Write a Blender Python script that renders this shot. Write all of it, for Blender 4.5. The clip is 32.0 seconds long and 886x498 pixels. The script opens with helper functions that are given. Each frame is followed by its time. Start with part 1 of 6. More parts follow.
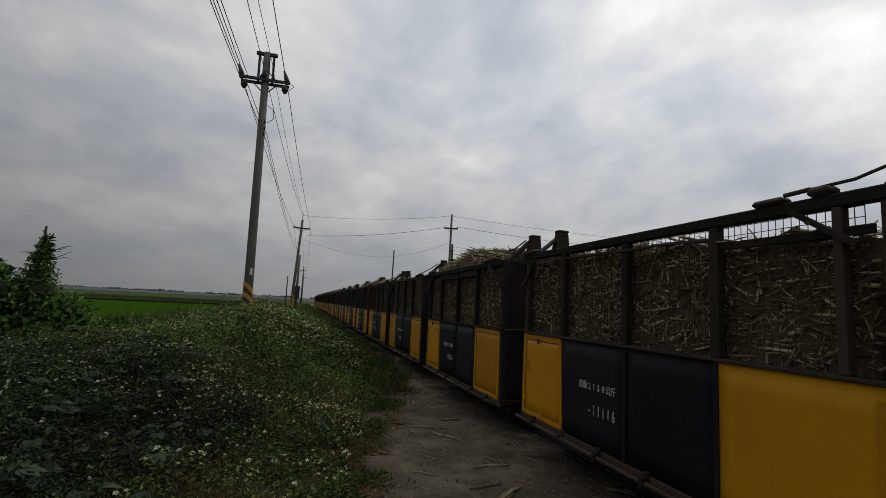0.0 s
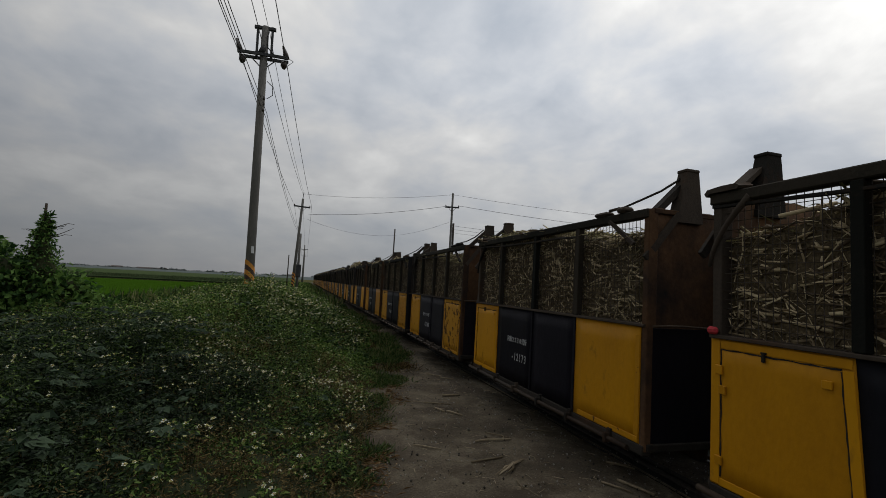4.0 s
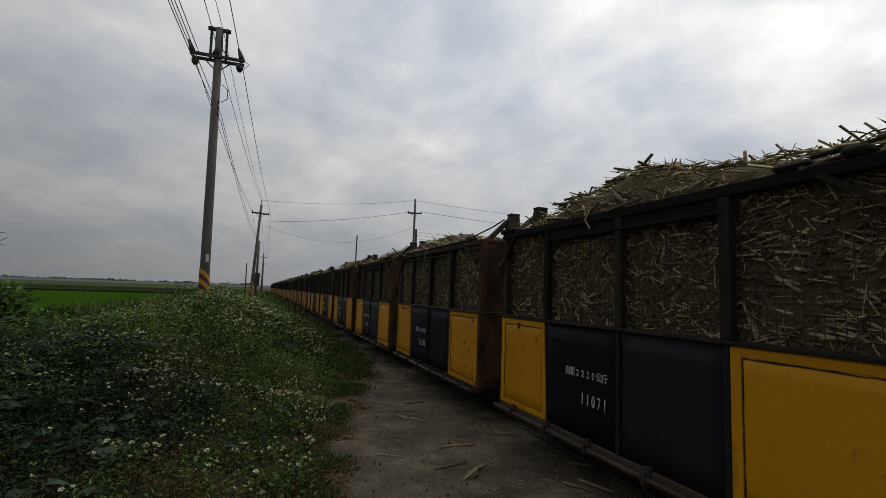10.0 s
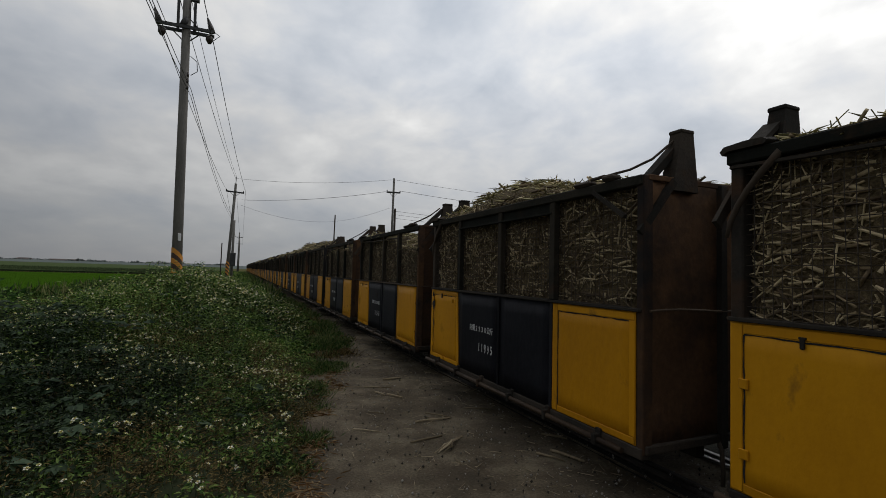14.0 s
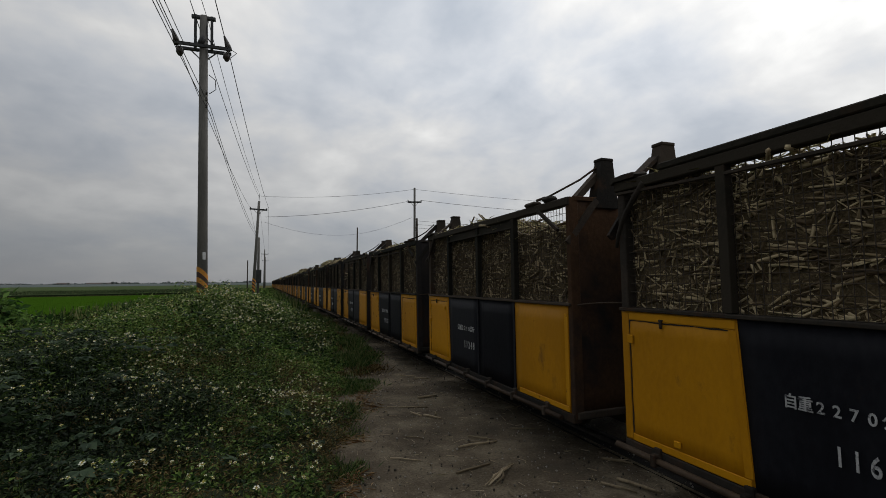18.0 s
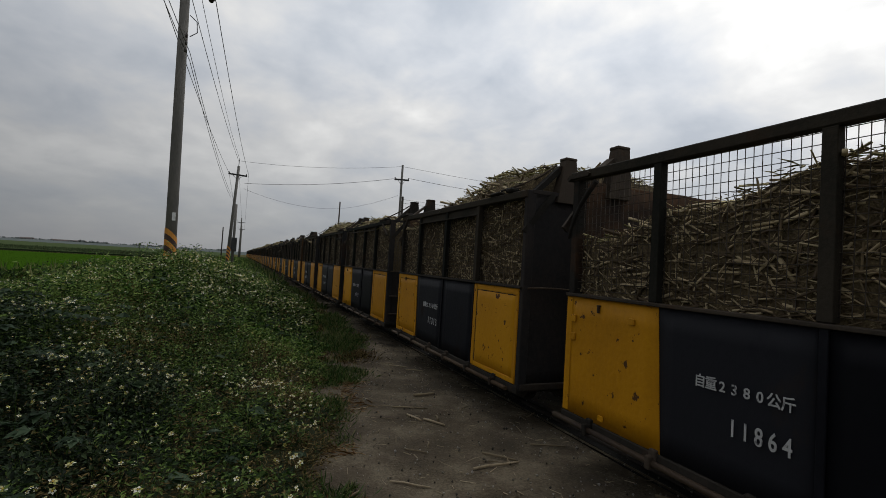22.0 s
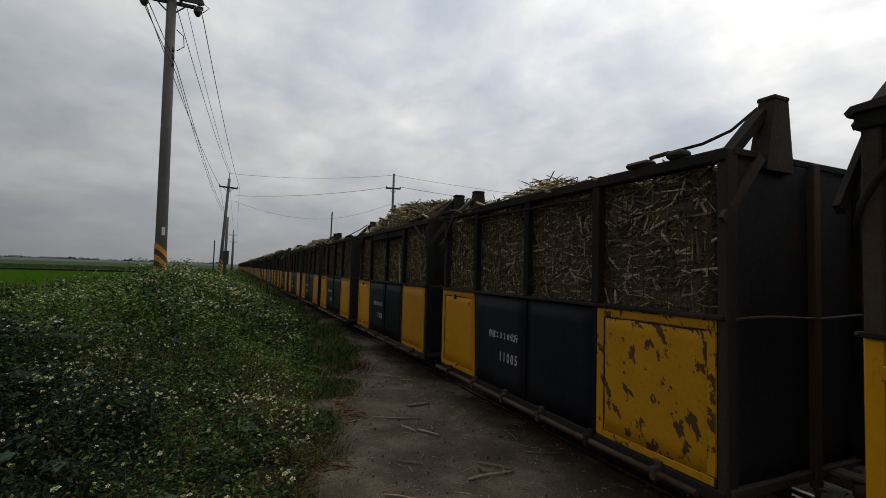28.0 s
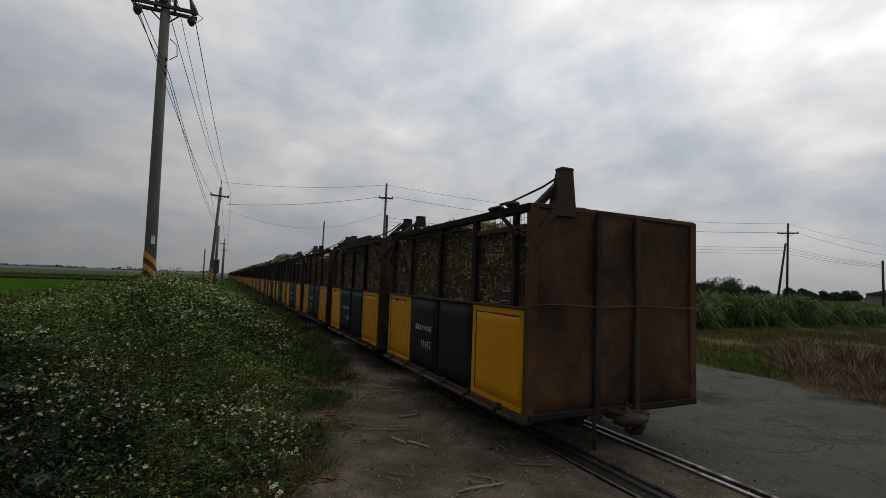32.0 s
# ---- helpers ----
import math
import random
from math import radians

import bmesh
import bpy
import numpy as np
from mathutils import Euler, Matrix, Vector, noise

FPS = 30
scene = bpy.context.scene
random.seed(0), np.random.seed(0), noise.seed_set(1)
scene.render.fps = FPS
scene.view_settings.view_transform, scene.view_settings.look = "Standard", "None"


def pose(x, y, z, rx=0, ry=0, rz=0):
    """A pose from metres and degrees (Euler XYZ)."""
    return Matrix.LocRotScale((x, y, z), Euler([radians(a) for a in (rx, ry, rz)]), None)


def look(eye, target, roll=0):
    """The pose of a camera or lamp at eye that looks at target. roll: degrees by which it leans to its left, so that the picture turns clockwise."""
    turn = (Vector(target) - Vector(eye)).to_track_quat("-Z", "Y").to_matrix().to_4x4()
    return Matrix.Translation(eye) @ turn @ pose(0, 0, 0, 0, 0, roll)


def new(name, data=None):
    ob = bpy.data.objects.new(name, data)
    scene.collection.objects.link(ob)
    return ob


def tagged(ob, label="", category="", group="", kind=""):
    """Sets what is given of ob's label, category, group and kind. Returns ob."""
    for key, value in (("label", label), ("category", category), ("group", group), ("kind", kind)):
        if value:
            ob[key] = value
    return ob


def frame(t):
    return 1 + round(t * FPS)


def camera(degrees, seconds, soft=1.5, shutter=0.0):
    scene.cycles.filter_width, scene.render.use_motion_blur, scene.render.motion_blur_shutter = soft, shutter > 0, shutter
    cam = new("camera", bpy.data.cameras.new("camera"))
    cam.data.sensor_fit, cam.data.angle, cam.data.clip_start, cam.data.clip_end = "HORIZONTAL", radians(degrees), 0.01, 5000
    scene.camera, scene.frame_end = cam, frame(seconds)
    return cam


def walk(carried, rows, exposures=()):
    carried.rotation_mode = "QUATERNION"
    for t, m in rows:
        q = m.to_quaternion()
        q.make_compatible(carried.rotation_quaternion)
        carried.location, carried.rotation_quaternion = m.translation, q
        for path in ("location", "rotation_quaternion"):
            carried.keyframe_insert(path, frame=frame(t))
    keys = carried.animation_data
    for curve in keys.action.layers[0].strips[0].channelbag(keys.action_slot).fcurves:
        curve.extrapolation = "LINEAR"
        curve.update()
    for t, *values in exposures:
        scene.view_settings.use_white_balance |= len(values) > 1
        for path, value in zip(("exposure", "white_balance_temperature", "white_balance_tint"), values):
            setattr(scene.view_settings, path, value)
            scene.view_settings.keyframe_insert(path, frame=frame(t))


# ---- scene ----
# the film camera brightens and darkens a little on its way
EXPOSURES = [(0, -0.16), (1, -0.12), (4, -0.10), (7, -0.06), (10, -0.08), (13, -0.03), (15, 0.06), (17.5, 0.03), (18, 0.02), (19, -0.14), (20.1, -0.12), (21, 0.05), (22, 0.09), (23, 0.12), (24, 0.12), (27, 0.06), (28, 0.03), (30, -0.03), (32, -0.10)]
SUN_EL, SUN_ROT = radians(48), radians(62)   # the hidden sun stands beyond the train
SUN_WAY = (math.sin(SUN_ROT) * math.cos(SUN_EL), math.cos(SUN_ROT) * math.cos(SUN_EL), math.sin(SUN_EL))

# Track along +y, its centre at x = TRACK; eye path in metres, then yaw, pitch, roll in degrees.
PATH = [
    (0, (0.175, -0.004, 1.676), -16.41, 6.94, 2.83),
    (0.5, (0.168, -0.002, 1.678), -16.28, 6.66, 2.81),
    (1, (0.170, -0.006, 1.673), -16.31, 6.17, 3.03),
    (1.5, (0.180, -0.008, 1.671), -16.69, 5.89, 2.97),
    (2, (0.165, -0.001, 1.666), -16.62, 5.98, 2.92),
    (2.5, (0.171, 0.040, 1.649), -16.34, 5.56, 3.00),
    (3, (0.175, 0.035, 1.649), -16.12, 5.05, 2.82),
    (3.5, (0.170, 0.027, 1.651), -16.11, 4.60, 2.92),
    (4, (0.163, 0.024, 1.655), -16.45, 4.40, 2.96),
    (4.5, (0.163, 0.026, 1.647), -16.94, 4.50, 3.07),
    (6.5, (0.179, 0.052, 1.641), -17.69, 4.40, 3.19),
    (7, (0.182, 0.037, 1.644), -17.68, 4.26, 3.00),
    (7.5, (0.183, 0.011, 1.661), -17.70, 4.17, 2.62),
    (8, (0.185, 0.023, 1.652), -17.73, 4.55, 2.32),
    (8.5, (0.182, 0.007, 1.670), -18.34, 4.85, 1.96),
    (9, (0.195, 0.030, 1.658), -19.55, 5.25, 1.82),
    (9.5, (0.194, 0.052, 1.646), -20.44, 5.42, 1.81),
    (10, (0.193, 0.038, 1.650), -20.91, 5.31, 1.91),
    (10.5, (0.192, 0.025, 1.652), -21.10, 5.13, 1.94),
    (11, (0.218, 0.046, 1.643), -20.72, 5.18, 1.81),
    (11.5, (0.217, -0.001, 1.654), -21.30, 4.76, 1.48),
    (12, (0.235, 0.009, 1.643), -22.46, 4.19, 1.03),
    (12.5, (0.245, 0.011, 1.640), -23.27, 3.86, 0.81),
    (13, (0.229, 0.019, 1.637), -23.60, 3.64, 1.06),
    (13.5, (0.230, 0.053, 1.618), -23.53, 3.34, 1.54),
    (14, (0.232, 0.039, 1.617), -23.50, 2.95, 1.71),
    (14.5, (0.243, 0.044, 1.623), -23.44, 2.46, 1.57),
    (15, (0.238, 0.022, 1.633), -23.51, 2.34, 1.45),
    (15.5, (0.247, 0.049, 1.613), -23.51, 2.47, 1.37),
    (17.5, (0.247, 0.221, 1.608), -21.77, 3.43, 0.61),
    (18, (0.280, 0.518, 1.619), -20.80, 3.96, -0.68),
    (18.5, (0.326, 0.844, 1.637), -20.95, 4.72, -1.23),
    (19, (0.332, 1.181, 1.620), -22.28, 5.55, -0.98),
    (19.5, (0.361, 1.435, 1.618), -23.07, 6.04, -0.91),
    (20, (0.352, 1.640, 1.608), -23.71, 5.82, -0.90),
    (20.5, (0.344, 1.679, 1.598), -23.60, 4.63, 0.93),
    (21, (0.312, 1.586, 1.610), -23.62, 3.12, 1.68),
    (21.5, (0.301, 1.568, 1.596), -23.35, 2.19, 2.43),
    (22, (0.278, 1.569, 1.586), -23.35, 1.93, 3.36),
    (22.5, (0.314, 1.585, 1.597), -22.71, 1.43, 2.82),
    (23, (0.310, 1.576, 1.593), -22.53, 1.57, 2.41),
    (23.5, (0.321, 1.574, 1.591), -23.20, 1.57, 2.17),
    (24, (0.320, 1.554, 1.597), -23.97, 1.74, 2.09),
    (24.5, (0.315, 1.557, 1.596), -24.37, 2.02, 2.61),
    (26.5, (0.306, 1.558, 1.606), -22.53, 2.57, 2.57),
    (27, (0.301, 1.548, 1.611), -22.95, 2.79, 2.04),
    (27.5, (0.314, 1.562, 1.605), -23.49, 2.82, 1.71),
    (28, (0.313, 1.562, 1.602), -24.08, 2.85, 1.84),
    (28.5, (0.313, 1.548, 1.611), -24.28, 3.00, 1.97),
    (29, (0.324, 1.568, 1.599), -24.34, 3.24, 2.21),
    (29.5, (0.314, 1.546, 1.610), -24.24, 3.38, 2.35),
    (30, (0.320, 1.531, 1.624), -24.15, 3.42, 2.14),
    (30.5, (0.318, 1.546, 1.612), -24.27, 3.58, 2.09),
    (31, (0.321, 1.541, 1.614), -24.55, 3.76, 1.90),
    (31.5, (0.323, 1.538, 1.618), -24.85, 3.98, 1.82),
    (32, (0.316, 1.542, 1.613), -24.98, 4.07, 2.07),
]


def aimed(eye, yaw, pitch, roll):
    a, b = radians(yaw), radians(pitch)
    way = Vector((-math.sin(a) * math.cos(b), math.cos(a) * math.cos(b), math.sin(b)))
    return look(eye, Vector(eye) + way, roll)


cam = camera(86.7, 32.0, soft=0.75)
walk(cam, [(t, aimed(eye, yaw, pitch, roll)) for t, eye, yaw, pitch, roll in PATH], exposures=EXPOSURES)

# ---------------------------------------------------------------- light
def sky():
    w = bpy.data.worlds.new("overcast")
    scene.world = w
    w.use_nodes = True
    nt = w.node_tree
    nt.nodes.clear()
    N = nt.nodes.new
    def math_node(op, a, b=None, c=None):
        n = N("ShaderNodeMath"); n.operation = op
        for k, v in enumerate((a, b, c)):
            if v is None:
                continue
            if isinstance(v, (int, float)):
                n.inputs[k].default_value = v
            else:
                nt.links.new(v, n.inputs[k])
        return n.outputs[0]
    tc = N("ShaderNodeTexCoord")
    sep = N("ShaderNodeSeparateXYZ"); nt.links.new(tc.outputs["Generated"], sep.inputs[0])
    up = math_node("MAXIMUM", sep.outputs[2], 0.0)
    k = math_node("DIVIDE", 1.0, math_node("ADD", up, 0.30))
    px, py = math_node("MULTIPLY", sep.outputs[0], k), math_node("MULTIPLY", sep.outputs[1], k)
    pos = N("ShaderNodeCombineXYZ"); nt.links.new(px, pos.inputs[0]); nt.links.new(py, pos.inputs[1])
    def cloud(scale, detail, off, stretch):
        mp = N("ShaderNodeMapping"); mp.inputs["Scale"].default_value = stretch; mp.inputs["Location"].default_value = off
        mp.inputs["Rotation"].default_value = (0, 0, radians(-18))
        nt.links.new(pos.outputs[0], mp.inputs[0])
        n = N("ShaderNodeTexNoise"); n.inputs["Scale"].default_value = scale; n.inputs["Detail"].default_value = detail
        n.inputs["Roughness"].default_value = 0.52; n.inputs["Distortion"].default_value = 0.25
        nt.links.new(mp.outputs[0], n.inputs["Vector"])
        return n.outputs["Fac"]
    big, fine = cloud(1.5, 5, (3.1, 1.7, 0), (1.0, 0.92, 1)), cloud(4.0, 6, (7.3, 2.2, 4), (1.0, 0.9, 1))
    mix = math_node("ADD", math_node("MULTIPLY", big, 0.66), math_node("MULTIPLY", fine, 0.34))
    ramp = N("ShaderNodeValToRGB")
    el = ramp.color_ramp.elements
    el[0].position, el[0].color = 0.36, (0.49, 0.535, 0.60, 1)
    el[1].position, el[1].color = 0.62, (1.04, 1.03, 1.0, 1)
    e = el.new(0.45); e.color = (0.645, 0.675, 0.72, 1)
    e = el.new(0.53); e.color = (0.81, 0.81, 0.805, 1)
    nt.links.new(mix, ramp.inputs[0])
    # thicker, duller cloud low down, brighter round the hidden sun
    haze = N("ShaderNodeMapRange"); haze.inputs[1].default_value, haze.inputs[2].default_value = 0.0, 0.40
    haze.inputs[3].default_value, haze.inputs[4].default_value = 0.93, 0.0
    nt.links.new(sep.outputs[2], haze.inputs[0])
    low = N("ShaderNodeMixRGB"); low.inputs[2].default_value = (0.367, 0.379, 0.400, 1)
    nt.links.new(haze.outputs[0], low.inputs[0]); nt.links.new(ramp.outputs[0], low.inputs[1])
    glow = N("ShaderNodeVectorMath"); glow.operation = "DOT_PRODUCT"
    nt.links.new(tc.outputs["Generated"], glow.inputs[0]); glow.inputs[1].default_value = SUN_WAY
    gm = N("ShaderNodeMapRange"); gm.inputs[1].default_value, gm.inputs[2].default_value = 0.0, 1.0
    gm.inputs[3].default_value, gm.inputs[4].default_value = 0.52, 1.33
    nt.links.new(glow.outputs["Value"], gm.inputs[0])
    lit = N("ShaderNodeMixRGB"); lit.blend_type = "MULTIPLY"; lit.inputs[0].default_value = 1.0
    nt.links.new(low.outputs[0], lit.inputs[1]); nt.links.new(gm.outputs[0], lit.inputs[2])
    tex = N("ShaderNodeTexSky"); tex.sky_type = "NISHITA"; tex.sun_disc = False
    tex.sun_elevation, tex.sun_rotation = SUN_EL, SUN_ROT
    b1 = N("ShaderNodeBackground"); b1.inputs[1].default_value = 0.05
    nt.links.new(tex.outputs[0], b1.inputs[0])
    b2 = N("ShaderNodeBackground"); b2.inputs[1].default_value = 0.92
    nt.links.new(lit.outputs[0], b2.inputs[0])
    add = N("ShaderNodeMixShader"); add.inputs[0].default_value = 0.93
    nt.links.new(b1.outputs[0], add.inputs[1]); nt.links.new(b2.outputs[0], add.inputs[2])
    out = N("ShaderNodeOutputWorld")
    nt.links.new(add.outputs[0], out.inputs[0])
    lamp = bpy.data.lights.new("sun", "SUN")
    lamp.energy, lamp.angle, lamp.color = 0.5, radians(25), (1.0, 0.96, 0.9)
    ob = new("sun", lamp)
    ob.matrix_world = look(Vector(SUN_WAY) * 60, (0, 0, 0))


sky()

# ---------------------------------------------------------------- materials
def material(name, colours, scale=6.0, rough=0.8, metal=0.0, bump=0.3, fine=60.0, stain=None, stain_scale=1.3, stain_at=(0.52, 0.62),
             island=0.0, per_object=0.0, coords="Object", stretch=(1, 1, 1), spec=0.4, turn=0):
    """Two scales of variation between colours, a stain colour with its own shape, bump. island: how far loose pieces differ."""
    m = bpy.data.materials.new(name)
    m.use_nodes = True
    nt = m.node_tree
    N, L = nt.nodes.new, nt.links.new
    b = nt.nodes["Principled BSDF"]
    b.inputs["Roughness"].default_value, b.inputs["Metallic"].default_value = rough, metal
    b.inputs["Specular IOR Level"].default_value = spec
    tc, info, geo = N("ShaderNodeTexCoord"), N("ShaderNodeObjectInfo"), N("ShaderNodeNewGeometry")
    mp = N("ShaderNodeMapping"); mp.inputs["Scale"].default_value = stretch
    shift = N("ShaderNodeVectorMath"); shift.operation = "MULTIPLY_ADD"
    comb = N("ShaderNodeCombineXYZ")
    for k in range(3):
        L(info.outputs["Random"], comb.inputs[k])
    L(comb.outputs[0], shift.inputs[0]); shift.inputs[1].default_value = (37.0, 53.0, 71.0) if coords == "Object" else (0, 0, 0)
    if coords == "World":
        L(geo.outputs["Position"], shift.inputs[2])
    else:
        L(tc.outputs["Object"], shift.inputs[2])
    tilt = N("ShaderNodeMapping"); tilt.inputs["Rotation"].default_value = (radians(turn), 0, 0)
    L(shift.outputs[0], tilt.inputs[0]); L(tilt.outputs[0], mp.inputs[0])
    def noise_at(s, detail=6.0, ro=0.6):
        n = N("ShaderNodeTexNoise"); n.inputs["Scale"].default_value, n.inputs["Detail"].default_value = s, detail
        n.inputs["Roughness"].default_value = ro
        L(mp.outputs[0], n.inputs["Vector"])
        return n.outputs["Fac"]
    big, small = noise_at(scale), noise_at(fine)
    mixv = N("ShaderNodeMath"); mixv.operation = "MULTIPLY_ADD"; mixv.inputs[1].default_value = 0.35
    L(small, mixv.inputs[0])
    scl = N("ShaderNodeMath"); scl.operation = "MULTIPLY"; scl.inputs[1].default_value = 0.65
    L(big, scl.inputs[0]); L(scl.outputs[0], mixv.inputs[2])
    fac = mixv.outputs[0]
    for amount, src in ((island, geo.outputs["Random Per Island"]), (per_object, info.outputs["Random"])):
        if amount:
            a = N("ShaderNodeMath"); a.operation = "SUBTRACT"; a.inputs[1].default_value = 0.5; L(src, a.inputs[0])
            c = N("ShaderNodeMath"); c.operation = "MULTIPLY_ADD"; c.inputs[1].default_value = amount
            L(a.outputs[0], c.inputs[0]); L(fac, c.inputs[2]); fac = c.outputs[0]
    ramp = N("ShaderNodeValToRGB")
    el = ramp.color_ramp.elements
    n = len(colours)
    for k, col in enumerate(colours):
        at = 0.30 + 0.40 * k / max(1, n - 1)
        e = el[k] if k < 2 else el.new(at)
        e.position, e.color = at, (*col, 1)
    L(fac, ramp.inputs[0])
    colour = ramp.outputs[0]
    if stain:
        s = noise_at(stain_scale, 8.0, 0.65)
        r = N("ShaderNodeMapRange"); r.inputs[1].default_value, r.inputs[2].default_value = stain_at
        L(s, r.inputs[0])
        mx = N("ShaderNodeMixRGB"); mx.inputs[2].default_value = (*stain, 1)
        L(r.outputs[0], mx.inputs[0]); L(colour, mx.inputs[1]); colour = mx.outputs[0]
        rr = N("ShaderNodeMapRange"); rr.inputs[3].default_value, rr.inputs[4].default_value = rough, min(1, rough + 0.3)
        L(r.outputs[0], rr.inputs[0]); L(rr.outputs[0], b.inputs["Roughness"])
    L(colour, b.inputs["Base Color"])
    if bump:
        bp = N("ShaderNodeBump"); bp.inputs["Strength"].default_value, bp.inputs["Distance"].default_value = bump, 0.02
        L(small, bp.inputs["Height"]); L(bp.outputs[0], b.inputs["Normal"])
    return m


def leafy(name, colours, through_light=0.25, rough=0.6, spec=0.15):
    m = material(name, colours, scale=0.8, fine=9, rough=rough, bump=0.0, island=0.8, coords="World", spec=spec)
    nt = m.node_tree
    b = nt.nodes["Principled BSDF"]
    ramp = next(n for n in nt.nodes if n.type == "VALTORGB")
    tr = nt.nodes.new("ShaderNodeBsdfTranslucent"); nt.links.new(ramp.outputs[0], tr.inputs[0])
    mix = nt.nodes.new("ShaderNodeMixShader"); mix.inputs[0].default_value = through_light
    nt.links.new(b.outputs[0], mix.inputs[1]); nt.links.new(tr.outputs[0], mix.inputs[2])
    nt.links.new(mix.outputs[0], nt.nodes["Material Output"].inputs[0])
    return m


M = {}
def materials():
    M["ground"] = material("field_soil", [(0.055, 0.062, 0.022), (0.10, 0.092, 0.042), (0.085, 0.105, 0.034)], scale=0.12, fine=3, rough=1.0, coords="World", spec=0.0)
    M["dirt"] = material("packed_dirt", [(0.048, 0.036, 0.021), (0.103, 0.081, 0.051), (0.195, 0.160, 0.108)], scale=1.6, fine=48, rough=0.95, bump=1.0, coords="World",
                         stain=(0.066, 0.048, 0.030), stain_scale=3.5, stain_at=(0.50, 0.70))
    for e, at in zip([n for n in M["dirt"].node_tree.nodes if n.type == "VALTORGB"][0].color_ramp.elements, (0.40, 0.50, 0.61)):
        e.position = at      # gritty
    M["asphalt"] = material("old_asphalt", [(0.042, 0.042, 0.032), (0.078, 0.077, 0.058), (0.138, 0.132, 0.102)], scale=0.5, fine=55, rough=0.95, bump=1.0, coords="World",
                            stain=(0.033, 0.031, 0.026), stain_scale=0.5, spec=0.2)
    nt = M["asphalt"].node_tree      # crazed surface
    vo, mp = nt.nodes.new("ShaderNodeTexVoronoi"), [n for n in nt.nodes if n.type == "MAPPING"][0]
    vo.feature, vo.inputs["Scale"].default_value = "DISTANCE_TO_EDGE", 1.5
    wob = nt.nodes.new("ShaderNodeTexNoise"); wob.inputs["Scale"].default_value = 3.0
    addv = nt.nodes.new("ShaderNodeMixRGB"); addv.blend_type = "ADD"; addv.inputs[0].default_value = 0.45
    nt.links.new(mp.outputs[0], wob.inputs["Vector"]); nt.links.new(mp.outputs[0], addv.inputs[1]); nt.links.new(wob.outputs["Color"], addv.inputs[2])
    nt.links.new(addv.outputs[0], vo.inputs["Vector"])
    edge = nt.nodes.new("ShaderNodeMapRange"); edge.inputs[1].default_value, edge.inputs[2].default_value, edge.inputs[3].default_value, edge.inputs[4].default_value = 0.0, 0.03, 0.66, 1.0
    nt.links.new(vo.outputs["Distance"], edge.inputs[0])
    mul = nt.nodes.new("ShaderNodeMixRGB"); mul.blend_type = "MULTIPLY"; mul.inputs[0].default_value = 1.0
    bsdf = nt.nodes["Principled BSDF"]
    nt.links.new(bsdf.inputs["Base Color"].links[0].from_socket, mul.inputs[1]); nt.links.new(edge.outputs[0], mul.inputs[2]); nt.links.new(mul.outputs[0], bsdf.inputs["Base Color"])
    M["crack"] = material("crack", [(0.012, 0.012, 0.011), (0.02, 0.019, 0.017)], rough=1.0)
    M["pebble"] = material("pebble", [(0.030, 0.026, 0.020), (0.08, 0.07, 0.055), (0.17, 0.155, 0.13), (0.30, 0.28, 0.25)], rough=0.9, island=0.8, coords="World")
    M["rail"] = material("rail_steel", [(0.16, 0.15, 0.145), (0.30, 0.29, 0.28)], scale=3, rough=0.35, metal=0.9, stain=(0.07, 0.045, 0.03), stain_scale=3)
    M["rail_dull"] = material("dull_rail_steel", [(0.03, 0.025, 0.022), (0.07, 0.058, 0.05)], scale=3, rough=0.7, metal=0.5, stain=(0.02, 0.015, 0.012), stain_scale=3)
    M["groove"] = material("groove", [(0.01, 0.01, 0.009), (0.025, 0.022, 0.02)], rough=0.95)
    rust = (0.055, 0.026, 0.012)
    M["rust"] = material("rusty_steel", [(0.018, 0.0165, 0.0142), (0.033, 0.0285, 0.0235), (0.060, 0.047, 0.036)], scale=2.2, fine=40, spec=0.15, rough=0.9, stain=(0.064, 0.035, 0.02),
                         stain_scale=2.6, stain_at=(0.54, 0.72), per_object=0.55)
    M["top_paint"] = material("dark_rail_paint", [(0.010, 0.011, 0.009), (0.020, 0.019, 0.015), (0.038, 0.032, 0.024)], scale=2.2, fine=40, spec=0.12, rough=0.9, stain=(0.050, 0.030, 0.018),
                              stain_scale=2.6, stain_at=(0.58, 0.76), per_object=0.5)
    M["rust_shaft"] = material("scuffed_shaft", [(0.026, 0.016, 0.010), (0.052, 0.033, 0.019), (0.092, 0.062, 0.038)], scale=2.5, fine=30, spec=0.3, rough=0.65, per_object=0.3)
    M["rust_plate"] = material("rusty_plate", [(0.040, 0.022, 0.012), (0.080, 0.043, 0.022), (0.13, 0.070, 0.035)], scale=1.4, fine=28, spec=0.15, rough=0.92,
                               stain=(0.019, 0.017, 0.017), stain_scale=1.6, stain_at=(0.46, 0.66), per_object=0.3, stretch=(1, 1, 0.9))
    M["black_plate"] = material("black_plate", [(0.0155, 0.0155, 0.0165), (0.026, 0.0245, 0.0245), (0.041, 0.034, 0.030)], scale=1.4, fine=28, spec=0.12, rough=0.92,
                                stain=rust, stain_scale=1.2, stain_at=(0.58, 0.75), per_object=0.3, stretch=(1, 1, 0.9))
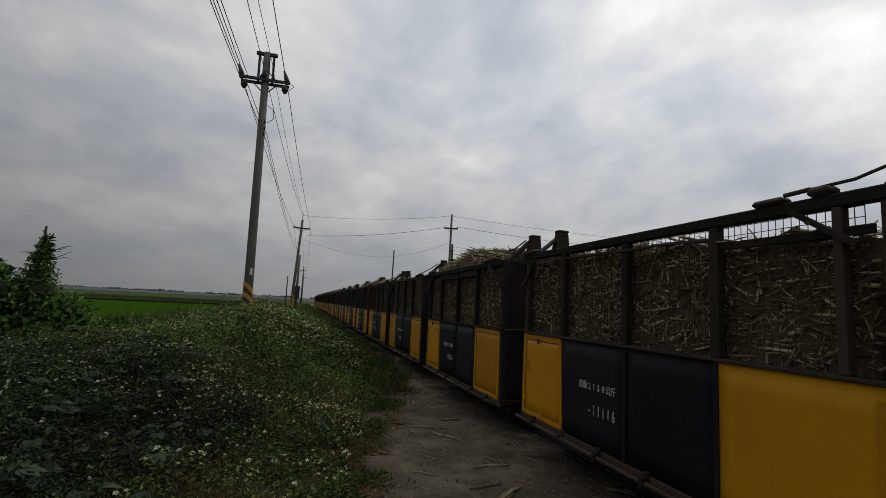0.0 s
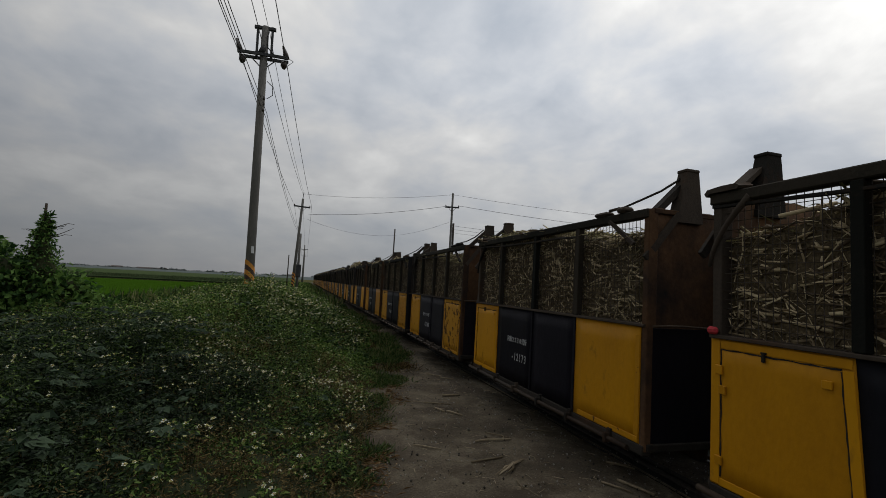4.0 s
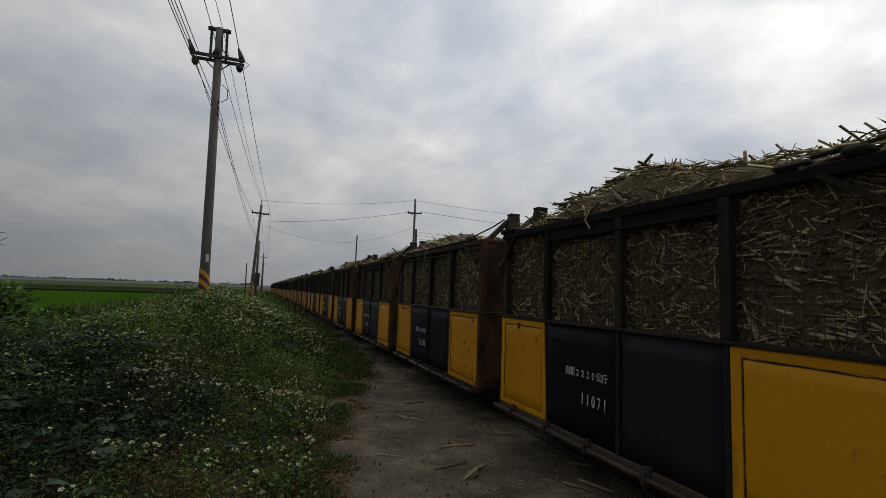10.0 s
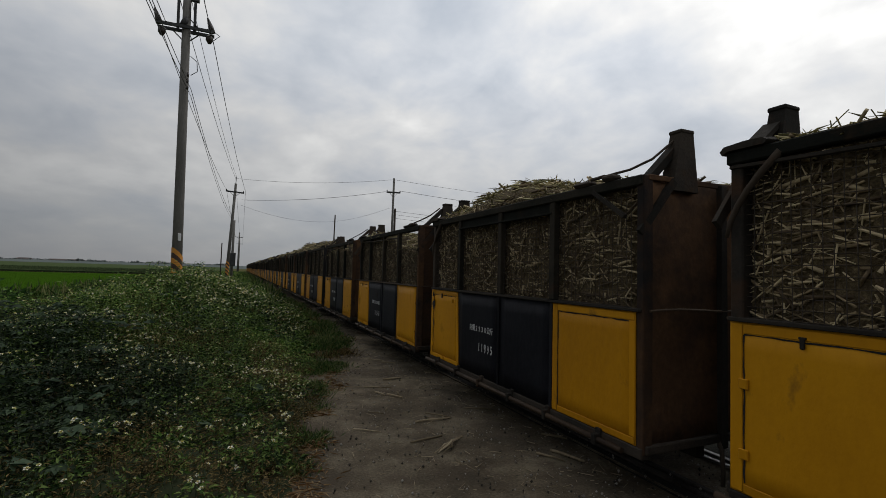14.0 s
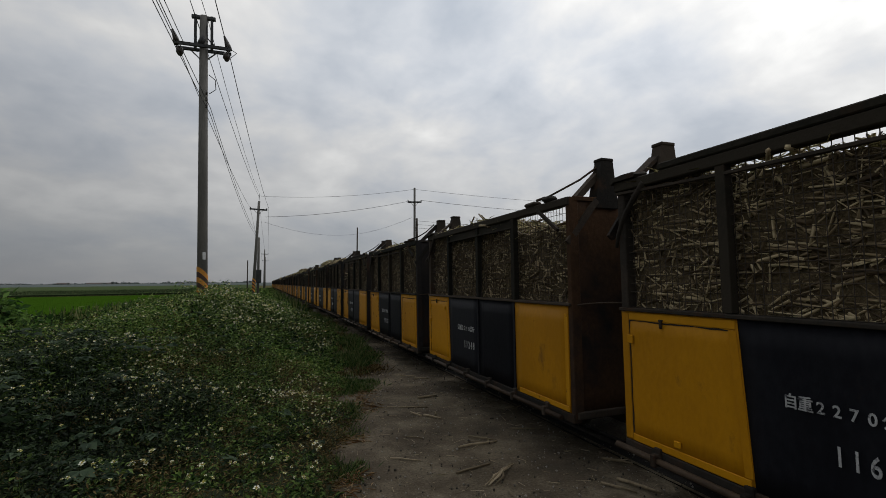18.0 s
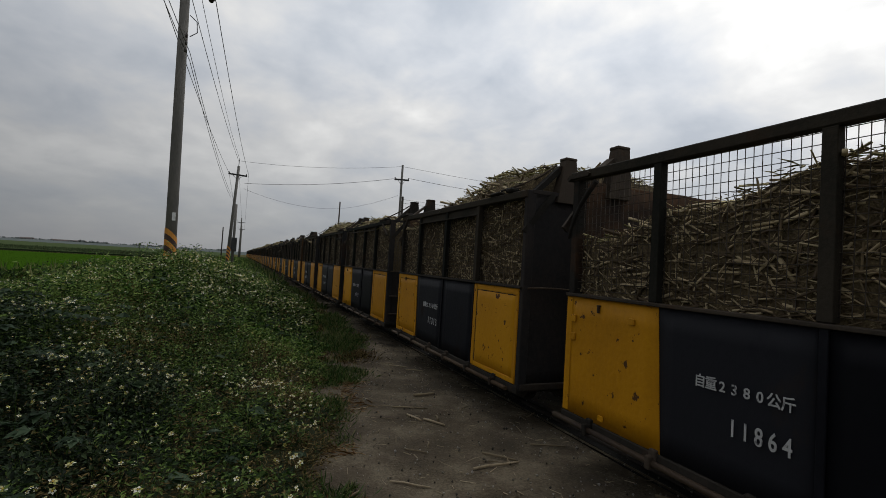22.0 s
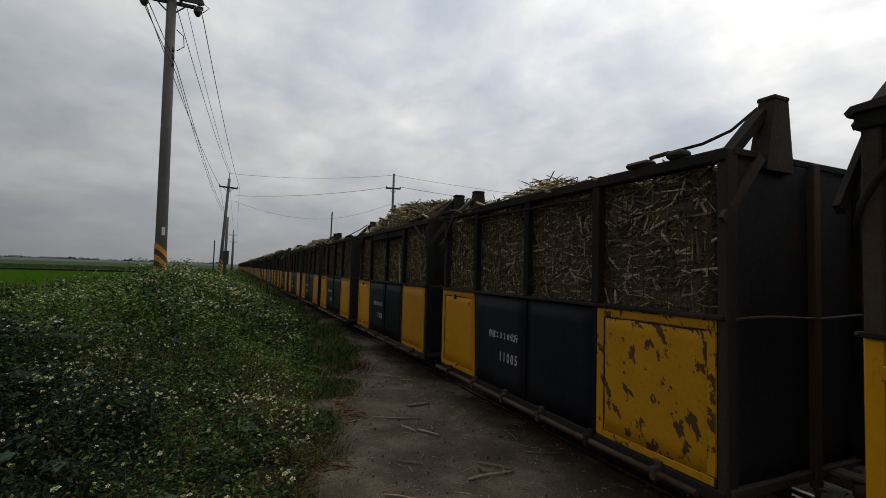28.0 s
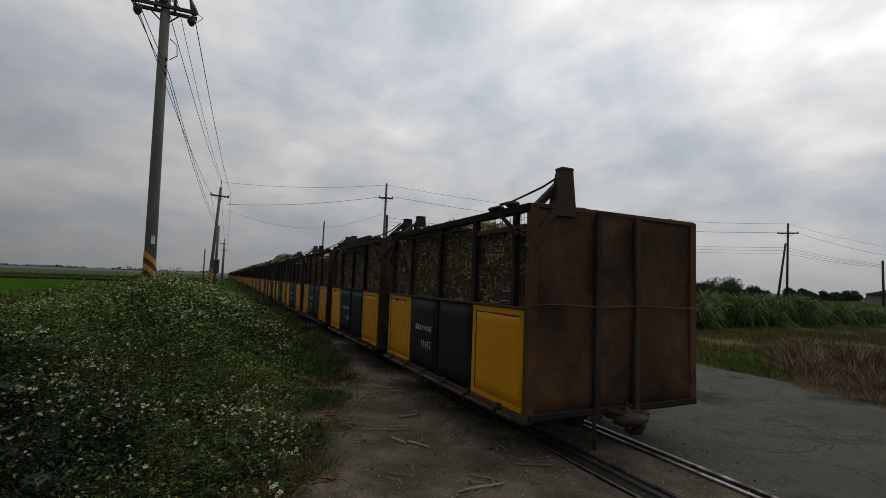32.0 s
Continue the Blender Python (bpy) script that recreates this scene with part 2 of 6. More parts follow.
    M["yellow"] = material("yellow_paint", [(0.40, 0.176, 0.002), (0.49, 0.220, 0.0025), (0.56, 0.260, 0.003)], scale=1.6, fine=26, spec=0.2, rough=0.55, bump=0.12, per_object=0.35,
                           stain=(0.17, 0.080, 0.015), stain_scale=3.2, stain_at=(0.61, 0.74), stretch=(1, 1, 0.6))
    M["yellow_worn"] = material("worn_yellow_paint", [(0.38, 0.168, 0.003), (0.47, 0.213, 0.003), (0.53, 0.250, 0.005)], scale=1.8, fine=30, spec=0.2, rough=0.6, bump=0.2, per_object=0.3,
                                stain=(0.075, 0.035, 0.014), stain_scale=11, stain_at=(0.625, 0.645), stretch=(1, 1, 0.8))
    M["yellow_peeling"] = material("peeling_yellow_paint", [(0.36, 0.160, 0.004), (0.44, 0.205, 0.005), (0.50, 0.240, 0.006)], scale=1.8, fine=30, spec=0.2, rough=0.6, bump=0.25,
                                   stain=(0.085, 0.042, 0.016), stain_scale=9, stain_at=(0.556, 0.572), stretch=(1, 1.25, 0.8), turn=32, per_object=0.2)
    M["yellow_flaking"] = material("flaking_yellow_paint", [(0.38, 0.168, 0.003), (0.47, 0.213, 0.003), (0.53, 0.250, 0.005)], scale=1.8, fine=30, spec=0.2, rough=0.6, bump=0.25, per_object=0.2,
                                   stain=(0.13, 0.055, 0.018), stain_scale=24, stain_at=(0.565, 0.585), stretch=(1, 1.3, 0.8))
    M["dark"] = material("dark_paint", [(0.0042, 0.0046, 0.0068), (0.0076, 0.0083, 0.0118), (0.0155, 0.0165, 0.0210)], scale=1.3, fine=22, spec=0.11, rough=0.56, bump=0.12, per_object=0.6,
                         stain=(0.030, 0.023, 0.018), stain_scale=2.4, stain_at=(0.62, 0.78), stretch=(1, 1, 0.6))
    M["dark_plum"] = material("faded_plum_paint", [(0.0050, 0.0045, 0.0074), (0.0088, 0.0080, 0.0126), (0.0165, 0.0150, 0.0205)], scale=1.3, fine=22, spec=0.11, rough=0.6, bump=0.12, per_object=0.5,
                              stain=(0.030, 0.022, 0.018), stain_scale=2.4, stain_at=(0.60, 0.78), stretch=(1, 1, 0.6))
    M["white"] = material("white_stencil", [(0.30, 0.31, 0.32), (0.56, 0.57, 0.57)], scale=9, fine=60, rough=0.7, bump=0.1, stain=(0.05, 0.05, 0.06), stain_scale=22, stain_at=(0.54, 0.64))
    M["wire"] = material("screen_wire", [(0.030, 0.024, 0.020), (0.11, 0.088, 0.065)], scale=14, rough=0.7, metal=0.2)
    M["cane"] = material("chopped_cane", [(0.090, 0.061, 0.033), (0.151, 0.108, 0.058), (0.224, 0.166, 0.090), (0.301, 0.230, 0.131), (0.486, 0.392, 0.236)], scale=4, fine=30, rough=0.7, island=0.85, bump=0.0)
    # paler copy of chopped_cane for a few wagons
    M["cane_pale"] = material("pale_chopped_cane", [(0.102, 0.072, 0.040), (0.182, 0.132, 0.070), (0.275, 0.207, 0.113), (0.371, 0.289, 0.164), (0.608, 0.499, 0.304)], scale=4, fine=30, rough=0.7, island=0.85, bump=0.0)
    M["cane_green"] = material("cane_leaf_scrap", [(0.13, 0.118, 0.040), (0.31, 0.265, 0.108), (0.54, 0.47, 0.26)], scale=4, fine=30, rough=0.75, island=0.7, bump=0.0)
    # darker than the stalks: its colour stands for shade in the gaps
    M["cane_core"] = material("shaded_cane_fill", [(0.045, 0.032, 0.015), (0.096, 0.070, 0.035), (0.192, 0.147, 0.074)], scale=30, fine=60, rough=0.95, bump=1.0)
    M["straw"] = material("dry_cane_stalk", [(0.16, 0.125, 0.075), (0.30, 0.24, 0.15), (0.42, 0.34, 0.23)], scale=9, fine=50, rough=0.8, per_object=0.5, island=0.3)
    M["concrete"] = material("pole_concrete", [(0.085, 0.082, 0.075), (0.13, 0.125, 0.115), (0.18, 0.17, 0.155)], scale=1.5, fine=24, rough=0.9, stretch=(1, 1, 0.25))
    M["wood"] = material("pole_wood", [(0.025, 0.02, 0.015), (0.05, 0.04, 0.03)], scale=2, fine=30, rough=0.9, stretch=(1, 1, 0.2))
    M["iron"] = material("galvanised_iron", [(0.03, 0.032, 0.034), (0.07, 0.072, 0.075)], scale=5, rough=0.6, metal=0.4)
    M["ceramic"] = material("insulator", [(0.025, 0.018, 0.015), (0.05, 0.04, 0.035)], scale=5, rough=0.25)
    M["cable"] = material("cable", [(0.02, 0.02, 0.022), (0.035, 0.035, 0.037)], scale=5, rough=0.6)
    M["stripe_y"] = material("warning_yellow", [(0.48, 0.19, 0.025), (0.60, 0.27, 0.04)], scale=4, rough=0.6)
    M["stripe_k"] = material("warning_black", [(0.04, 0.02, 0.015), (0.07, 0.04, 0.03)], scale=4, rough=0.6)
    M["plate"] = material("white_plate", [(0.6, 0.6, 0.6), (0.75, 0.75, 0.75)], scale=4, rough=0.5)
    # dark fill colour for the shade inside weeds and shrub
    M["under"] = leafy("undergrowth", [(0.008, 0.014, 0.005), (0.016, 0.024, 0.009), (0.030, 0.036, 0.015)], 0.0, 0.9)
    M["weed"] = leafy("weed_leaves", [(0.007, 0.019, 0.004), (0.019, 0.047, 0.008), (0.048, 0.091, 0.017), (0.125, 0.188, 0.044)])
    # weed leaves again, darkened for the deep shade low in the bank
    M["weed_shaded"] = leafy("shaded_weed_leaves", [(0.0048, 0.011, 0.004), (0.010, 0.022, 0.007), (0.019, 0.036, 0.013), (0.044, 0.068, 0.026)])
    M["weed_bright"] = leafy("bright_weed_leaves", [(0.024, 0.060, 0.010), (0.056, 0.124, 0.019), (0.110, 0.195, 0.034), (0.20, 0.27, 0.070)])
    M["weed_pale"] = leafy("broad_weed_leaves", [(0.015, 0.031, 0.014), (0.029, 0.053, 0.026), (0.056, 0.086, 0.046)])
    M["weed_dry"] = leafy("dry_weed", [(0.040, 0.030, 0.011), (0.090, 0.066, 0.023), (0.19, 0.142, 0.058)], 0.15, 0.85)
    M["petal"] = leafy("white_petals", [(0.30, 0.31, 0.08), (0.44, 0.43, 0.17), (0.56, 0.54, 0.32), (0.68, 0.68, 0.58)], 0.2)
    M["stamen"] = leafy("yellow_flower_heart", [(0.30, 0.20, 0.03), (0.45, 0.32, 0.05)], 0.0)
    M["grass"] = leafy("verge_grass", [(0.026, 0.058, 0.012), (0.052, 0.108, 0.022), (0.095, 0.160, 0.040), (0.17, 0.18, 0.070)])
    M["rice"] = leafy("rice_leaves", [(0.048, 0.112, 0.009), (0.060, 0.130, 0.012), (0.074, 0.148, 0.017)], 0.3, 1.0, 0.0)
    M["rough_grass"] = leafy("rough_grass", [(0.055, 0.056, 0.018), (0.105, 0.098, 0.034), (0.17, 0.145, 0.062)], 0.25, 0.9)
    M["canefield"] = leafy("cane_leaves", [(0.036, 0.074, 0.022), (0.090, 0.148, 0.046), (0.23, 0.28, 0.125)], 0.4)
    M["crop"] = leafy("crop_leaves", [(0.050, 0.078, 0.034), (0.070, 0.098, 0.044), (0.092, 0.118, 0.056)], 0.2, 0.95, 0.0)
    # stem colour with the shade of the crop's front put in
    M["crop_shade"] = leafy("crop_stems", [(0.010, 0.016, 0.008), (0.020, 0.027, 0.014)], 0.0, 0.95, 0.0)
    M["dry_litter"] = leafy("dry_leaf_litter", [(0.12, 0.060, 0.022), (0.22, 0.125, 0.050), (0.36, 0.25, 0.13)], 0.1, 0.85)
    M["young"] = leafy("young_cane_leaves", [(0.07, 0.12, 0.03), (0.12, 0.18, 0.05), (0.19, 0.25, 0.085)], 0.4)
    M["shrub"] = leafy("vine_leaves", [(0.018, 0.048, 0.011), (0.055, 0.125, 0.026), (0.14, 0.24, 0.055)], 0.35)
    M["bark"] = material("bark", [(0.03, 0.022, 0.015), (0.06, 0.045, 0.03)], scale=4, fine=40, rough=0.95)
    M["far_green"] = leafy("field_trees", [(0.025, 0.045, 0.025), (0.045, 0.072, 0.04), (0.075, 0.105, 0.06)], 0.15, 0.9)
    # distance haze is mixed into this pale grey-green
    M["far"] = leafy("hazed_far_growth", [(0.095, 0.112, 0.108), (0.125, 0.142, 0.140)], 0.0, 0.95, 0.0)
    M["drygrass"] = leafy("dry_grass", [(0.13, 0.088, 0.052), (0.26, 0.190, 0.112), (0.42, 0.335, 0.21)], 0.15, 0.85)
    # wall grey drawn towards the haze of the horizon
    M["house"] = material("house_wall", [(0.17, 0.17, 0.172), (0.22, 0.22, 0.22)], scale=1, rough=0.85)
    M["roof"] = material("sheet_roof", [(0.050, 0.036, 0.032), (0.085, 0.064, 0.056)], scale=1, rough=0.7)
    M["glass"] = material("dark_window", [(0.03, 0.035, 0.04), (0.05, 0.055, 0.06)], scale=1, rough=0.2)
    M["red"] = material("red_cloth", [(0.35, 0.02, 0.03), (0.5, 0.04, 0.05)], scale=9, rough=0.8)


materials()

# ---------------------------------------------------------------- mesh helpers
def box(bm, x0, y0, z0, x1, y1, z1, bevel=0.0):
    v = [bm.verts.new((x, y, z)) for z in (z0, z1) for y in (y0, y1) for x in (x0, x1)]
    f = [bm.faces.new([v[k] for k in q]) for q in ((0, 2, 3, 1), (4, 5, 7, 6), (0, 1, 5, 4), (2, 6, 7, 3), (0, 4, 6, 2), (1, 3, 7, 5))]
    if bevel:
        es = list({e for q in f for e in q.edges})
        bmesh.ops.bevel(bm, geom=es, offset=bevel, segments=1, affect="EDGES")
    return f


def beam(bm, a, b, w, h, up=(0, 0, 1)):
    """A square bar from a to b."""
    a, b = Vector(a), Vector(b)
    d = (b - a).normalized()
    s = d.cross(Vector(up))
    s = s.normalized() if s.length > 1e-4 else Vector((1, 0, 0))
    t = s.cross(d)
    v = [bm.verts.new(p + s * (i * w / 2) + t * (j * h / 2)) for p in (a, b) for i, j in ((-1, -1), (1, -1), (1, 1), (-1, 1))]
    for q in ((3, 2, 1, 0), (4, 5, 6, 7), (0, 1, 5, 4), (1, 2, 6, 5), (2, 3, 7, 6), (3, 0, 4, 7)):
        bm.faces.new([v[k] for k in q])


def tube(bm, points, radii, n=8, caps=True):
    pts = [Vector(p) for p in points]
    if isinstance(radii, (int, float)):
        radii = [radii] * len(pts)
    rings = []
    side = None
    for k, p in enumerate(pts):
        d = (pts[min(k + 1, len(pts) - 1)] - pts[max(k - 1, 0)]).normalized()
        if side is None or abs(side.dot(d)) > 0.95:
            side = d.cross(Vector((0, 0, 1)) if abs(d.z) < 0.9 else Vector((1, 0, 0)))
        s = (side - d * side.dot(d)).normalized()
        side, t = s, s.cross(d)
        rings.append([bm.verts.new(p + (s * math.cos(2 * math.pi * i / n) + t * math.sin(2 * math.pi * i / n)) * radii[k]) for i in range(n)])
    for a, b in zip(rings, rings[1:]):
        for i in range(n):
            bm.faces.new((a[i], b[i], b[(i + 1) % n], a[(i + 1) % n])).smooth = n > 5
    if caps:
        bm.faces.new(rings[0]); bm.faces.new(rings[-1][::-1])


def mesh_of(name, bm, mat):
    me = bpy.data.meshes.new(name)
    bmesh.ops.recalc_face_normals(bm, faces=bm.faces[:])
    bm.to_mesh(me)
    bm.free()
    me.materials.append(mat)
    return me


def part(name, data, mat, parent, label="", kind=""):
    """One mesh object under a thing or a part; data: a bmesh or a finished mesh."""
    me = mesh_of(name, data, mat) if isinstance(data, bmesh.types.BMesh) else data
    ob = new(name, me)
    ob.parent = parent
    return tagged(ob, label, kind=kind)


def fast_mesh(name, verts, faces, mat):
    verts, faces = np.asarray(verts, np.float32).reshape(-1, 3), np.asarray(faces, np.int32)
    me = bpy.data.meshes.new(name)
    m, k = faces.shape
    me.vertices.add(len(verts)); me.vertices.foreach_set("co", verts.ravel())
    me.loops.add(m * k); me.loops.foreach_set("vertex_index", faces.ravel())
    me.polygons.add(m)
    me.polygons.foreach_set("loop_start", np.arange(0, m * k, k, dtype=np.int32))
    me.update(calc_edges=True)
    me.materials.append(mat)
    return me


def sticks(name, rng, centre, way, length, width, mat):
    """Three-sided pieces: centre (n,3), way (n,3) unit, length and width (n)."""
    n = len(centre)
    ref = rng.normal(size=(n, 3)); s = np.cross(way, ref); s /= np.linalg.norm(s, axis=1)[:, None] + 1e-9
    t = np.cross(way, s)
    v = np.empty((n, 6, 3))
    for k in range(3):
        a = 2 * math.pi * k / 3
        off = (s * math.cos(a) + t * math.sin(a)) * width[:, None]
        v[:, k], v[:, 3 + k] = centre - way * length[:, None] / 2 + off, centre + way * length[:, None] / 2 + off * 0.85
    f = np.array([[0, 1, 4, 3], [1, 2, 5, 4], [2, 0, 3, 5]])
    return fast_mesh(name, v.reshape(-1, 3), (f[None] + 6 * np.arange(n)[:, None, None]).reshape(-1, 4), mat)


def billets(name, rng, centre, way, length, width, mat):
    """Four-sided pieces with closed ends."""
    n = len(centre)
    ref = rng.normal(size=(n, 3)); s = np.cross(way, ref); s /= np.linalg.norm(s, axis=1)[:, None] + 1e-9
    t = np.cross(way, s)
    v = np.empty((n, 8, 3))
    for k in range(4):
        a = math.pi * k / 2
        off = (s * math.cos(a) + t * math.sin(a)) * width[:, None]
        v[:, k], v[:, 4 + k] = centre - way * length[:, None] / 2 + off, centre + way * length[:, None] / 2 + off
    f = np.array([[0, 1, 5, 4], [1, 2, 6, 5], [2, 3, 7, 6], [3, 0, 4, 7], [3, 2, 1, 0], [4, 5, 6, 7]])
    return fast_mesh(name, v.reshape(-1, 3), (f[None] + 8 * np.arange(n)[:, None, None]).reshape(-1, 4), mat)


def leaves(name, rng, base, way, normal, length, width, mat, fold=0.25):
    """Folded pointed leaves: base (n,3), way and normal unit vectors (n,3), length and width (n)."""
    n = len(base)
    s = np.cross(way, normal); s /= np.linalg.norm(s, axis=1)[:, None] + 1e-9
    up = np.cross(s, way)
    l, w = length[:, None], width[:, None]
    v = np.empty((n, 4, 3))
    v[:, 0], v[:, 2] = base, base + way * l - up * l * 0.12
    mid = base + way * l * 0.45 + up * w * fold
    v[:, 1], v[:, 3] = mid + s * w / 2, mid - s * w / 2
    f = np.array([[0, 1, 2], [0, 2, 3]])
    return fast_mesh(name, v.reshape(-1, 3), (f[None] + 4 * np.arange(n)[:, None, None]).reshape(-1, 3), mat)


def unit(a):
    return a / (np.linalg.norm(a, axis=1)[:, None] + 1e-9)


def stuff(name, me, label, category):
    return tagged(new(name, me), label, category, kind="stuff")


# ---------------------------------------------------------------- plan
TRACK, GAUGE, PITCH, LENGTH = 3.955, 0.762, 4.515, 3.765
HALF, BOTTOM, WAIST, TOP = 1.115, 0.45, 1.40, 2.37
END = LENGTH / 2 + 0.09      # the end plates stand this far from the middle
WAGONS, FRONT_AT_END = 56, 8.95
WHEEL = 0.235     # radius of the wheels
ROLLING = []      # the last wagon's axles, whose turning can be seen under its end


def run(t):
    """Metres that the train has gone at t seconds."""
    return 1.285e-4 * t**3 - 6.172e-3 * t**2 + 4.976 * t


EDGE_Y = (-40, 0, 2.5, 4.3, 5.5, 6.4, 7.2, 8.1, 9.8, 13.4, 20, 30, 60, 140)
EDGE_X = (-1.0, -0.15, 0.40, 0.86, 1.19, 1.46, 1.52, 1.88, 2.34, 2.70, 2.78, 2.8, 2.8, 2.8)


def path_edge(y):
    """Where the growth stops beside the dirt path."""
    return float(np.interp(y, EDGE_Y, EDGE_X))


def apron(y):
    """Width of the low grass between the weeds and the bare path."""
    return np.interp(y, (3.5, 5.5, 6.6, 7.6, 9.0, 12.0, 14.0, 18.0), (-0.10, -0.08, 0.0, 0.20, 0.38, 0.36, 0.15, 0.0))


def patches(x, y, k):
    return np.sin(0.83 * x + 0.31 * y + k) * np.sin(0.57 * y - 0.44 * x + 2.1 * k) + 0.6 * np.sin(2.3 * x - 1.1 * y + k) * np.sin(1.9 * y + 0.7 * x)


def bank(x, y):
    """Height of the weeds (nothing at the path's edge, tallest round the striped pole, low towards the field)."""
    d = np.interp(y, EDGE_Y, EDGE_X) - apron(y) - 0.12 - 0.16 * np.sin(2.1 * y) * np.sin(0.9 * y + 1) - x
    rise = np.clip(d / np.interp(y, (6.5, 9.0), (0.22, 0.9)), 0, 1) * 0.18 + np.clip((d - 0.35) / 1.4, 0, 1) * 0.34 + np.clip((d - 1.0) / 2.2, 0, 1) * 0.48
    tall = np.interp(y, (-10, 1, 4, 7, 10, 13.5, 17, 21, 32, 60, 140), (0.36, 0.46, 0.62, 0.80, 0.96, 1.22, 1.24, 0.9, 0.7, 0.5, 0.5))
    left = np.clip((-1.9 - x) / 2.6, 0, 1)
    back = np.clip((y - 8.5) / 4.0, 0, 1)
    fall = 1 - left * (0.12 + 0.62 * back) - 0.25 * np.clip((-5 - x) / 4, 0, 1)
    lump = 0.98 + 0.12 * patches(x, y, 0.4) + 0.13 * np.sin(5.3 * x + 1.1 * y) * np.sin(4.7 * y - 2.0 * x) + 0.08 * np.sin(1.7 * x + 0.6 * y) * np.sin(0.9 * y - 0.5 * x) + 0.07 * np.sin(3.9 * x - 1.3) * np.sin(3.1 * y + 0.7)
    return np.where(d > 0, rise * tall * np.clip(fall, 0.1, 1) * lump, 0.0)


# ---------------------------------------------------------------- ground
def structure(name, bm_or_me, mat, label, category):
    me = mesh_of(name, bm_or_me, mat) if isinstance(bm_or_me, bmesh.types.BMesh) else bm_or_me
    return tagged(new(name, me), label, category, kind="structure")


def strip(xs_of_y, ys, z, n=2):
    """A ground sheet between two x limits that vary with y."""
    v, f = [], []
    for y in ys:
        a, b = xs_of_y(y)
        for k in range(n):
            v.append((a + (b - a) * k / (n - 1), y, z))
    for j in range(len(ys) - 1):
        for k in range(n - 1):
            q = j * n + k
            f.append((q, q + 1, q + n + 1, q + n))
    return v, f


def grounds():
    v, f = strip(lambda y: (-3000, 3000), (-3000, -300, 0, 300, 3500), -0.07, 12)
    structure("ground", fast_mesh("ground", v, f, M["ground"]), M["ground"], "flat farmland soil with sparse green growth", "ground")
    rng = np.random.default_rng(3)
    # dirt path, gently uneven
    ys = list(np.arange(-30, 40, 0.25)) + list(range(40, 200, 8))
    v, f = strip(lambda y: (path_edge(y) - 2.0, 3.36), ys, 0.0, 18)
    v = [(x, y, 0.010 * noise.noise((x * 1.3, y * 1.3, 0)) + 0.006 * noise.noise((x * 5, y * 5, 3)) - 0.02 * max(0, min(1, (x - 2.9) / 0.4))) for x, y, z in v]
    structure("dirt_path", fast_mesh("dirt_path", v, f, M["dirt"]), M["dirt"], "packed grey-brown dirt path littered with cane scraps", "path")
    v, f = strip(lambda y: (3.36, 4.42), ys, -0.006, 4)
    structure("track_bed", fast_mesh("track_bed", v, f, M["dirt"]), M["dirt"], "dark gravelly bed between the narrow rails", "track bed")
    v, f = strip(lambda y: (4.42, 9.75 + 0.25 * math.sin(1.3 * y - 8.2) + 0.06 * math.sin(y * 5.3)), list(np.arange(-30, 40, 0.5)) + list(range(40, 200, 8)), 0.004, 8)
    structure("road", fast_mesh("road", v, f, M["asphalt"]), M["asphalt"], "cracked old grey asphalt road beside the track", "road")
    # cracks in the road, thin recessed-looking lines of dark filler
    bm = bmesh.new()
    r = random.Random(5)
    for k in range(60):
        x, y = r.uniform(4.7, 9.4), r.uniform(1.5, 9)
        a = r.choice((0.1, 1.5, 1.7, 0.3)) + r.uniform(-0.4, 0.4)
        for s in range(r.randint(4, 11)):
            a += r.uniform(-1.1, 1.1)
            nx, ny = x + 0.13 * math.cos(a), y + 0.13 * math.sin(a)
            if 5.0 < nx < 9.5:
                w = r.uniform(0.003, 0.007)
                c, d = -math.sin(a) * w, math.cos(a) * w
                q = [bm.verts.new(p) for p in ((x - c, y - d, 0.0065), (nx - c, ny - d, 0.0065), (nx + c, ny + d, 0.0065), (x + c, y + d, 0.0065))]
                bm.faces.new(q)
            x, y = nx, ny
    structure("road_cracks", bm, M["crack"], "branching cracks in the road surface", "cracks")
    # rails, each with its guard bar and groove
    for side in (-1, 1):
        x = TRACK + side * GAUGE / 2 - (0.03 if side < 0 else 0)
        rail = tagged(new("rail"), "worn narrow-gauge steel rail set in the ground", "rail", "rails of the track", kind="structure")
        rail.location = (x, 0, 0)
        bm = bmesh.new()
        box(bm, (0 if side > 0 else -0.055), -40, -0.05, (0.055 if side > 0 else 0), 190, 0.022, 0.006)
        part("rail_head", bm, M["rail" if side > 0 else "rail_dull"], rail)
        bm = bmesh.new()
        a = -0.115 * side
        box(bm, min(a, a + 0.05 * side), -40, -0.05, max(a, a + 0.05 * side), 40, 0.016, 0.006)
        part("guard_bar", bm, M["rail" if side > 0 else "rail_dull"], rail)
        # flat dark strips where the grooves run
        bm = bmesh.new()
        box(bm, min(-0.065 * side, 0), -40, -0.05, max(-0.065 * side, 0), 40, -0.0015)
        if side < 0:
            box(bm, -0.145, -40, -0.05, -0.055, 190, -0.001)
        part("groove", bm, M["groove"], rail, "flat dark strip along the groove")
    # gravel and scraps
    n = 18000
    x = rng.uniform(0.2, 4.9, n); y = rng.uniform(1.5, 26, n)
    y = 2.2 + (y - 1.5) ** 1.25 * 0.42
    s = 0.003 + 0.013 * rng.random(n) ** 4
    c = np.stack([x, y, s * 0.4 + 0.004], 1)
    keep = np.array([xx > path_edge(yy) - 0.3 for xx, yy in zip(x, y)])
    c, s = c[keep], s[keep]
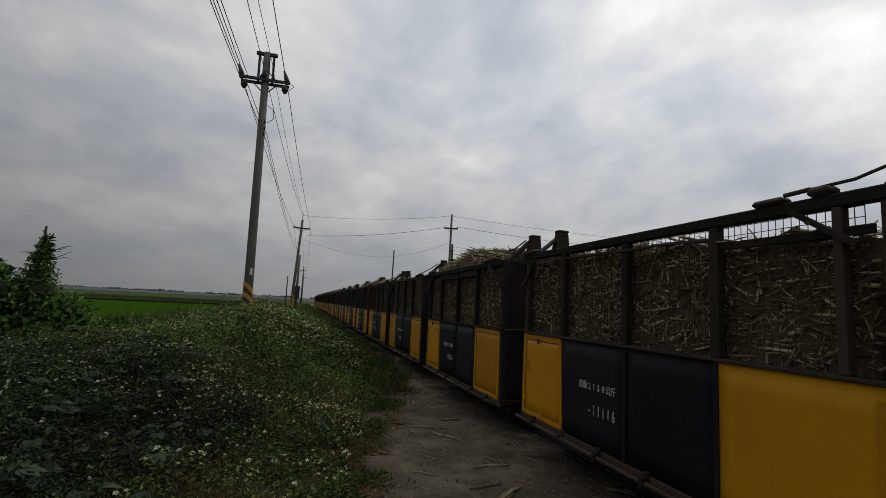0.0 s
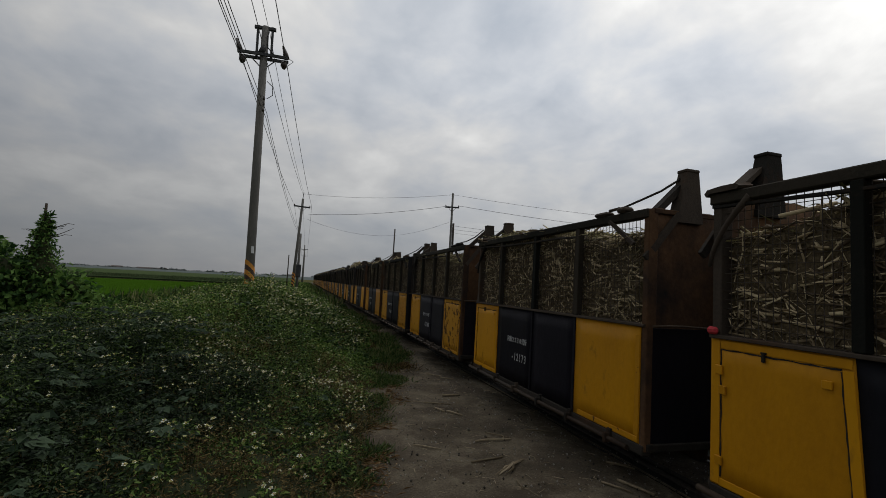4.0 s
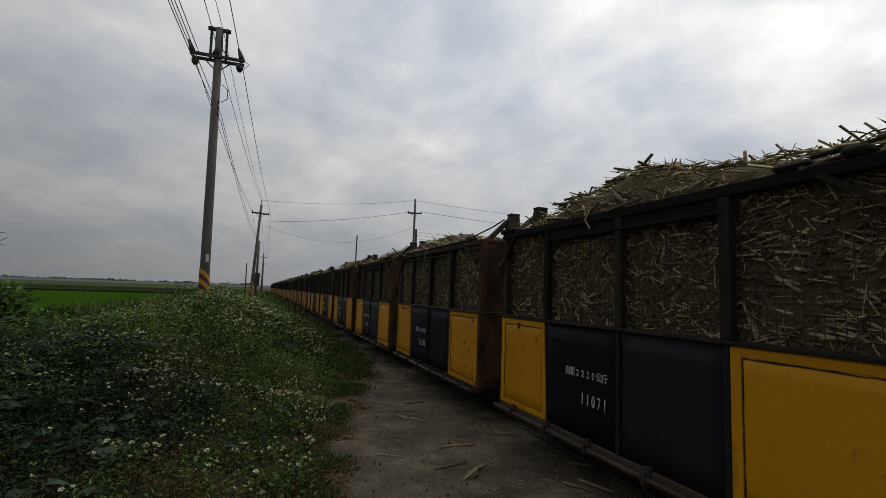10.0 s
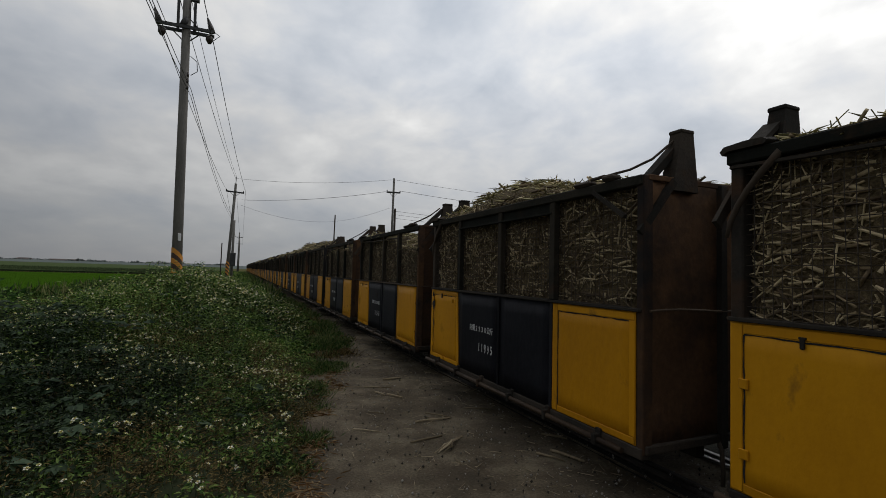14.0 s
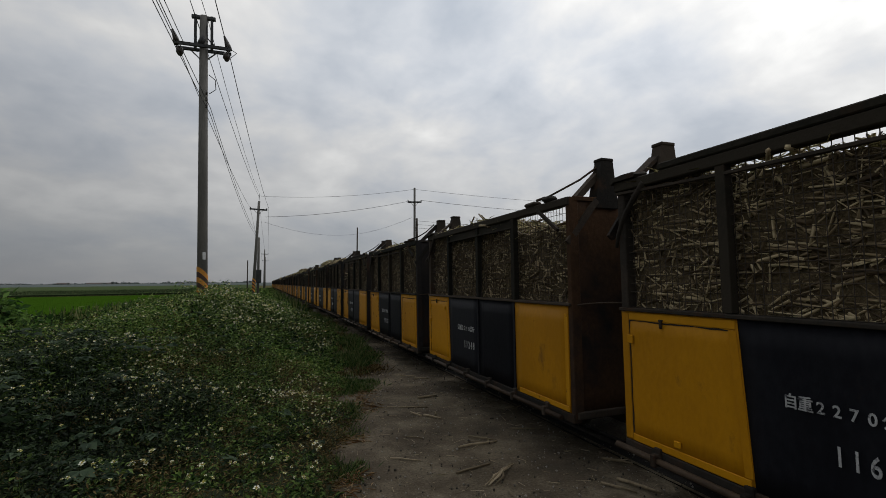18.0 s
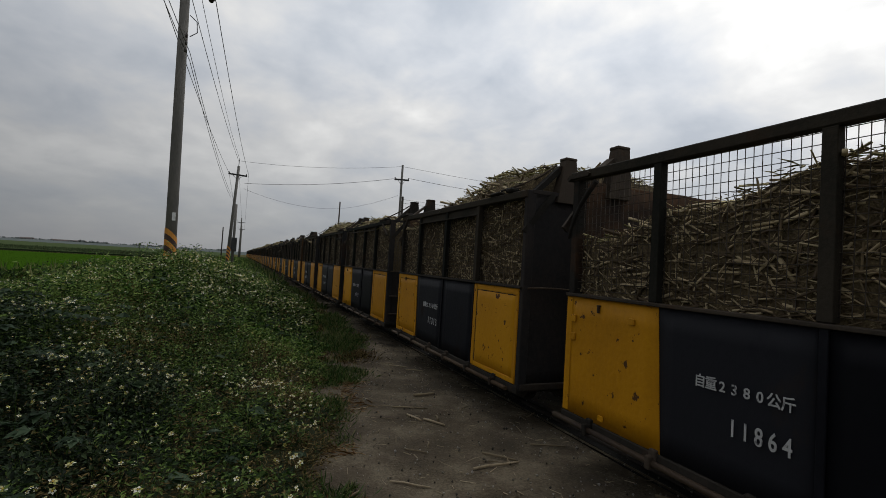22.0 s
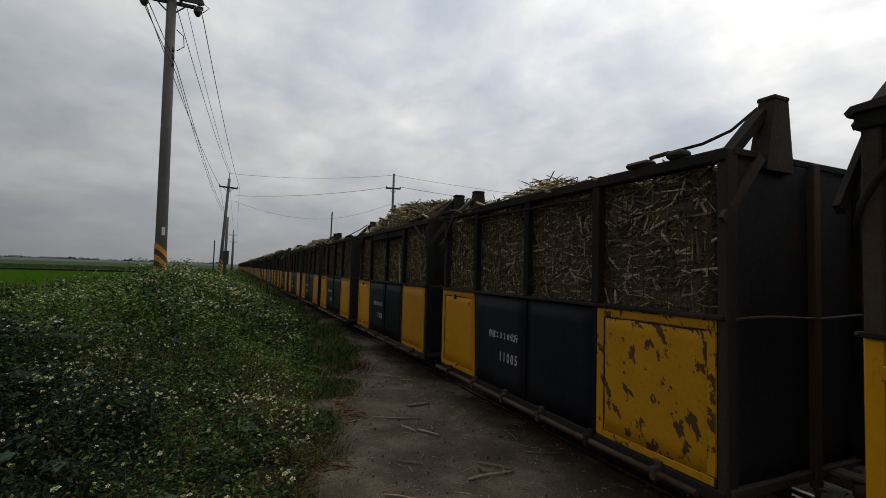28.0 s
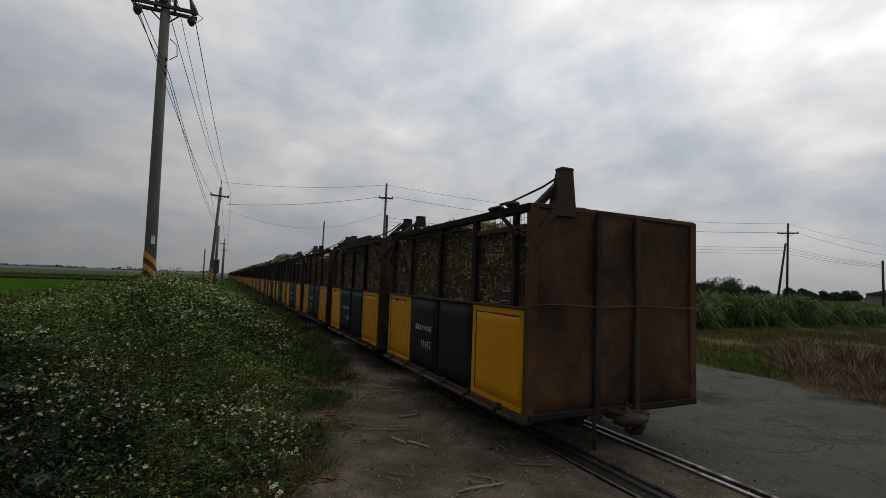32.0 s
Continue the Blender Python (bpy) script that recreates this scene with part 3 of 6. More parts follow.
    corners = np.array([[1, 0, 0], [-0.5, 0.87, 0], [-0.5, -0.87, 0], [0, 0, 1], [0, 0, -1.0]])
    v = c[:, None] + corners[None] * s[:, None, None] * rng.uniform(0.6, 1.3, (len(c), 5, 1))
    fa = np.array([[0, 1, 3], [1, 2, 3], [2, 0, 3], [1, 0, 4], [2, 1, 4], [0, 2, 4]])
    stuff("gravel", fast_mesh("gravel", v.reshape(-1, 3), (fa[None] + 5 * np.arange(len(c))[:, None, None]).reshape(-1, 3), M["pebble"]), "small loose stones scattered over the dirt path", "gravel")
    n = 1000
    y = 2.5 + rng.random(n) ** 1.6 * 22
    x = np.array([rng.uniform(path_edge(q) - 0.1, 3.3) for q in y])
    c = np.stack([x, y, np.full(n, 0.012)], 1)
    a = rng.uniform(0, 2 * math.pi, n)
    w = unit(np.stack([np.cos(a), np.sin(a), rng.normal(0, 0.08, n)], 1))
    stuff("cane_litter", sticks("cane_litter", rng, c, w, 0.02 + 0.11 * rng.random(n) ** 2, rng.uniform(0.0012, 0.004, n), M["straw"]), "thin straw scraps strewn over the path", "litter")


def cane_stalks():
    """Single stalks that lie on the path."""
    spots = [(2.27, 4.85, 2, .42, .013), (2.38, 5.0, -48, .30, .011), (2.42, 4.93, 80, .16, .008), (2.95, 5.10, -24, .32, .010), (2.42, 6.86, 4, .27, .019),
             (2.02, 6.44, -27, .24, .010), (2.14, 6.40, -22, .26, .009), (2.02, 6.10, -70, .22, .014), (2.17, 5.92, -58, .26, .014), (2.24, 6.02, 78, .14, .016),
             (1.98, 4.32, 12, .36, .012), (3.22, 3.98, -52, .26, .014), (3.02, 3.52, -70, .34, .016),
             (2.86, 3.55, -62, .28, .012), (1.62, 7.75, 8, .30, .010), (1.85, 8.0, 24, .34, .011), (2.6, 8.4, -40, .30, .009), (2.75, 8.1, -35, .26, .009),
             (1.9, 9.6, 5, .32, .011), (2.2, 10.4, 12, .36, .010), (2.4, 11.6, -3, .4, .010), (1.75, 5.3, -40, .2, .007), (1.5, 4.75, -35, .3, .008),
             (0.98, 4.62, 40, .40, .010), (1.9, 5.4, 70, .15, .007), (2.7, 6.3, 35, .16, .007), (1.55, 6.5, 22, .22, .007), (2.05, 3.75, 80, .18, .008), (3.3, 5.9, 30, .2, .008)]
    for k, (x, y, deg, ln, r) in enumerate(spots):
        r *= 0.8
        bm = bmesh.new()
        rr = random.Random(k)
        pts = [(-ln / 2, 0, 0), (-ln / 6, rr.uniform(-.012, .012), rr.uniform(0, .006)), (ln / 6, rr.uniform(-.012, .012), rr.uniform(0, .006)), (ln / 2, 0, 0)]
        tube(bm, pts, [r, r * 1.04, r * 0.94, r * 0.86], 6)
        ob = new("cane_stalk", mesh_of("cane_stalk", bm, M["straw"]))
        ob.matrix_world = pose(x, y, r + 0.004, 0, 0, deg)
        tagged(ob, "dry broken sugarcane stalk lying on the dirt path" if ln > 0.2 else "short dry scrap of cane on the dirt path", "cane stalk", "cane stalks on the path")
    # shredded husk near the track
    husk = tagged(new("cane_husk"), "torn dry straw-brown cane husk on the dirt path", "cane husk")
    husk.matrix_world = pose(2.13, 4.12, 0.008, 0, 0, 38)
    for k in range(5):
        rr = random.Random(40 + k)
        bm = bmesh.new()
        y0 = rr.uniform(-.05, .05)
        tube(bm, [(-.26 + rr.uniform(0, .1), y0, .006), (-.08, y0 + rr.uniform(-.03, .03), .02 + rr.uniform(0, .015)), (.08, rr.uniform(-.02, .02), .018), (.2 + rr.uniform(0, .1), rr.uniform(-.02, .02), .008)],
             [.003, .010, .008, .003], 5)
        part("strand", bm, M["straw"], husk)


# ---------------------------------------------------------------- train
CACHE = {}


def cached(key, build, mat):
    full = (key, mat)
    if full not in CACHE:
        bm = bmesh.new()
        build(bm)
        CACHE[full] = mesh_of(key, bm, M[mat])
    return CACHE[full]


def panel_edges(s):
    """y of the wall's panel joints on the near side, N end to F end."""
    return [-LENGTH / 2 + a for a in (0.0, 0.945, 1.87, 2.88, LENGTH)]


NEAR = -HALF


def b_beam(bm):
    box(bm, -0.05, -LENGTH / 2, 0.27, 0.05, LENGTH / 2, 0.43, 0.006)


def b_cross(bm):
    box(bm, -HALF + 0.06, -0.04, 0.33, HALF - 0.06, 0.04, 0.424)


def b_floor(bm):
    box(bm, -HALF + 0.02, -LENGTH / 2 + 0.01, 0.425, HALF - 0.02, LENGTH / 2 - 0.01, 0.455)


def b_sill(bm):
    box(bm, NEAR - 0.012, -END, 0.37, NEAR + 0.07, LENGTH / 2 + 0.004, BOTTOM - 0.003, 0.006)


def b_tube(bm):
    tube(bm, [(NEAR - 0.040, -LENGTH / 2 + 0.06, 0.392), (NEAR - 0.043, 0, 0.388), (NEAR - 0.040, LENGTH / 2 + 0.06, 0.392)], 0.022, 8)


def b_bracket(bm):
    box(bm, -0.075, -0.02, -0.035, 0.0, 0.02, 0.05, 0.006)
    box(bm, -0.03, -0.028, 0.0, 0.012, 0.028, 0.085, 0.005)


def sheet(bm, x, y0, y1, z0, z1, thick=0.006, dy_bottom=0.0, sag=0.0016, seed=0):
    """A steel sheet, slightly buckled; dy_bottom slants its first edge."""
    ny, nz = 7, 6
    rr = random.Random(seed)
    ph = rr.uniform(0, 6)
    grid = {}
    for j in range(nz + 1):
        for i in range(ny + 1):
            w = j / nz
            a = y0 + dy_bottom * (1 - w)
            y = a + (y1 - a) * i / ny
            z = z0 + (z1 - z0) * w
            off = sag * math.sin(math.pi * i / ny) * math.sin(math.pi * w) * math.sin(3 * y + 2.2 * z + ph)
            grid[i, j] = (bm.verts.new((x + off - thick, y, z)), bm.verts.new((x + off, y, z)))
    for j in range(nz):
        for i in range(ny):
            q = [grid[i, j], grid[i + 1, j], grid[i + 1, j + 1], grid[i, j + 1]]
            bm.faces.new([v[0] for v in q][::-1]).smooth = True
            bm.faces.new([v[1] for v in q]).smooth = True
    rim = [(i, 0) for i in range(ny)] + [(ny, j) for j in range(nz)] + [(i, nz) for i in range(ny, 0, -1)] + [(0, j) for j in range(nz, 0, -1)]
    for a, b in zip(rim, rim[1:] + rim[:1]):
        bm.faces.new((grid[a][0], grid[b][0], grid[b][1], grid[a][1]))


def b_panel(k, variant, slant=-0.055, off=0.02):
    e = panel_edges(0)
    def build(bm):
        if k == 3:      # the stripe's slanted edge
            sheet(bm, NEAR + 0.004, e[3] + off, e[4], BOTTOM, WAIST - 0.01, dy_bottom=slant, seed=variant * 5 + k)
        elif k == 2:
            sheet(bm, NEAR + 0.008, e[2] + 0.02, e[3] + off, BOTTOM, WAIST - 0.01, seed=variant * 5 + k)
        else:
            sheet(bm, NEAR + (0.004 if k == 0 else 0.008), e[k] + (-0.03 if k == 0 else 0.02), e[k + 1] - 0.02, BOTTOM, WAIST - 0.01, seed=variant * 5 + k)
    return build


def border(k, off, slant):
    """Inner limits of a yellow panel: first and last y at the top, and the first edge's shift at the bottom."""
    e = panel_edges(0)
    return (e[3] + off, e[4], slant) if k else (e[0] - 0.03, e[1] - 0.02, 0.0)


def b_strip(k, which, off, slant):
    y0, y1, lean = border(k, off, slant)
    x = NEAR - 0.002
    def build(bm):
        if which == "side":
            box(bm, x - 0.006, y1 - 0.072, BOTTOM + 0.008, x, y1 - 0.004, WAIST - 0.02, 0.003)
        elif which == "side_far":
            beam(bm, (x - 0.002, y0 + lean + 0.03, BOTTOM + 0.06), (x - 0.002, y0 + 0.03, WAIST - 0.08), 0.05, 0.006, (1, 0, 0))
        elif which == "top":
            box(bm, x - 0.006, y0 + 0.008, WAIST - 0.072, x, y1 - 0.076, WAIST - 0.02, 0.003)
        elif which == "bottom":
            box(bm, x - 0.007, y0 + lean * 0.9 + 0.01, BOTTOM + 0.004, x, y1 - 0.076, BOTTOM + 0.052, 0.003)
    return build


def b_seam(k, off, slant, which, kind):
    """The dark gap round the door of a yellow panel, uneven in width."""
    y0, y1, lean = border(k, off, slant)
    g = random.Random(17 * kind + 3 * k)
    x, n = NEAR - 0.0045, 14
    wob = [g.uniform(-0.003, 0.003) for _ in range(n + 1)]
    wide = [g.uniform(0.002, 0.006) for _ in range(n + 1)]
    def build(bm):
        rows = []
        for q in range(n + 1):
            u = q / n
            if which == "side":
                c, d = (y1 - 0.080 + wob[q], BOTTOM + 0.06 + u * (WAIST - BOTTOM - 0.14)), (wide[q], 0)
            elif which == "side_far":
                c, d = (y0 + 0.062 + lean * (1 - u) + wob[q], BOTTOM + 0.08 + u * (WAIST - BOTTOM - 0.17)), (wide[q] * 0.7, 0)
            else:
                c, d = (y0 + 0.06 + u * (y1 - y0 - 0.14), WAIST - 0.080 + wob[q]), (0, wide[q])
            rows.append([bm.verts.new((x, c[0] + w * d[0], c[1] + w * d[1])) for w in (-1, 1)] + [bm.verts.new((x + 0.003, c[0] + w * d[0], c[1] + w * d[1])) for w in (1, -1)])
        for p, q in zip(rows, rows[1:]):
            for w in range(4):
                bm.faces.new((p[w], p[(w + 1) % 4], q[(w + 1) % 4], q[w]))
        bm.faces.new(rows[0]); bm.faces.new(rows[-1][::-1])
    return build


def b_waist(bm):
    box(bm, NEAR - 0.024, -END + 0.01, WAIST - 0.010, NEAR + 0.05, LENGTH / 2 + 0.004, WAIST + 0.014, 0.004)


def b_top(bm):
    box(bm, NEAR - 0.015, -END, TOP - 0.075, NEAR + 0.06, LENGTH / 2 + 0.02, TOP, 0.008)


def b_fascia(bm):
    e = panel_edges(0)
    box(bm, NEAR + 0.012, e[1], TOP - 0.165, NEAR + 0.02, e[3], TOP - 0.072)
    box(bm, NEAR - 0.02, e[1], TOP - 0.18, NEAR + 0.02, e[3], TOP - 0.163, 0.003)


def b_under_rail(bm):
    e = panel_edges(0)
    tube(bm, [(NEAR, e[1], TOP - 0.155), (NEAR, (e[1] + e[2]) / 2, TOP - 0.135), (NEAR - 0.006, e[2], TOP - 0.14), (NEAR, e[3], TOP - 0.125), (NEAR, e[4], TOP - 0.09)], 0.014, 5)


def b_knee(bm):
    tube(bm, [(NEAR - 0.004, LENGTH / 2 + 0.02 - 0.30 * u ** 1.7, TOP - 0.50 + 0.45 * u) for u in (0.0, 0.2, 0.4, 0.6, 0.8, 1.0)], [0.012, 0.016, 0.018, 0.02, 0.022, 0.024], 6)


def b_wedge(bm):
    """The flat hook on the top rail at the F end."""
    pts = [(0.03, -0.02), (0.045, 0.004), (0.02, 0.030), (-0.10, 0.040), (-0.20, 0.038), (-0.23, 0.018), (-0.21, 0.0), (0.0, 0.0)]
    f = [bm.verts.new((NEAR - 0.035, LENGTH / 2 + y, TOP + 0.001 + z)) for y, z in pts]
    k = [bm.verts.new((NEAR + 0.085, LENGTH / 2 + y, TOP + 0.012 + z * 1.2)) for y, z in pts]
    bm.faces.new(f); bm.faces.new(k[::-1])
    for q in range(len(pts)):
        bm.faces.new((f[q], f[(q + 1) % len(pts)], k[(q + 1) % len(pts)], k[q]))


def b_mid(bm):
    e = panel_edges(0)
    box(bm, NEAR, e[0], TOP - 0.235, NEAR + 0.03, e[1], TOP - 0.185, 0.004)


def b_post(wide):
    def build(bm):
        box(bm, -0.012, -wide / 2, 0, 0.05, wide / 2, TOP - 0.075 - WAIST - 0.018, 0.004)
    return build


def b_low_post(bm):
    box(bm, 0.000, -0.020, 0, 0.03, 0.020, WAIST - 0.012 - BOTTOM + 0.003, 0.003)


def b_corner(wide):
    def build(bm):
        box(bm, -0.02, -wide, 0, 0.075, wide, TOP - 0.40, 0.007)
    return build


def screen_mesh(sp_y=0.048, sp_z=0.058, r=0.0028):
    """The woven screen of one side: crossing wires, with dents."""
    v, f = [], []
    z0, z1, y0, y1 = WAIST + 0.018, TOP - 0.07, -LENGTH / 2 + 0.05, LENGTH / 2 - 0.05
    def bar(a, b, w):
        a, b = np.array(a), np.array(b)
        d = (b - a) / np.linalg.norm(b - a)
        s, t = np.cross(d, (1, 0, 0)), np.array((1.0, 0, 0))
        k = len(v)
        for p in (a, b):
            for i in range(3):
                an = 2 * math.pi * i / 3
                v.append(p + (s * math.cos(an) + t * math.sin(an)) * w)
        f.extend([(k, k + 1, k + 4, k + 3), (k + 1, k + 2, k + 5, k + 4), (k + 2, k, k + 3, k + 5)])
    def at(y, z, off):
        return (NEAR + 0.032 + off + 0.008 * math.sin(2.1 * y + 1.3 * z) * math.sin(3.3 * z), y, z)
    zs, ys = np.arange(z0, z1, sp_z), np.arange(y0, y1, sp_y)
    for z in zs:
        c = np.linspace(y0, y1, 9)
        for a, b in zip(c, c[1:]):
            bar(at(a, z, 0), at(b, z, 0), r)
    for y in ys:
        c = np.linspace(z0, z1, 4)
        for a, b in zip(c, c[1:]):
            bar(at(y, a, 0.003), at(y, b, 0.003), r)
    return fast_mesh("screen", v, f, M["wire"])


def b_end(kind):
    """One end wall, at y = 0 facing -y, of buckled plate with a worn top edge."""
    return lambda bm: end_plate(bm, kind)


def end_plate(bm, kind):
    n, m = 24, 10
    g = {}
    rr = random.Random(70 + kind)
    worn = [rr.uniform(0, 0.012) + (rr.uniform(0.015, 0.04) if rr.random() < 0.12 else 0) for _ in range(n + 1)]
    for j in range(m + 1):
        for i in range(n + 1):
            x = -HALF + 0.05 + (2 * HALF - 0.1) * i / n
            z = 0.40 + (TOP + 0.022 - 0.40) * j / m - (worn[i] + 0.02 * math.sin(i * 0.45 + kind) ** 2 if j == m else 0)
            off = 0.016 * math.sin(x * 4 + z + kind) * math.sin(z * 3.1 + 0.7 * kind)
            g[i, j] = bm.verts.new((x, off, z)), bm.verts.new((x, off + 0.008, z))
    for j in range(m):
        for i in range(n):
            q = [g[i, j], g[i + 1, j], g[i + 1, j + 1], g[i, j + 1]]
            bm.faces.new([p[0] for p in q]).smooth = True
            bm.faces.new([p[1] for p in q][::-1]).smooth = True
    for a in range(n):
        bm.faces.new((g[a, m][0], g[a + 1, m][0], g[a + 1, m][1], g[a, m][1]))
        bm.faces.new((g[a, 0][1], g[a + 1, 0][1], g[a + 1, 0][0], g[a, 0][0]))


def b_rib(bm):
    box(bm, -0.035, -0.058, 0.36, 0.035, -0.012, TOP - 0.01, 0.006)


def b_belt(bm):
    """A bent strip along the waist of the end wall."""
    tube(bm, [(-HALF + 0.04 + (2 * HALF - 0.08) * k / 14, -0.05, WAIST + 0.009 * math.sin(k * 0.9)) for k in range(15)], 0.010, 6)


def b_end_sill(bm):
    box(bm, -HALF + 0.02, -0.045, 0.405, HALF - 0.02, 0.0, 0.465, 0.006)


def b_coupler(bm):
    """Shank, cheek plates and hooked jaw, a little right of the middle."""
    box(bm, -0.20, -0.20, 0.37, -0.06, 0.0, 0.45, 0.015)
    tube(bm, [(-0.26, -0.20, 0.40), (-0.20, -0.28, 0.405), (-0.08, -0.31, 0.41), (0.04, -0.28, 0.405), (0.08, -0.20, 0.40)], [0.035, 0.050, 0.056, 0.046, 0.030], 8)
    box(bm, -0.22, -0.30, 0.435, -0.02, -0.16, 0.465, 0.012)
    box(bm, -0.19, -0.28, 0.335, -0.05, -0.17, 0.365, 0.012)
    box(bm, 0.05, -0.12, 0.36, 0.22, -0.02, 0.43, 0.02)
    tube(bm, [(-0.05, -0.27, 0.40), (0.00, -0.29, 0.35), (-0.02, -0.27, 0.30), (-0.10, -0.24, 0.28)], [0.045, 0.050, 0.042, 0.028], 8)
    tube(bm, [(0.02, -0.20, 0.42), (0.12, -0.23, 0.43), (0.20, -0.18, 0.41)], [0.030, 0.040, 0.024], 8)


def b_tower(bm):
    """The tapered hook post on the end wall, at its foot."""
    prof = [(-0.14, 0.0), (0.125, 0.0), (0.075, 0.44), (-0.055, 0.44)]
    a = [bm.verts.new((x, -0.06, z)) for x, z in prof]
    b = [bm.verts.new((x, 0.06 - 0.02 * (z > 0), z)) for x, z in prof]
    bm.faces.new(a); bm.faces.new(b[::-1])
    for k in range(4):
        bm.faces.new((a[k], a[(k + 1) % 4], b[(k + 1) % 4], b[k]))
    box(bm, -0.062, -0.066, 0.44, 0.082, 0.05, 0.47, 0.008)


def wheel(bm):
    for r, w0, w1 in ((0.205, -0.03, 0.06), (0.235, 0.06, 0.085)):
        n = 20
        a = [bm.verts.new((w0, r * math.cos(2 * math.pi * k / n), r * math.sin(2 * math.pi * k / n))) for k in range(n)]
        b = [bm.verts.new((w1, r * math.cos(2 * math.pi * k / n), r * math.sin(2 * math.pi * k / n))) for k in range(n)]
        bm.faces.new(a[::-1]); bm.faces.new(b)
        for k in range(n):
            bm.faces.new((a[k], a[(k + 1) % n], b[(k + 1) % n], b[k]))


def text_mesh(body, size):
    key = ("text", body, size)
    if key not in CACHE:
        cu = bpy.data.curves.new("lettering", "FONT")
        cu.body, cu.size, cu.extrude, cu.align_x, cu.align_y = body, size, 0.0015, "CENTER", "CENTER"
        cu.offset = size * 0.014
        cu.resolution_u = 3
        ob = new("lettering", cu)
        dg = bpy.context.evaluated_depsgraph_get()
        me = bpy.data.meshes.new_from_object(ob.evaluated_get(dg))
        bpy.data.objects.remove(ob)
        me.materials.clear(); me.materials.append(M["white"])
        CACHE[key] = me
    return CACHE[key]


WEIGHT = {0: "2290", 1: "2220", 2: "2350", 3: "2270", 4: "2320", 5: "2280", 8: "2220", 9: "2370", 10: "2380", 11: "2250", 12: "2210", 13: "2200", 14: "2270", 15: "2210",
          17: "2120", 18: "2150", 19: "2230", 20: "2220", 21: "2320", 22: "2210", 23: "2220", 24: "2200", 25: "2150", 26: "2410", 27: "2490", 29: "2370", 30: "2230", 31: "2290",
          32: "2070", 33: "2270", 34: "2150"}
FLEET = {0: "11657", 1: "11616", 2: "11123", 3: "-12285", 4: "11005", 5: "11028", 8: "11961", 9: "-11796", 10: "11864", 11: "11313", 12: "11117", 13: "11173", 14: "11685", 15: "11248",
         17: "-12018", 18: "11087", 19: "11995", 20: "11546", 21: "11302", 22: "11070", 23: "11071", 24: "11536", 25: "11395", 26: "-12168", 27: "-11009", 29: "-12131", 30: "-12173",
         31: "-12160", 32: "12165", 33: "11386", 34: "-11116"}
RAISED = {10: 0.06, 17: 0.05, 9: 0.12, 14: 0.05, 1: 0.10, 8: 0.04, 24: 0.03}
STRAIGHT = {0, 9, 17, 26, 5, 22, 30, 36}
TOWER = {3: 0.44, 19: 0.42, 30: 0.42, 15: 0.42, 12: 0.44, 31: 0.45, 0: 0.40}
SHIFT = {18: -0.04, 8: -0.12, 9: 0.10, 14: 0.04, 19: -0.05, 20: -0.09, 1: -0.06, 0: -0.03, 33: -0.08, 32: -0.06, 5: -0.12, 4: -0.03, 25: -0.08, 22: -0.03, 2: 0.03, 34: 0.02, 10: -0.05, 23: -0.02, 17: -0.02, 11: -0.03}
PEEL = {4, 18, 31}
FLAKE = {32, 2}
WORN = {2, 21, 32, 13, 26, 7, 11, 10, 16, 24, 28}
BROWN = {0, 1, 2, 9, 15, 19, 20, 21, 23, 24, 25, 26, 30, 31, 33, 34, 38, 41, 44}     # rust-brown rear ends
SLIM = {0, 9, 10, 13, 34}     # with a slim extra post and rail at the rear end
NO_ARM = {2, 4, 11, 20}


PLAIN_END = {5, 9, 13, 14, 15, 20, 21, 30, 33, 34}     # yellow panels without a visible frame
PLAIN_DOOR = {8, 9, 10, 12}
PLUM = {8, 22, 24, 30, 31, 32}     # wagons whose dark paint has faded to plum


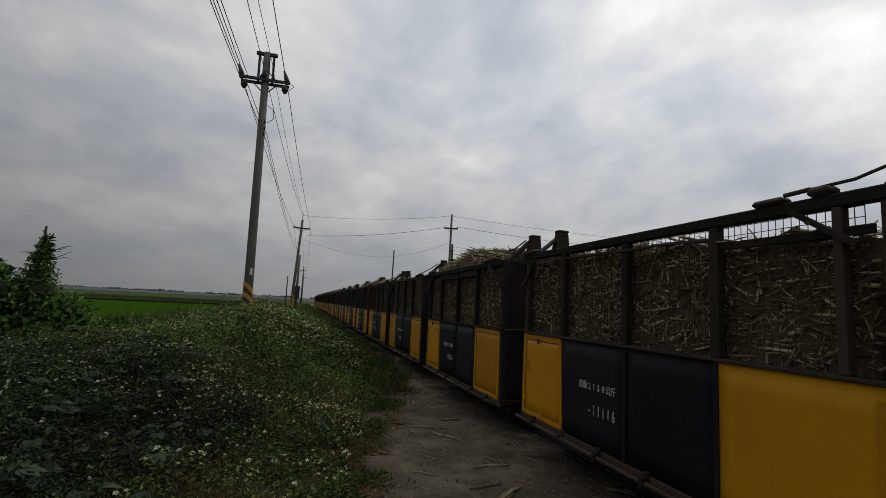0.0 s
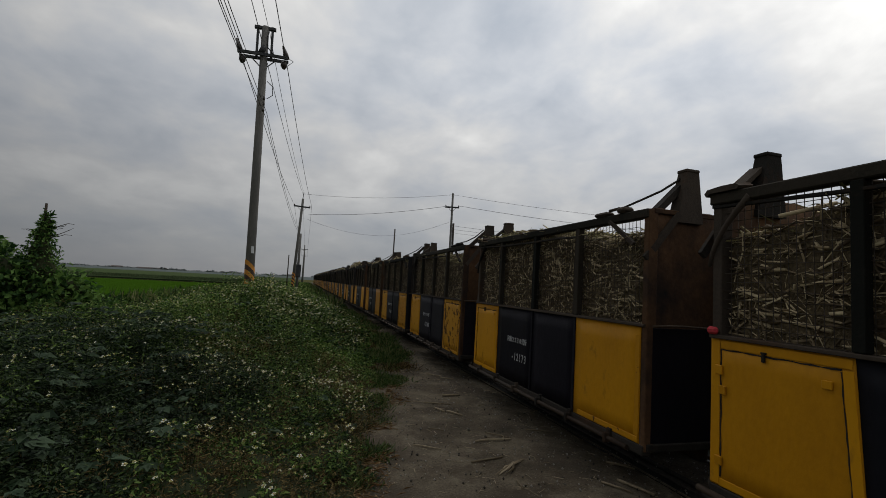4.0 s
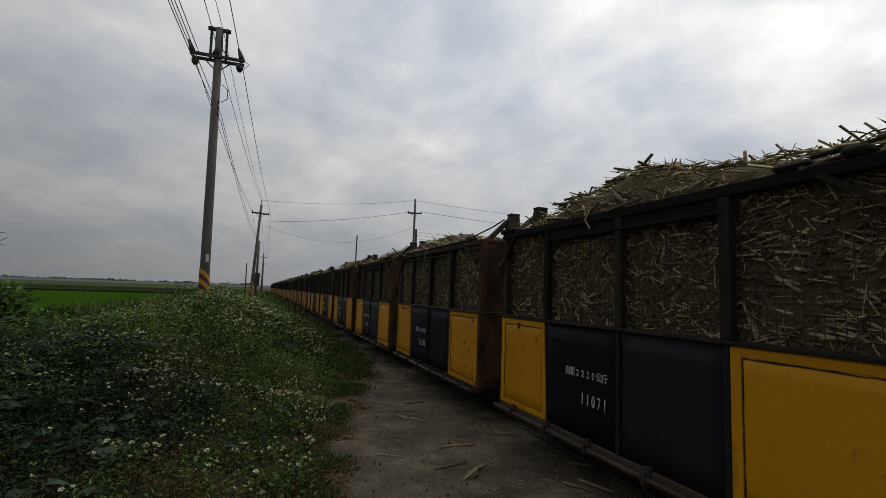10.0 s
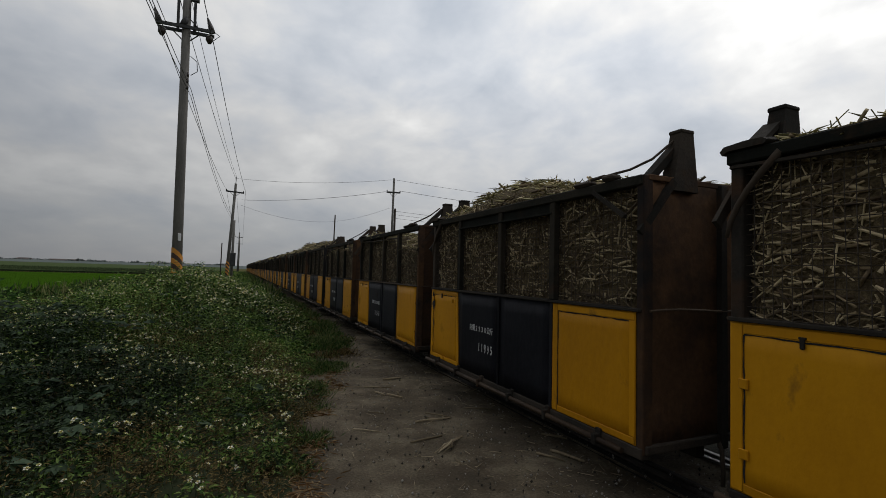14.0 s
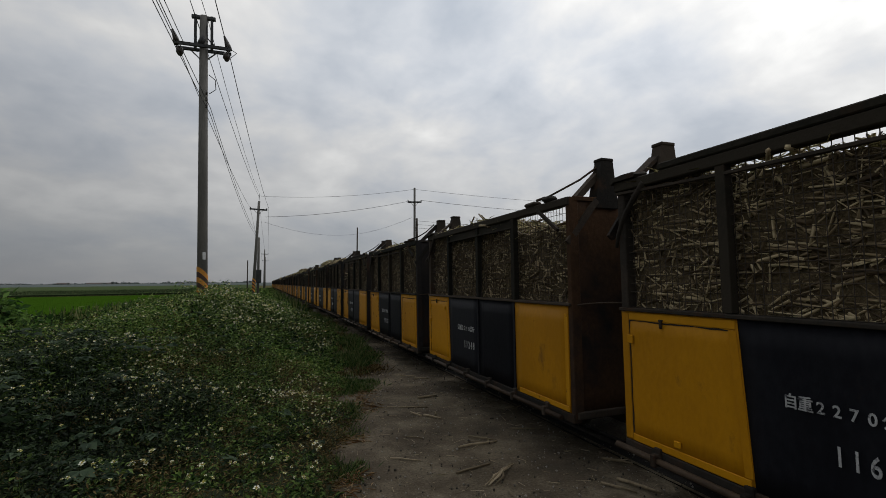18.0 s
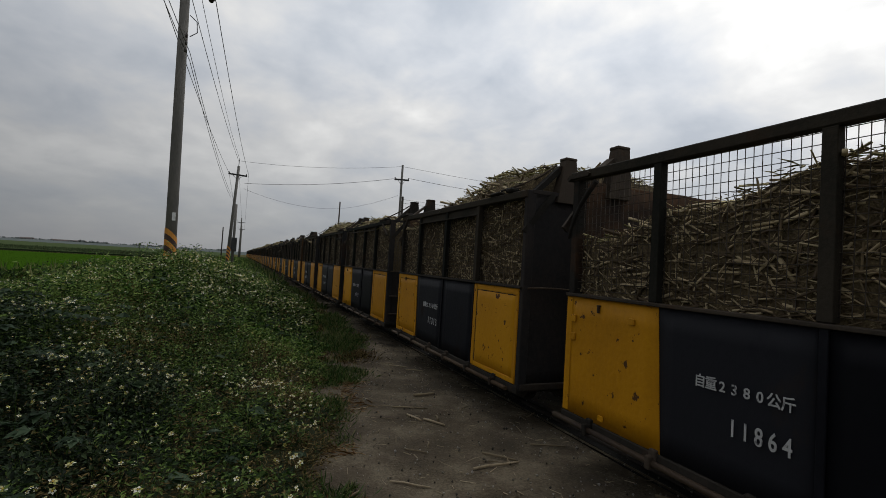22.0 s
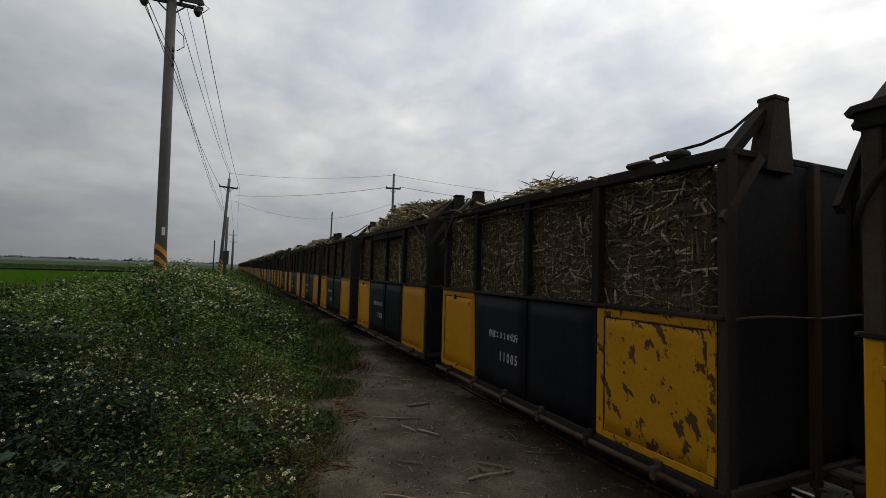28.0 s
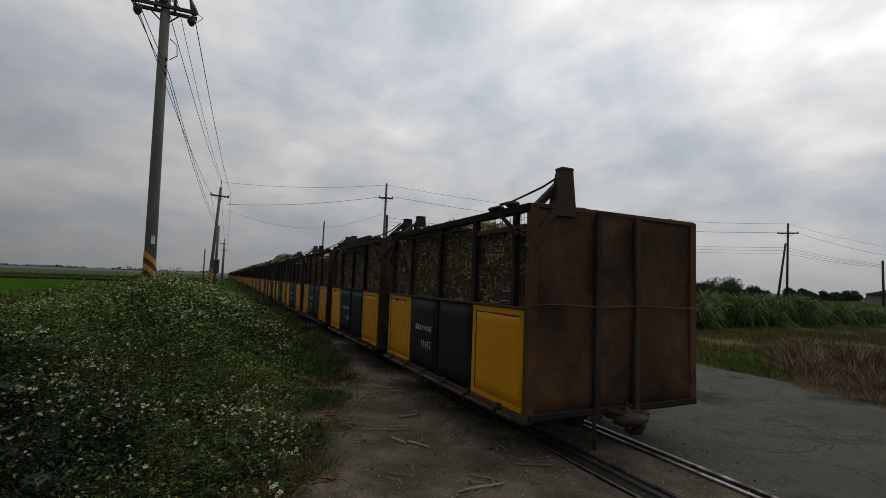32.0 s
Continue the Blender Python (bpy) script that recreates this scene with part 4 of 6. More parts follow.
def wagon(i):
    rr = random.Random(100 + i)
    v = i % 4
    tone = "peeling" if i in PEEL else "flaking" if i in FLAKE else "worn" if i in WORN or (rr.random() < 0.2 and i not in (0, 5, 8, 9, 17, 23)) else ""
    yellow = "yellow_" + tone if tone else "yellow"
    dark = "dark_plum" if i in PLUM else "dark"
    end_mat = "rust_plate" if i in BROWN else "black_plate"
    paint = {"": "clean", "worn": "chipped", "peeling": "badly peeling", "flaking": "finely flaking"}[tone]
    w = tagged(new("cane_wagon"), f"steel sugarcane wagon with {paint} yellow and dark panels, {'rusty' if i in BROWN else 'blackened'} ends", "wagon", "wagons of the train")
    part("floor", cached("floor", b_floor, "rust"), None, w)
    for x in (-0.42, 0.42):
        part("long_beam", cached("long_beam", b_beam, "rust"), None, w).location = (x, 0, 0)
    for y in (-1.75, -0.9, 0, 0.9, 1.75):
        part("cross_member", cached("cross_member", b_cross, "rust"), None, w).location = (0, y, 0)
    part("sill", cached("sill", b_sill, "rust"), None, w)
    sh = part("hinge_shaft", cached("hinge_shaft", b_tube, "rust_shaft"), None, w)
    for k in range(6):
        o = part("bracket", cached("bracket", b_bracket, "rust"), None, sh)
        o.location = (NEAR, -1.55 + k * 0.62 + rr.uniform(-.02, .02), 0.385)
    slant, off = (-0.008 if i in STRAIGHT else -0.055), {0: -0.08, 10: -0.05, 25: -0.03, 14: -0.05, 13: 0.06, 11: -0.01}.get(i, 0.02)
    for k, name in enumerate(("yellow_panel", "dark_panel", "dark_panel", "yellow_panel")):
        tint = "yellow_worn" if i in (0, 31, 32) and k == 3 else "yellow" if i in PEEL and k == 3 else yellow
        mat = tint if name == "yellow_panel" else dark
        p = part(name, cached(f"{name}_{k}_{v}_{slant}_{off}", b_panel(k, v, slant, off), mat), None, w, f"{paint if tint == yellow else 'chipped' if tint == 'yellow_worn' else 'clean'} yellow sheet panel" if k in (0, 3) else "faded plum-black painted sheet panel" if i in PLUM else "near-black painted sheet panel")
        if k == 3:
            if i < 37:
                for y, z, hh in ((1.80, 1.22, 0.030), (1.80, 1.04, 0.028), (1.80, 0.64, 0.028), (1.42, 0.505, 0.020), (1.16, 1.25, 0.022)):
                    if rr.random() < 0.75:
                        o = part("hinge_tab", cached("hinge_tab", lambda bm: box(bm, -0.016, -0.026, -0.03, 0.0, 0.026, 0.03, 0.004), tint), None, p)
                        o.location, o.scale = (NEAR - 0.004, y + rr.uniform(-.02, .02), z + rr.uniform(-.04, .04)), (1, 1, hh / 0.03)
                part("latch", cached("latch", lambda bm: (box(bm, NEAR - 0.022, 1.49, WAIST - 0.115, NEAR - 0.004, 1.51, WAIST - 0.055, 0.004), box(bm, NEAR - 0.018, 1.482, WAIST - 0.066, NEAR - 0.004, 1.518, WAIST - 0.054, 0.003)), "rust"), None, p)
        if k in (0, 3):
            plain = i in (PLAIN_DOOR if k else PLAIN_END)
            for s in () if plain else ("side", "top", "side_far")[:3 if k and (i % 2 or i in WORN) else 2]:
                part("seam", cached(f"seam_{k}_{s}_{v}_{slant}_{off}", b_seam(k, off, slant, s, v), "groove"), None, p, "black open seam")
            for s in ("side",) if plain and k else ("bottom", "side_far") if plain else ("side", "top", "bottom", "side_far"):
                part("edge_strip", cached(f"edge_strip_{k}_{s}_{slant}_{off}", b_strip(k, s, off, slant), "yellow_worn" if plain else tint), None, p, "chipped yellow edge strip" if plain else "")
        if k == 2 and i < 41:
            lw, ln = WEIGHT.get(i, WEIGHT[(i * 7) % 5 + 1]), FLEET.get(i, FLEET[(i * 3) % 4 + 2])
            for body, size, z, y, gap, slim in ((f"\u81ea\u91cd{lw}\u516c\u65a4", 0.080, 0.986, 0.375, 0.070, 0.95), (ln, 0.132, 0.776, 0.27 if ln[0] != "-" else 0.30, 0.071, 0.70)):
                for c, ch in enumerate(body):
                    o = part("numeral" if ch.isdigit() else "character", text_mesh(ch, size), None, p, "white stencilled character")
                    yy = y + {0: 0.04, 12: 0.10, 13: 0.12, 14: 0.05, 26: 0.08}.get(i, 0) + gap * ((len(body) - 1) / 2 - c)
                    o.matrix_local = Matrix.Translation((NEAR - 0.010, yy, z)) @ Matrix(((0, 0, -1, 0), (-slim, 0, 0, 0), (0, 1, 0, 0), (0, 0, 0, 1)))
    for at, k, (y, z, hh, ww) in [(17 if q < 5 else 19, q, m) for q, m in enumerate(((1.795, 1.10, 0.11, 0.030), (1.805, 0.66, 0.14, 0.022), (1.065, 1.10, 0.19, 0.022), (1.075, 0.98, 0.07, 0.040), (1.62, 0.515, 0.016, 0.13), (1.785, 1.19, 0.085, 0.050), (1.80, 1.29, 0.08, 0.030), (1.775, 0.93, 0.05, 0.018)))]:
        if i == at:
            def scorch(bm, y=y, z=z, hh=hh, ww=ww, g=random.Random(60 + k)):
                a, b, c = g.uniform(0, 6), g.uniform(0, 6), g.uniform(0, 6)
                ring = [(y + ww * math.cos(q) * (0.8 + 0.25 * math.sin(2 * q + a) + 0.12 * math.sin(5 * q + b)), z + hh * math.sin(q) * (0.9 + 0.12 * math.sin(3 * q + c) + 0.05 * math.sin(9 * q + a))) for q in [2 * math.pi * s / 44 for s in range(44)]]
                top_ring = [bm.verts.new((NEAR - 0.0135, yy, zz)) for yy, zz in ring]
                bm.faces.new(top_ring)
            part("scorch_mark", cached(f"scorch_{k}", scorch, "groove"), None, w, "black scorched patch on yellow paint")
    part("waist_rail", cached("waist_rail", b_waist, "rust"), None, w)
    lift = RAISED[i] if i in (9, 10) else 0
    part("top_rail", cached("top_rail", b_top, "top_paint"), None, w).location = (0, 0, lift)
    if v in (1, 3) and i not in (9, 17, 21, 29, 31, 13):
        part("fascia", cached("fascia", b_fascia, "top_paint"), None, w)
    elif not lift:
        part("under_rail", cached("under_rail", b_under_rail, "rust"), None, w)
    if i in RAISED and not lift:
        part("top_beam", cached(f"top_beam_{i}", lambda bm: box(bm, NEAR - 0.02, -LENGTH / 2 + 0.7, TOP + 0.002, NEAR + 0.06, LENGTH / 2 - 0.42, TOP + RAISED[i], 0.008), "top_paint"), None, w)
    part("knee_brace", cached("knee_brace", b_knee, "rust"), None, w)
    part("rail_hook", cached("rail_hook", b_wedge, "rust"), None, w)
    if i in SLIM:
        part("middle_rail", cached("middle_rail", b_mid, "rust"), None, w)
    e = panel_edges(0)
    for k, wide in ((1, 0.075), (2, 0.07), (3, 0.065)):
        o = part("post", cached(f"post_{wide}", b_post(wide), "top_paint"), None, w)
        o.location = (NEAR, e[k], WAIST + 0.018)
        o.scale = (1, 1, 1 + lift / (TOP - WAIST - 0.09))
    for k in (1, 2):
        o = part("lower_post", cached("lower_post", b_low_post, dark), None, w)
        o.location = (NEAR - 0.012, e[k], BOTTOM)
    if i in SLIM:
        o = part("post", cached("post_slim", b_post(0.05), "rust"), None, w)
        o.location = (NEAR, e[0] + 0.16, WAIST + 0.018)
    for sx in (-1, 1):
        for sy in (-1, 1):
            wide = 0.036 if sy > 0 else 0.032
            o = part("corner_post", cached(f"corner_post_{wide}", b_corner(wide), "rust" if sy > 0 else end_mat), None, w)
            o.location, o.rotation_euler = (sx * (HALF - 0.02), LENGTH / 2 - 0.035 if sy > 0 else -LENGTH / 2 - 0.064, 0.40), (0, 0, 0 if sx < 0 else math.pi)
    if ("screen", 0) not in CACHE:
        CACHE["screen", 0] = screen_mesh()
    part("screen", CACHE["screen", 0], None, w, "rusty woven wire screen", "stuff").scale = (1, 1, 1 + lift / TOP)
    far = part("far_wall", cached("far_wall", lambda bm: (sheet(bm, HALF - 0.01, -LENGTH / 2 + .03, LENGTH / 2 - .03, BOTTOM, WAIST), box(bm, HALF - 0.06, -LENGTH / 2, TOP - 0.075, HALF + 0.015, LENGTH / 2, TOP),
               box(bm, HALF - 0.05, -LENGTH / 2, WAIST - 0.012, HALF + 0.03, LENGTH / 2, WAIST + 0.018), [box(bm, HALF - 0.05, y - 0.035, WAIST, HALF + 0.012, y + 0.035, TOP - 0.07) for y in e[1:4]]), "rust"), None, w)
    fs = part("screen", CACHE["screen", 0], None, far, "", "stuff")
    fs.rotation_euler = (0, 0, math.pi)
    for sy in (-1, 1):
        open_end = i in (3, 12) and sy < 0
        plate = end_mat if sy < 0 else "rust_plate"
        ew = part("end_wall", cached("half_end_wall", lambda bm: box(bm, -HALF + 0.05, 0, 0.40, HALF - 0.05, 0.01, WAIST + 0.01), plate), None, w, "blackened half-height end plate") if open_end else part("end_wall", cached(f"end_wall_{i % 3}", b_end(i % 3), plate), None, w, "buckled rusty end plate" if i in BROWN or sy > 0 else "blackened steel end plate")
        ew.location, ew.rotation_euler = (0, LENGTH / 2 - 0.005 if sy > 0 else 0.02 - END, 0), (0, 0, 0 if sy < 0 else math.pi)
        if open_end:
            for x in (-HALF + 0.62, 0.0, HALF - 0.62, HALF - 0.10):
                part("end_post", cached(f"end_post_{x:.2f}", lambda bm, x=x: box(bm, x - 0.03, -0.03, WAIST, x + 0.03, 0.012, TOP + 0.012, 0.005), "rust"), None, ew)
            def grid(bm):
                for k in range(38):
                    x = -HALF + 0.09 + k * (2 * HALF - 0.18) / 37
                    box(bm, x - 0.003, 0.014, WAIST, x + 0.003, 0.019, TOP)
                for k in range(16):
                    z = WAIST + 0.03 + k * (TOP - WAIST - 0.06) / 15
                    box(bm, -HALF + 0.06, 0.019, z - 0.003, HALF - 0.06, 0.024, z + 0.003)
            part("screen", cached("end_screen", grid, "wire"), None, ew, "rusty wire screen", "stuff")
        for x in (-0.31, 0.21):
            o = part("rib", cached("half_rib" if open_end else "rib", (lambda bm: box(bm, -0.035, -0.058, 0.36, 0.035, -0.012, WAIST, 0.006)) if open_end else b_rib, "rust"), None, ew)
            o.location = (x if sy < 0 else -x, 0, 0)
        if sy < 0 and i in (30, 31, 32):
            part("lower_plate", cached("lower_plate", lambda bm: box(bm, -HALF + 0.06, -0.028, 0.468, HALF - 0.06, -0.021, WAIST - 0.014, 0.002), dark), None, ew, "dark painted lower half of the end")
        part("belt", cached("belt", b_belt, "rust_shaft"), None, ew).location = (0, 0, 0.035 if i == 0 else 0)
        part("top_angle", cached("top_angle", lambda bm: box(bm, -HALF + 0.05, -0.030, TOP - 0.035, HALF - 0.04, -0.012, TOP + 0.006, 0.004), plate), None, ew)
        part("end_sill", cached("end_sill", b_end_sill, "rust"), None, ew)
        if open_end and i == 12:
            for z in (0.60, 0.93):
                part("end_bar", cached(f"end_bar_{z}", lambda bm, z=z: box(bm, -HALF + 0.05, -0.055, z, HALF - 0.05, -0.018, z + 0.025, 0.004), "rust"), None, ew)
        # hook post over the near corner with its braces
        tw = part("hook_post", cached("hook_post", b_tower, "rust"), None, w, "tapered rusty hook post")
        tw.location, tw.rotation_euler = (NEAR + (0.47 if sy > 0 else TOWER.get(i, 0.48)), sy * (END - (0.09 if sy > 0 else 0.045)), TOP - (0.12 if sy > 0 else 0.09)), (0, 0, 0 if sy < 0 else 0)
        part("brace", cached(f"brace_{sy}", lambda bm, sy=sy: beam(bm, (NEAR + 0.10, sy * (END - 0.07), TOP - 0.03), (NEAR + 0.42, sy * (END - 0.07), TOP + (0.28 if sy < 0 else 0.24)), 0.055 if sy < 0 else 0.03, 0.08 if sy < 0 else 0.11, (0, 1, 0)), "rust"), None, tw).matrix_parent_inverse = tw.matrix_basis.inverted()
        part("stay", cached(f"stay_{sy}", lambda bm, sy=sy: beam(bm, (NEAR - 0.015, sy * (END - 0.012), TOP - 0.42), (NEAR + 0.30, sy * (END + 0.004), TOP - 0.02), 0.06, 0.03, (0, 1, 0)), "rust"), None, tw).matrix_parent_inverse = tw.matrix_basis.inverted()
        c = part("coupler", cached("coupler", b_coupler, "rust_shaft"), None, w, "rugged rusty coupler")
        part("pin", cached("coupler_pin", lambda bm: (tube(bm, [(-0.16, -0.27, 0.30), (-0.16, -0.27, 0.52)], 0.020, 8), tube(bm, [(-0.16, -0.27, 0.51), (-0.13, -0.24, 0.55), (-0.10, -0.27, 0.51)], 0.009, 6)), "rust"), None, c)
        c.location, c.rotation_euler = (0, sy * (END - 0.02), 0), (0, 0, 0 if sy < 0 else math.pi)
        o = part("hose", cached("hose", lambda bm: tube(bm, [(-0.34, -0.01, 0.44), (-0.37, -0.07, 0.36), (-0.37, -0.08, 0.2), (-0.36, -0.07, 0.10)], 0.017, 6), "rust"), None, c)
        ax = part("axle", cached("axle", lambda bm: tube(bm, [(-0.52, 0, 0), (0.52, 0, 0)], 0.04, 10), "rust"), None, w)
        ax.location = (0, sy * 0.95, WHEEL)
        if i == 0:
            ROLLING.append((ax, sy * 0.95))
        for sx in (-1, 1):
            o = part("wheel", cached("wheel", wheel, "rust"), None, ax)
            o.location, o.rotation_euler = (sx * (GAUGE / 2 + 0.01), 0, 0), (0, 0, math.pi if sx > 0 else 0)
    if i == 29:
        part("red_rag", cached("red_rag", lambda bm: box(bm, NEAR - 0.045, LENGTH / 2 - 0.07, WAIST + 0.015, NEAR - 0.005, LENGTH / 2 + 0.01, WAIST + 0.065, 0.015), "red"), None, w, "scrap of red cloth")
    # latch gear on the top rail beside the N end: two plates and the pull rod up to the hook post
    y0 = -LENGTH / 2
    sag = (0.0, 0.03, 0.012)[i % 3]
    part("latch_rod", cached(f"latch_rod_{sag}", lambda bm: tube(bm, [(NEAR + 0.01, y0 + 0.24, TOP + 0.055), (NEAR + 0.10, y0 + 0.13, TOP + 0.115 - sag), (NEAR + 0.22, y0 + 0.03, TOP + 0.19 - sag), (NEAR + 0.36, y0 - 0.04, TOP + 0.30)], 0.010, 6), "rust"), None, w)
    def block(bm):
        box(bm, NEAR - 0.04, y0 + 0.18, TOP + 0.001, NEAR + 0.08, y0 + 0.30, TOP + 0.055, 0.02)
    def tongue(bm):
        box(bm, NEAR - 0.035, y0 + 0.44, TOP + 0.001, NEAR + 0.07, y0 + 0.64, TOP + 0.042, 0.018)
        tube(bm, [(NEAR + 0.01, y0 + 0.30, TOP + 0.055), (NEAR + 0.01, y0 + 0.45, TOP + 0.05)], 0.014, 6)
    part("latch_block", cached("latch_block", block, "rust"), None, w)
    part("latch_tongue", cached("latch_tongue", tongue, "rust"), None, w)
    if i not in NO_ARM:
        part("latch_arm", cached("latch_arm", lambda bm: beam(bm, (NEAR - 0.02, y0 + 0.40, TOP - 0.06), (NEAR - 0.02, y0 + 0.06, TOP - 0.29), 0.03, 0.03), "rust"), None, w)
    return w


LOADS = {0: (-.12, .06, -.15), 1: (-.12, .03, .0), 2: (-.22, -.24, -.2), 3: (.0, .06, -.22), 4: (-.1, .125, .0), 5: (.1, .33, .25), 7: (.0, .2, .1), 8: (.0, .14, .1), 9: (-.38, -.16, .0),
         10: (-.5, -.2, -.05), 11: (-.25, .1, .25), 12: (-.28, .17, -.1), 13: (.12, .26, .12), 14: (.0, -.15, -.2), 15: (.05, .05, -.2), 17: (-.6, -.1, .0), 18: (.05, .15, .05),
         19: (.1, .25, .1), 20: (.05, .02, -.3), 21: (-.2, -.2, -.18), 22: (.0, .22, -.16), 23: (.12, .3, .15), 24: (.1, .2, .0), 25: (.05, .1, .15), 26: (.05, .18, .16),
         27: (.0, .05, -.2), 29: (-.3, .1, .2), 30: (.1, .05, -.15), 31: (-.05, -.05, -.25), 32: (.0, .0, -.05), 33: (.0, .12, -.05), 34: (-.06, -.1, -.16), 35: (.1, .26, .15)}


def cane_load(i):
    """The chopped cane in one wagon: a fill darkened for the shade between stalks, stalks at the screen and on top,
    leaf scraps.
    """
    rng = np.random.default_rng(500 + i)
    hs = tuple(q * 1.5 if q > 0.12 else q for q in (LOADS.get(i) or rng.uniform(-0.08, 0.18, 3)))
    yN, yF = -LENGTH / 2 + 0.07, LENGTH / 2 - 0.07
    def top(x, y):
        u = (y - yN) / (yF - yN)
        h = np.interp(u, (0, 0.28, 0.55, 0.8, 1), (hs[2] - 0.06, hs[2], hs[1], hs[0] * 0.6 + hs[1] * 0.4, hs[0] - 0.03))
        edge = np.clip(1 - (np.abs(x) / (HALF - 0.04)) ** 7, 0, 1)
        return TOP + np.where(h > -0.05, h * (0.18 + 0.82 * edge) - 0.04 * (1 - edge), h) + 0.03 * np.sin(7 * y + 3 * x + i) * np.sin(5 * x)
    nx, ny = 12, 30
    xs, ys = np.linspace(-HALF + 0.085, HALF - 0.085, nx), np.linspace(yN, yF, ny)
    X, Y = np.meshgrid(xs, ys, indexing="ij")
    Z = top(X, Y) - 0.03 + rng.normal(0, 0.012, X.shape)
    v = np.concatenate([np.stack([X, Y, Z], -1).reshape(-1, 3), np.stack([X, Y, np.full_like(X, 0.47)], -1).reshape(-1, 3)])
    f = []
    q = lambda a, b: a * ny + b
    o = nx * ny
    for a in range(nx - 1):
        for b in range(ny - 1):
            f.append((q(a, b), q(a + 1, b), q(a + 1, b + 1), q(a, b + 1)))
    for b in range(ny - 1):
        f.append((q(0, b), q(0, b + 1), o + q(0, b + 1), o + q(0, b)))
        f.append((q(nx - 1, b + 1), q(nx - 1, b), o + q(nx - 1, b), o + q(nx - 1, b + 1)))
    for a in range(nx - 1):
        f.append((q(a + 1, 0), q(a, 0), o + q(a, 0), o + q(a + 1, 0)))
        f.append((q(a, ny - 1), q(a + 1, ny - 1), o + q(a + 1, ny - 1), o + q(a, ny - 1)))
    load = tagged(new("cane_load"), "heaped chopped sugarcane with dry leaves in a wagon" if max(hs) > 0.12 else "chopped sugarcane filling a wagon below its rim" if max(hs) < 0 else
                  "chopped sugarcane filling a wagon to the rim", "sugarcane", "cane loads")
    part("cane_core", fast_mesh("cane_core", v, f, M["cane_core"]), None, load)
    near = i < 37
    # against the screen
    n = 4400 if near else 700
    y, z = rng.uniform(yN, yF, n), WAIST - 0.02 + rng.random(n) * (TOP + 0.2 - WAIST)
    keep = z < top(np.full(n, -HALF + 0.08), y)
    y, z = y[keep], z[keep]
    n = len(y)
    c = np.stack([-HALF + 0.058 + 0.05 * rng.random(n), y, z], 1)
    a = rng.normal(0, 0.34, n) + np.where(rng.random(n) < 0.38, rng.uniform(0.4, 2.7, n), 0)
    way = unit(np.stack([rng.normal(0, 0.12, n), np.cos(a), np.sin(a)], 1))
    ln, wd = 0.03 + 0.16 * rng.random(n) ** 1.8, 0.002 + 0.0075 * rng.random(n) ** 1.5
    wd = np.where(rng.random(n) < 0.10, rng.uniform(0.008, 0.013, n), wd)
    # thicker pieces among them, mostly lying
    q = 430 if near else 50
    ys_, zs_ = rng.uniform(yN, yF, q), WAIST - 0.02 + rng.random(q) * (TOP + 0.1 - WAIST)
    k = zs_ < top(np.full(q, -HALF + 0.08), ys_) - 0.02
    ys_, zs_ = ys_[k], zs_[k]; q = len(ys_)
    a = rng.normal(0, 0.30, q) + np.where(rng.random(q) < 0.25, rng.uniform(0.4, 2.7, q), 0)
    part("piece_layer", billets("piece_layer", rng, np.stack([-HALF + 0.074 + 0.03 * rng.random(q), ys_, zs_], 1), unit(np.stack([rng.normal(0, 0.10, q), np.cos(a), np.sin(a)], 1)),
         0.06 + 0.15 * rng.random(q), rng.uniform(0.007, 0.0135, q), M["cane"]), None, load, "thick brown cut cane behind the screen", "stuff")
    # on top
    m = 1500 if near else 300
    x2, y2 = rng.uniform(-HALF + 0.06, HALF - 0.06, m), rng.uniform(yN, yF, m)
    c2 = np.stack([x2, y2, top(x2, y2) + rng.random(m) * 0.05 - 0.02], 1)
    a2 = rng.uniform(0, 2 * math.pi, m)
    way2 = unit(np.stack([np.cos(a2), np.sin(a2), rng.normal(0.05, 0.33, m)], 1))
    ln2, wd2 = 0.05 + 0.26 * rng.random(m) ** 1.7, 0.003 + 0.010 * rng.random(m) ** 1.3
    part("stalk_layer", sticks("stalk_layer", rng, c, way, ln, wd, M["cane_pale" if i in (1, 2, 14, 18, 24, 29, 30, 33) else "cane"]), None, load, "straw-coloured cut stalks", "stuff")
    part("straw_layer", sticks("straw_layer", rng, c2, way2, ln2, wd2 * 0.8, M["cane_green"]), None, load, "loose dry straw on top", "stuff")
    # thick cut pieces lying on top, some standing out of the heap or hanging over the rim
    q = 190 if near else 30
    xb, yb = rng.uniform(-HALF + 0.03, HALF - 0.06, q), rng.uniform(yN + 0.05, yF - 0.05, q)
    ab = rng.uniform(0, 2 * math.pi, q)
    wb = unit(np.stack([np.cos(ab), np.sin(ab), rng.normal(0.05, 0.16, q) + np.where(rng.random(q) < 0.07, 0.7, 0)], 1))
    part("billet_layer", billets("billet_layer", rng, np.stack([xb, yb, top(xb, yb) + 0.012], 1), wb, rng.uniform(0.12, 0.34, q), rng.uniform(0.010, 0.017, q), M["cane"]), None, load, "thick pale cut cane pieces", "stuff")
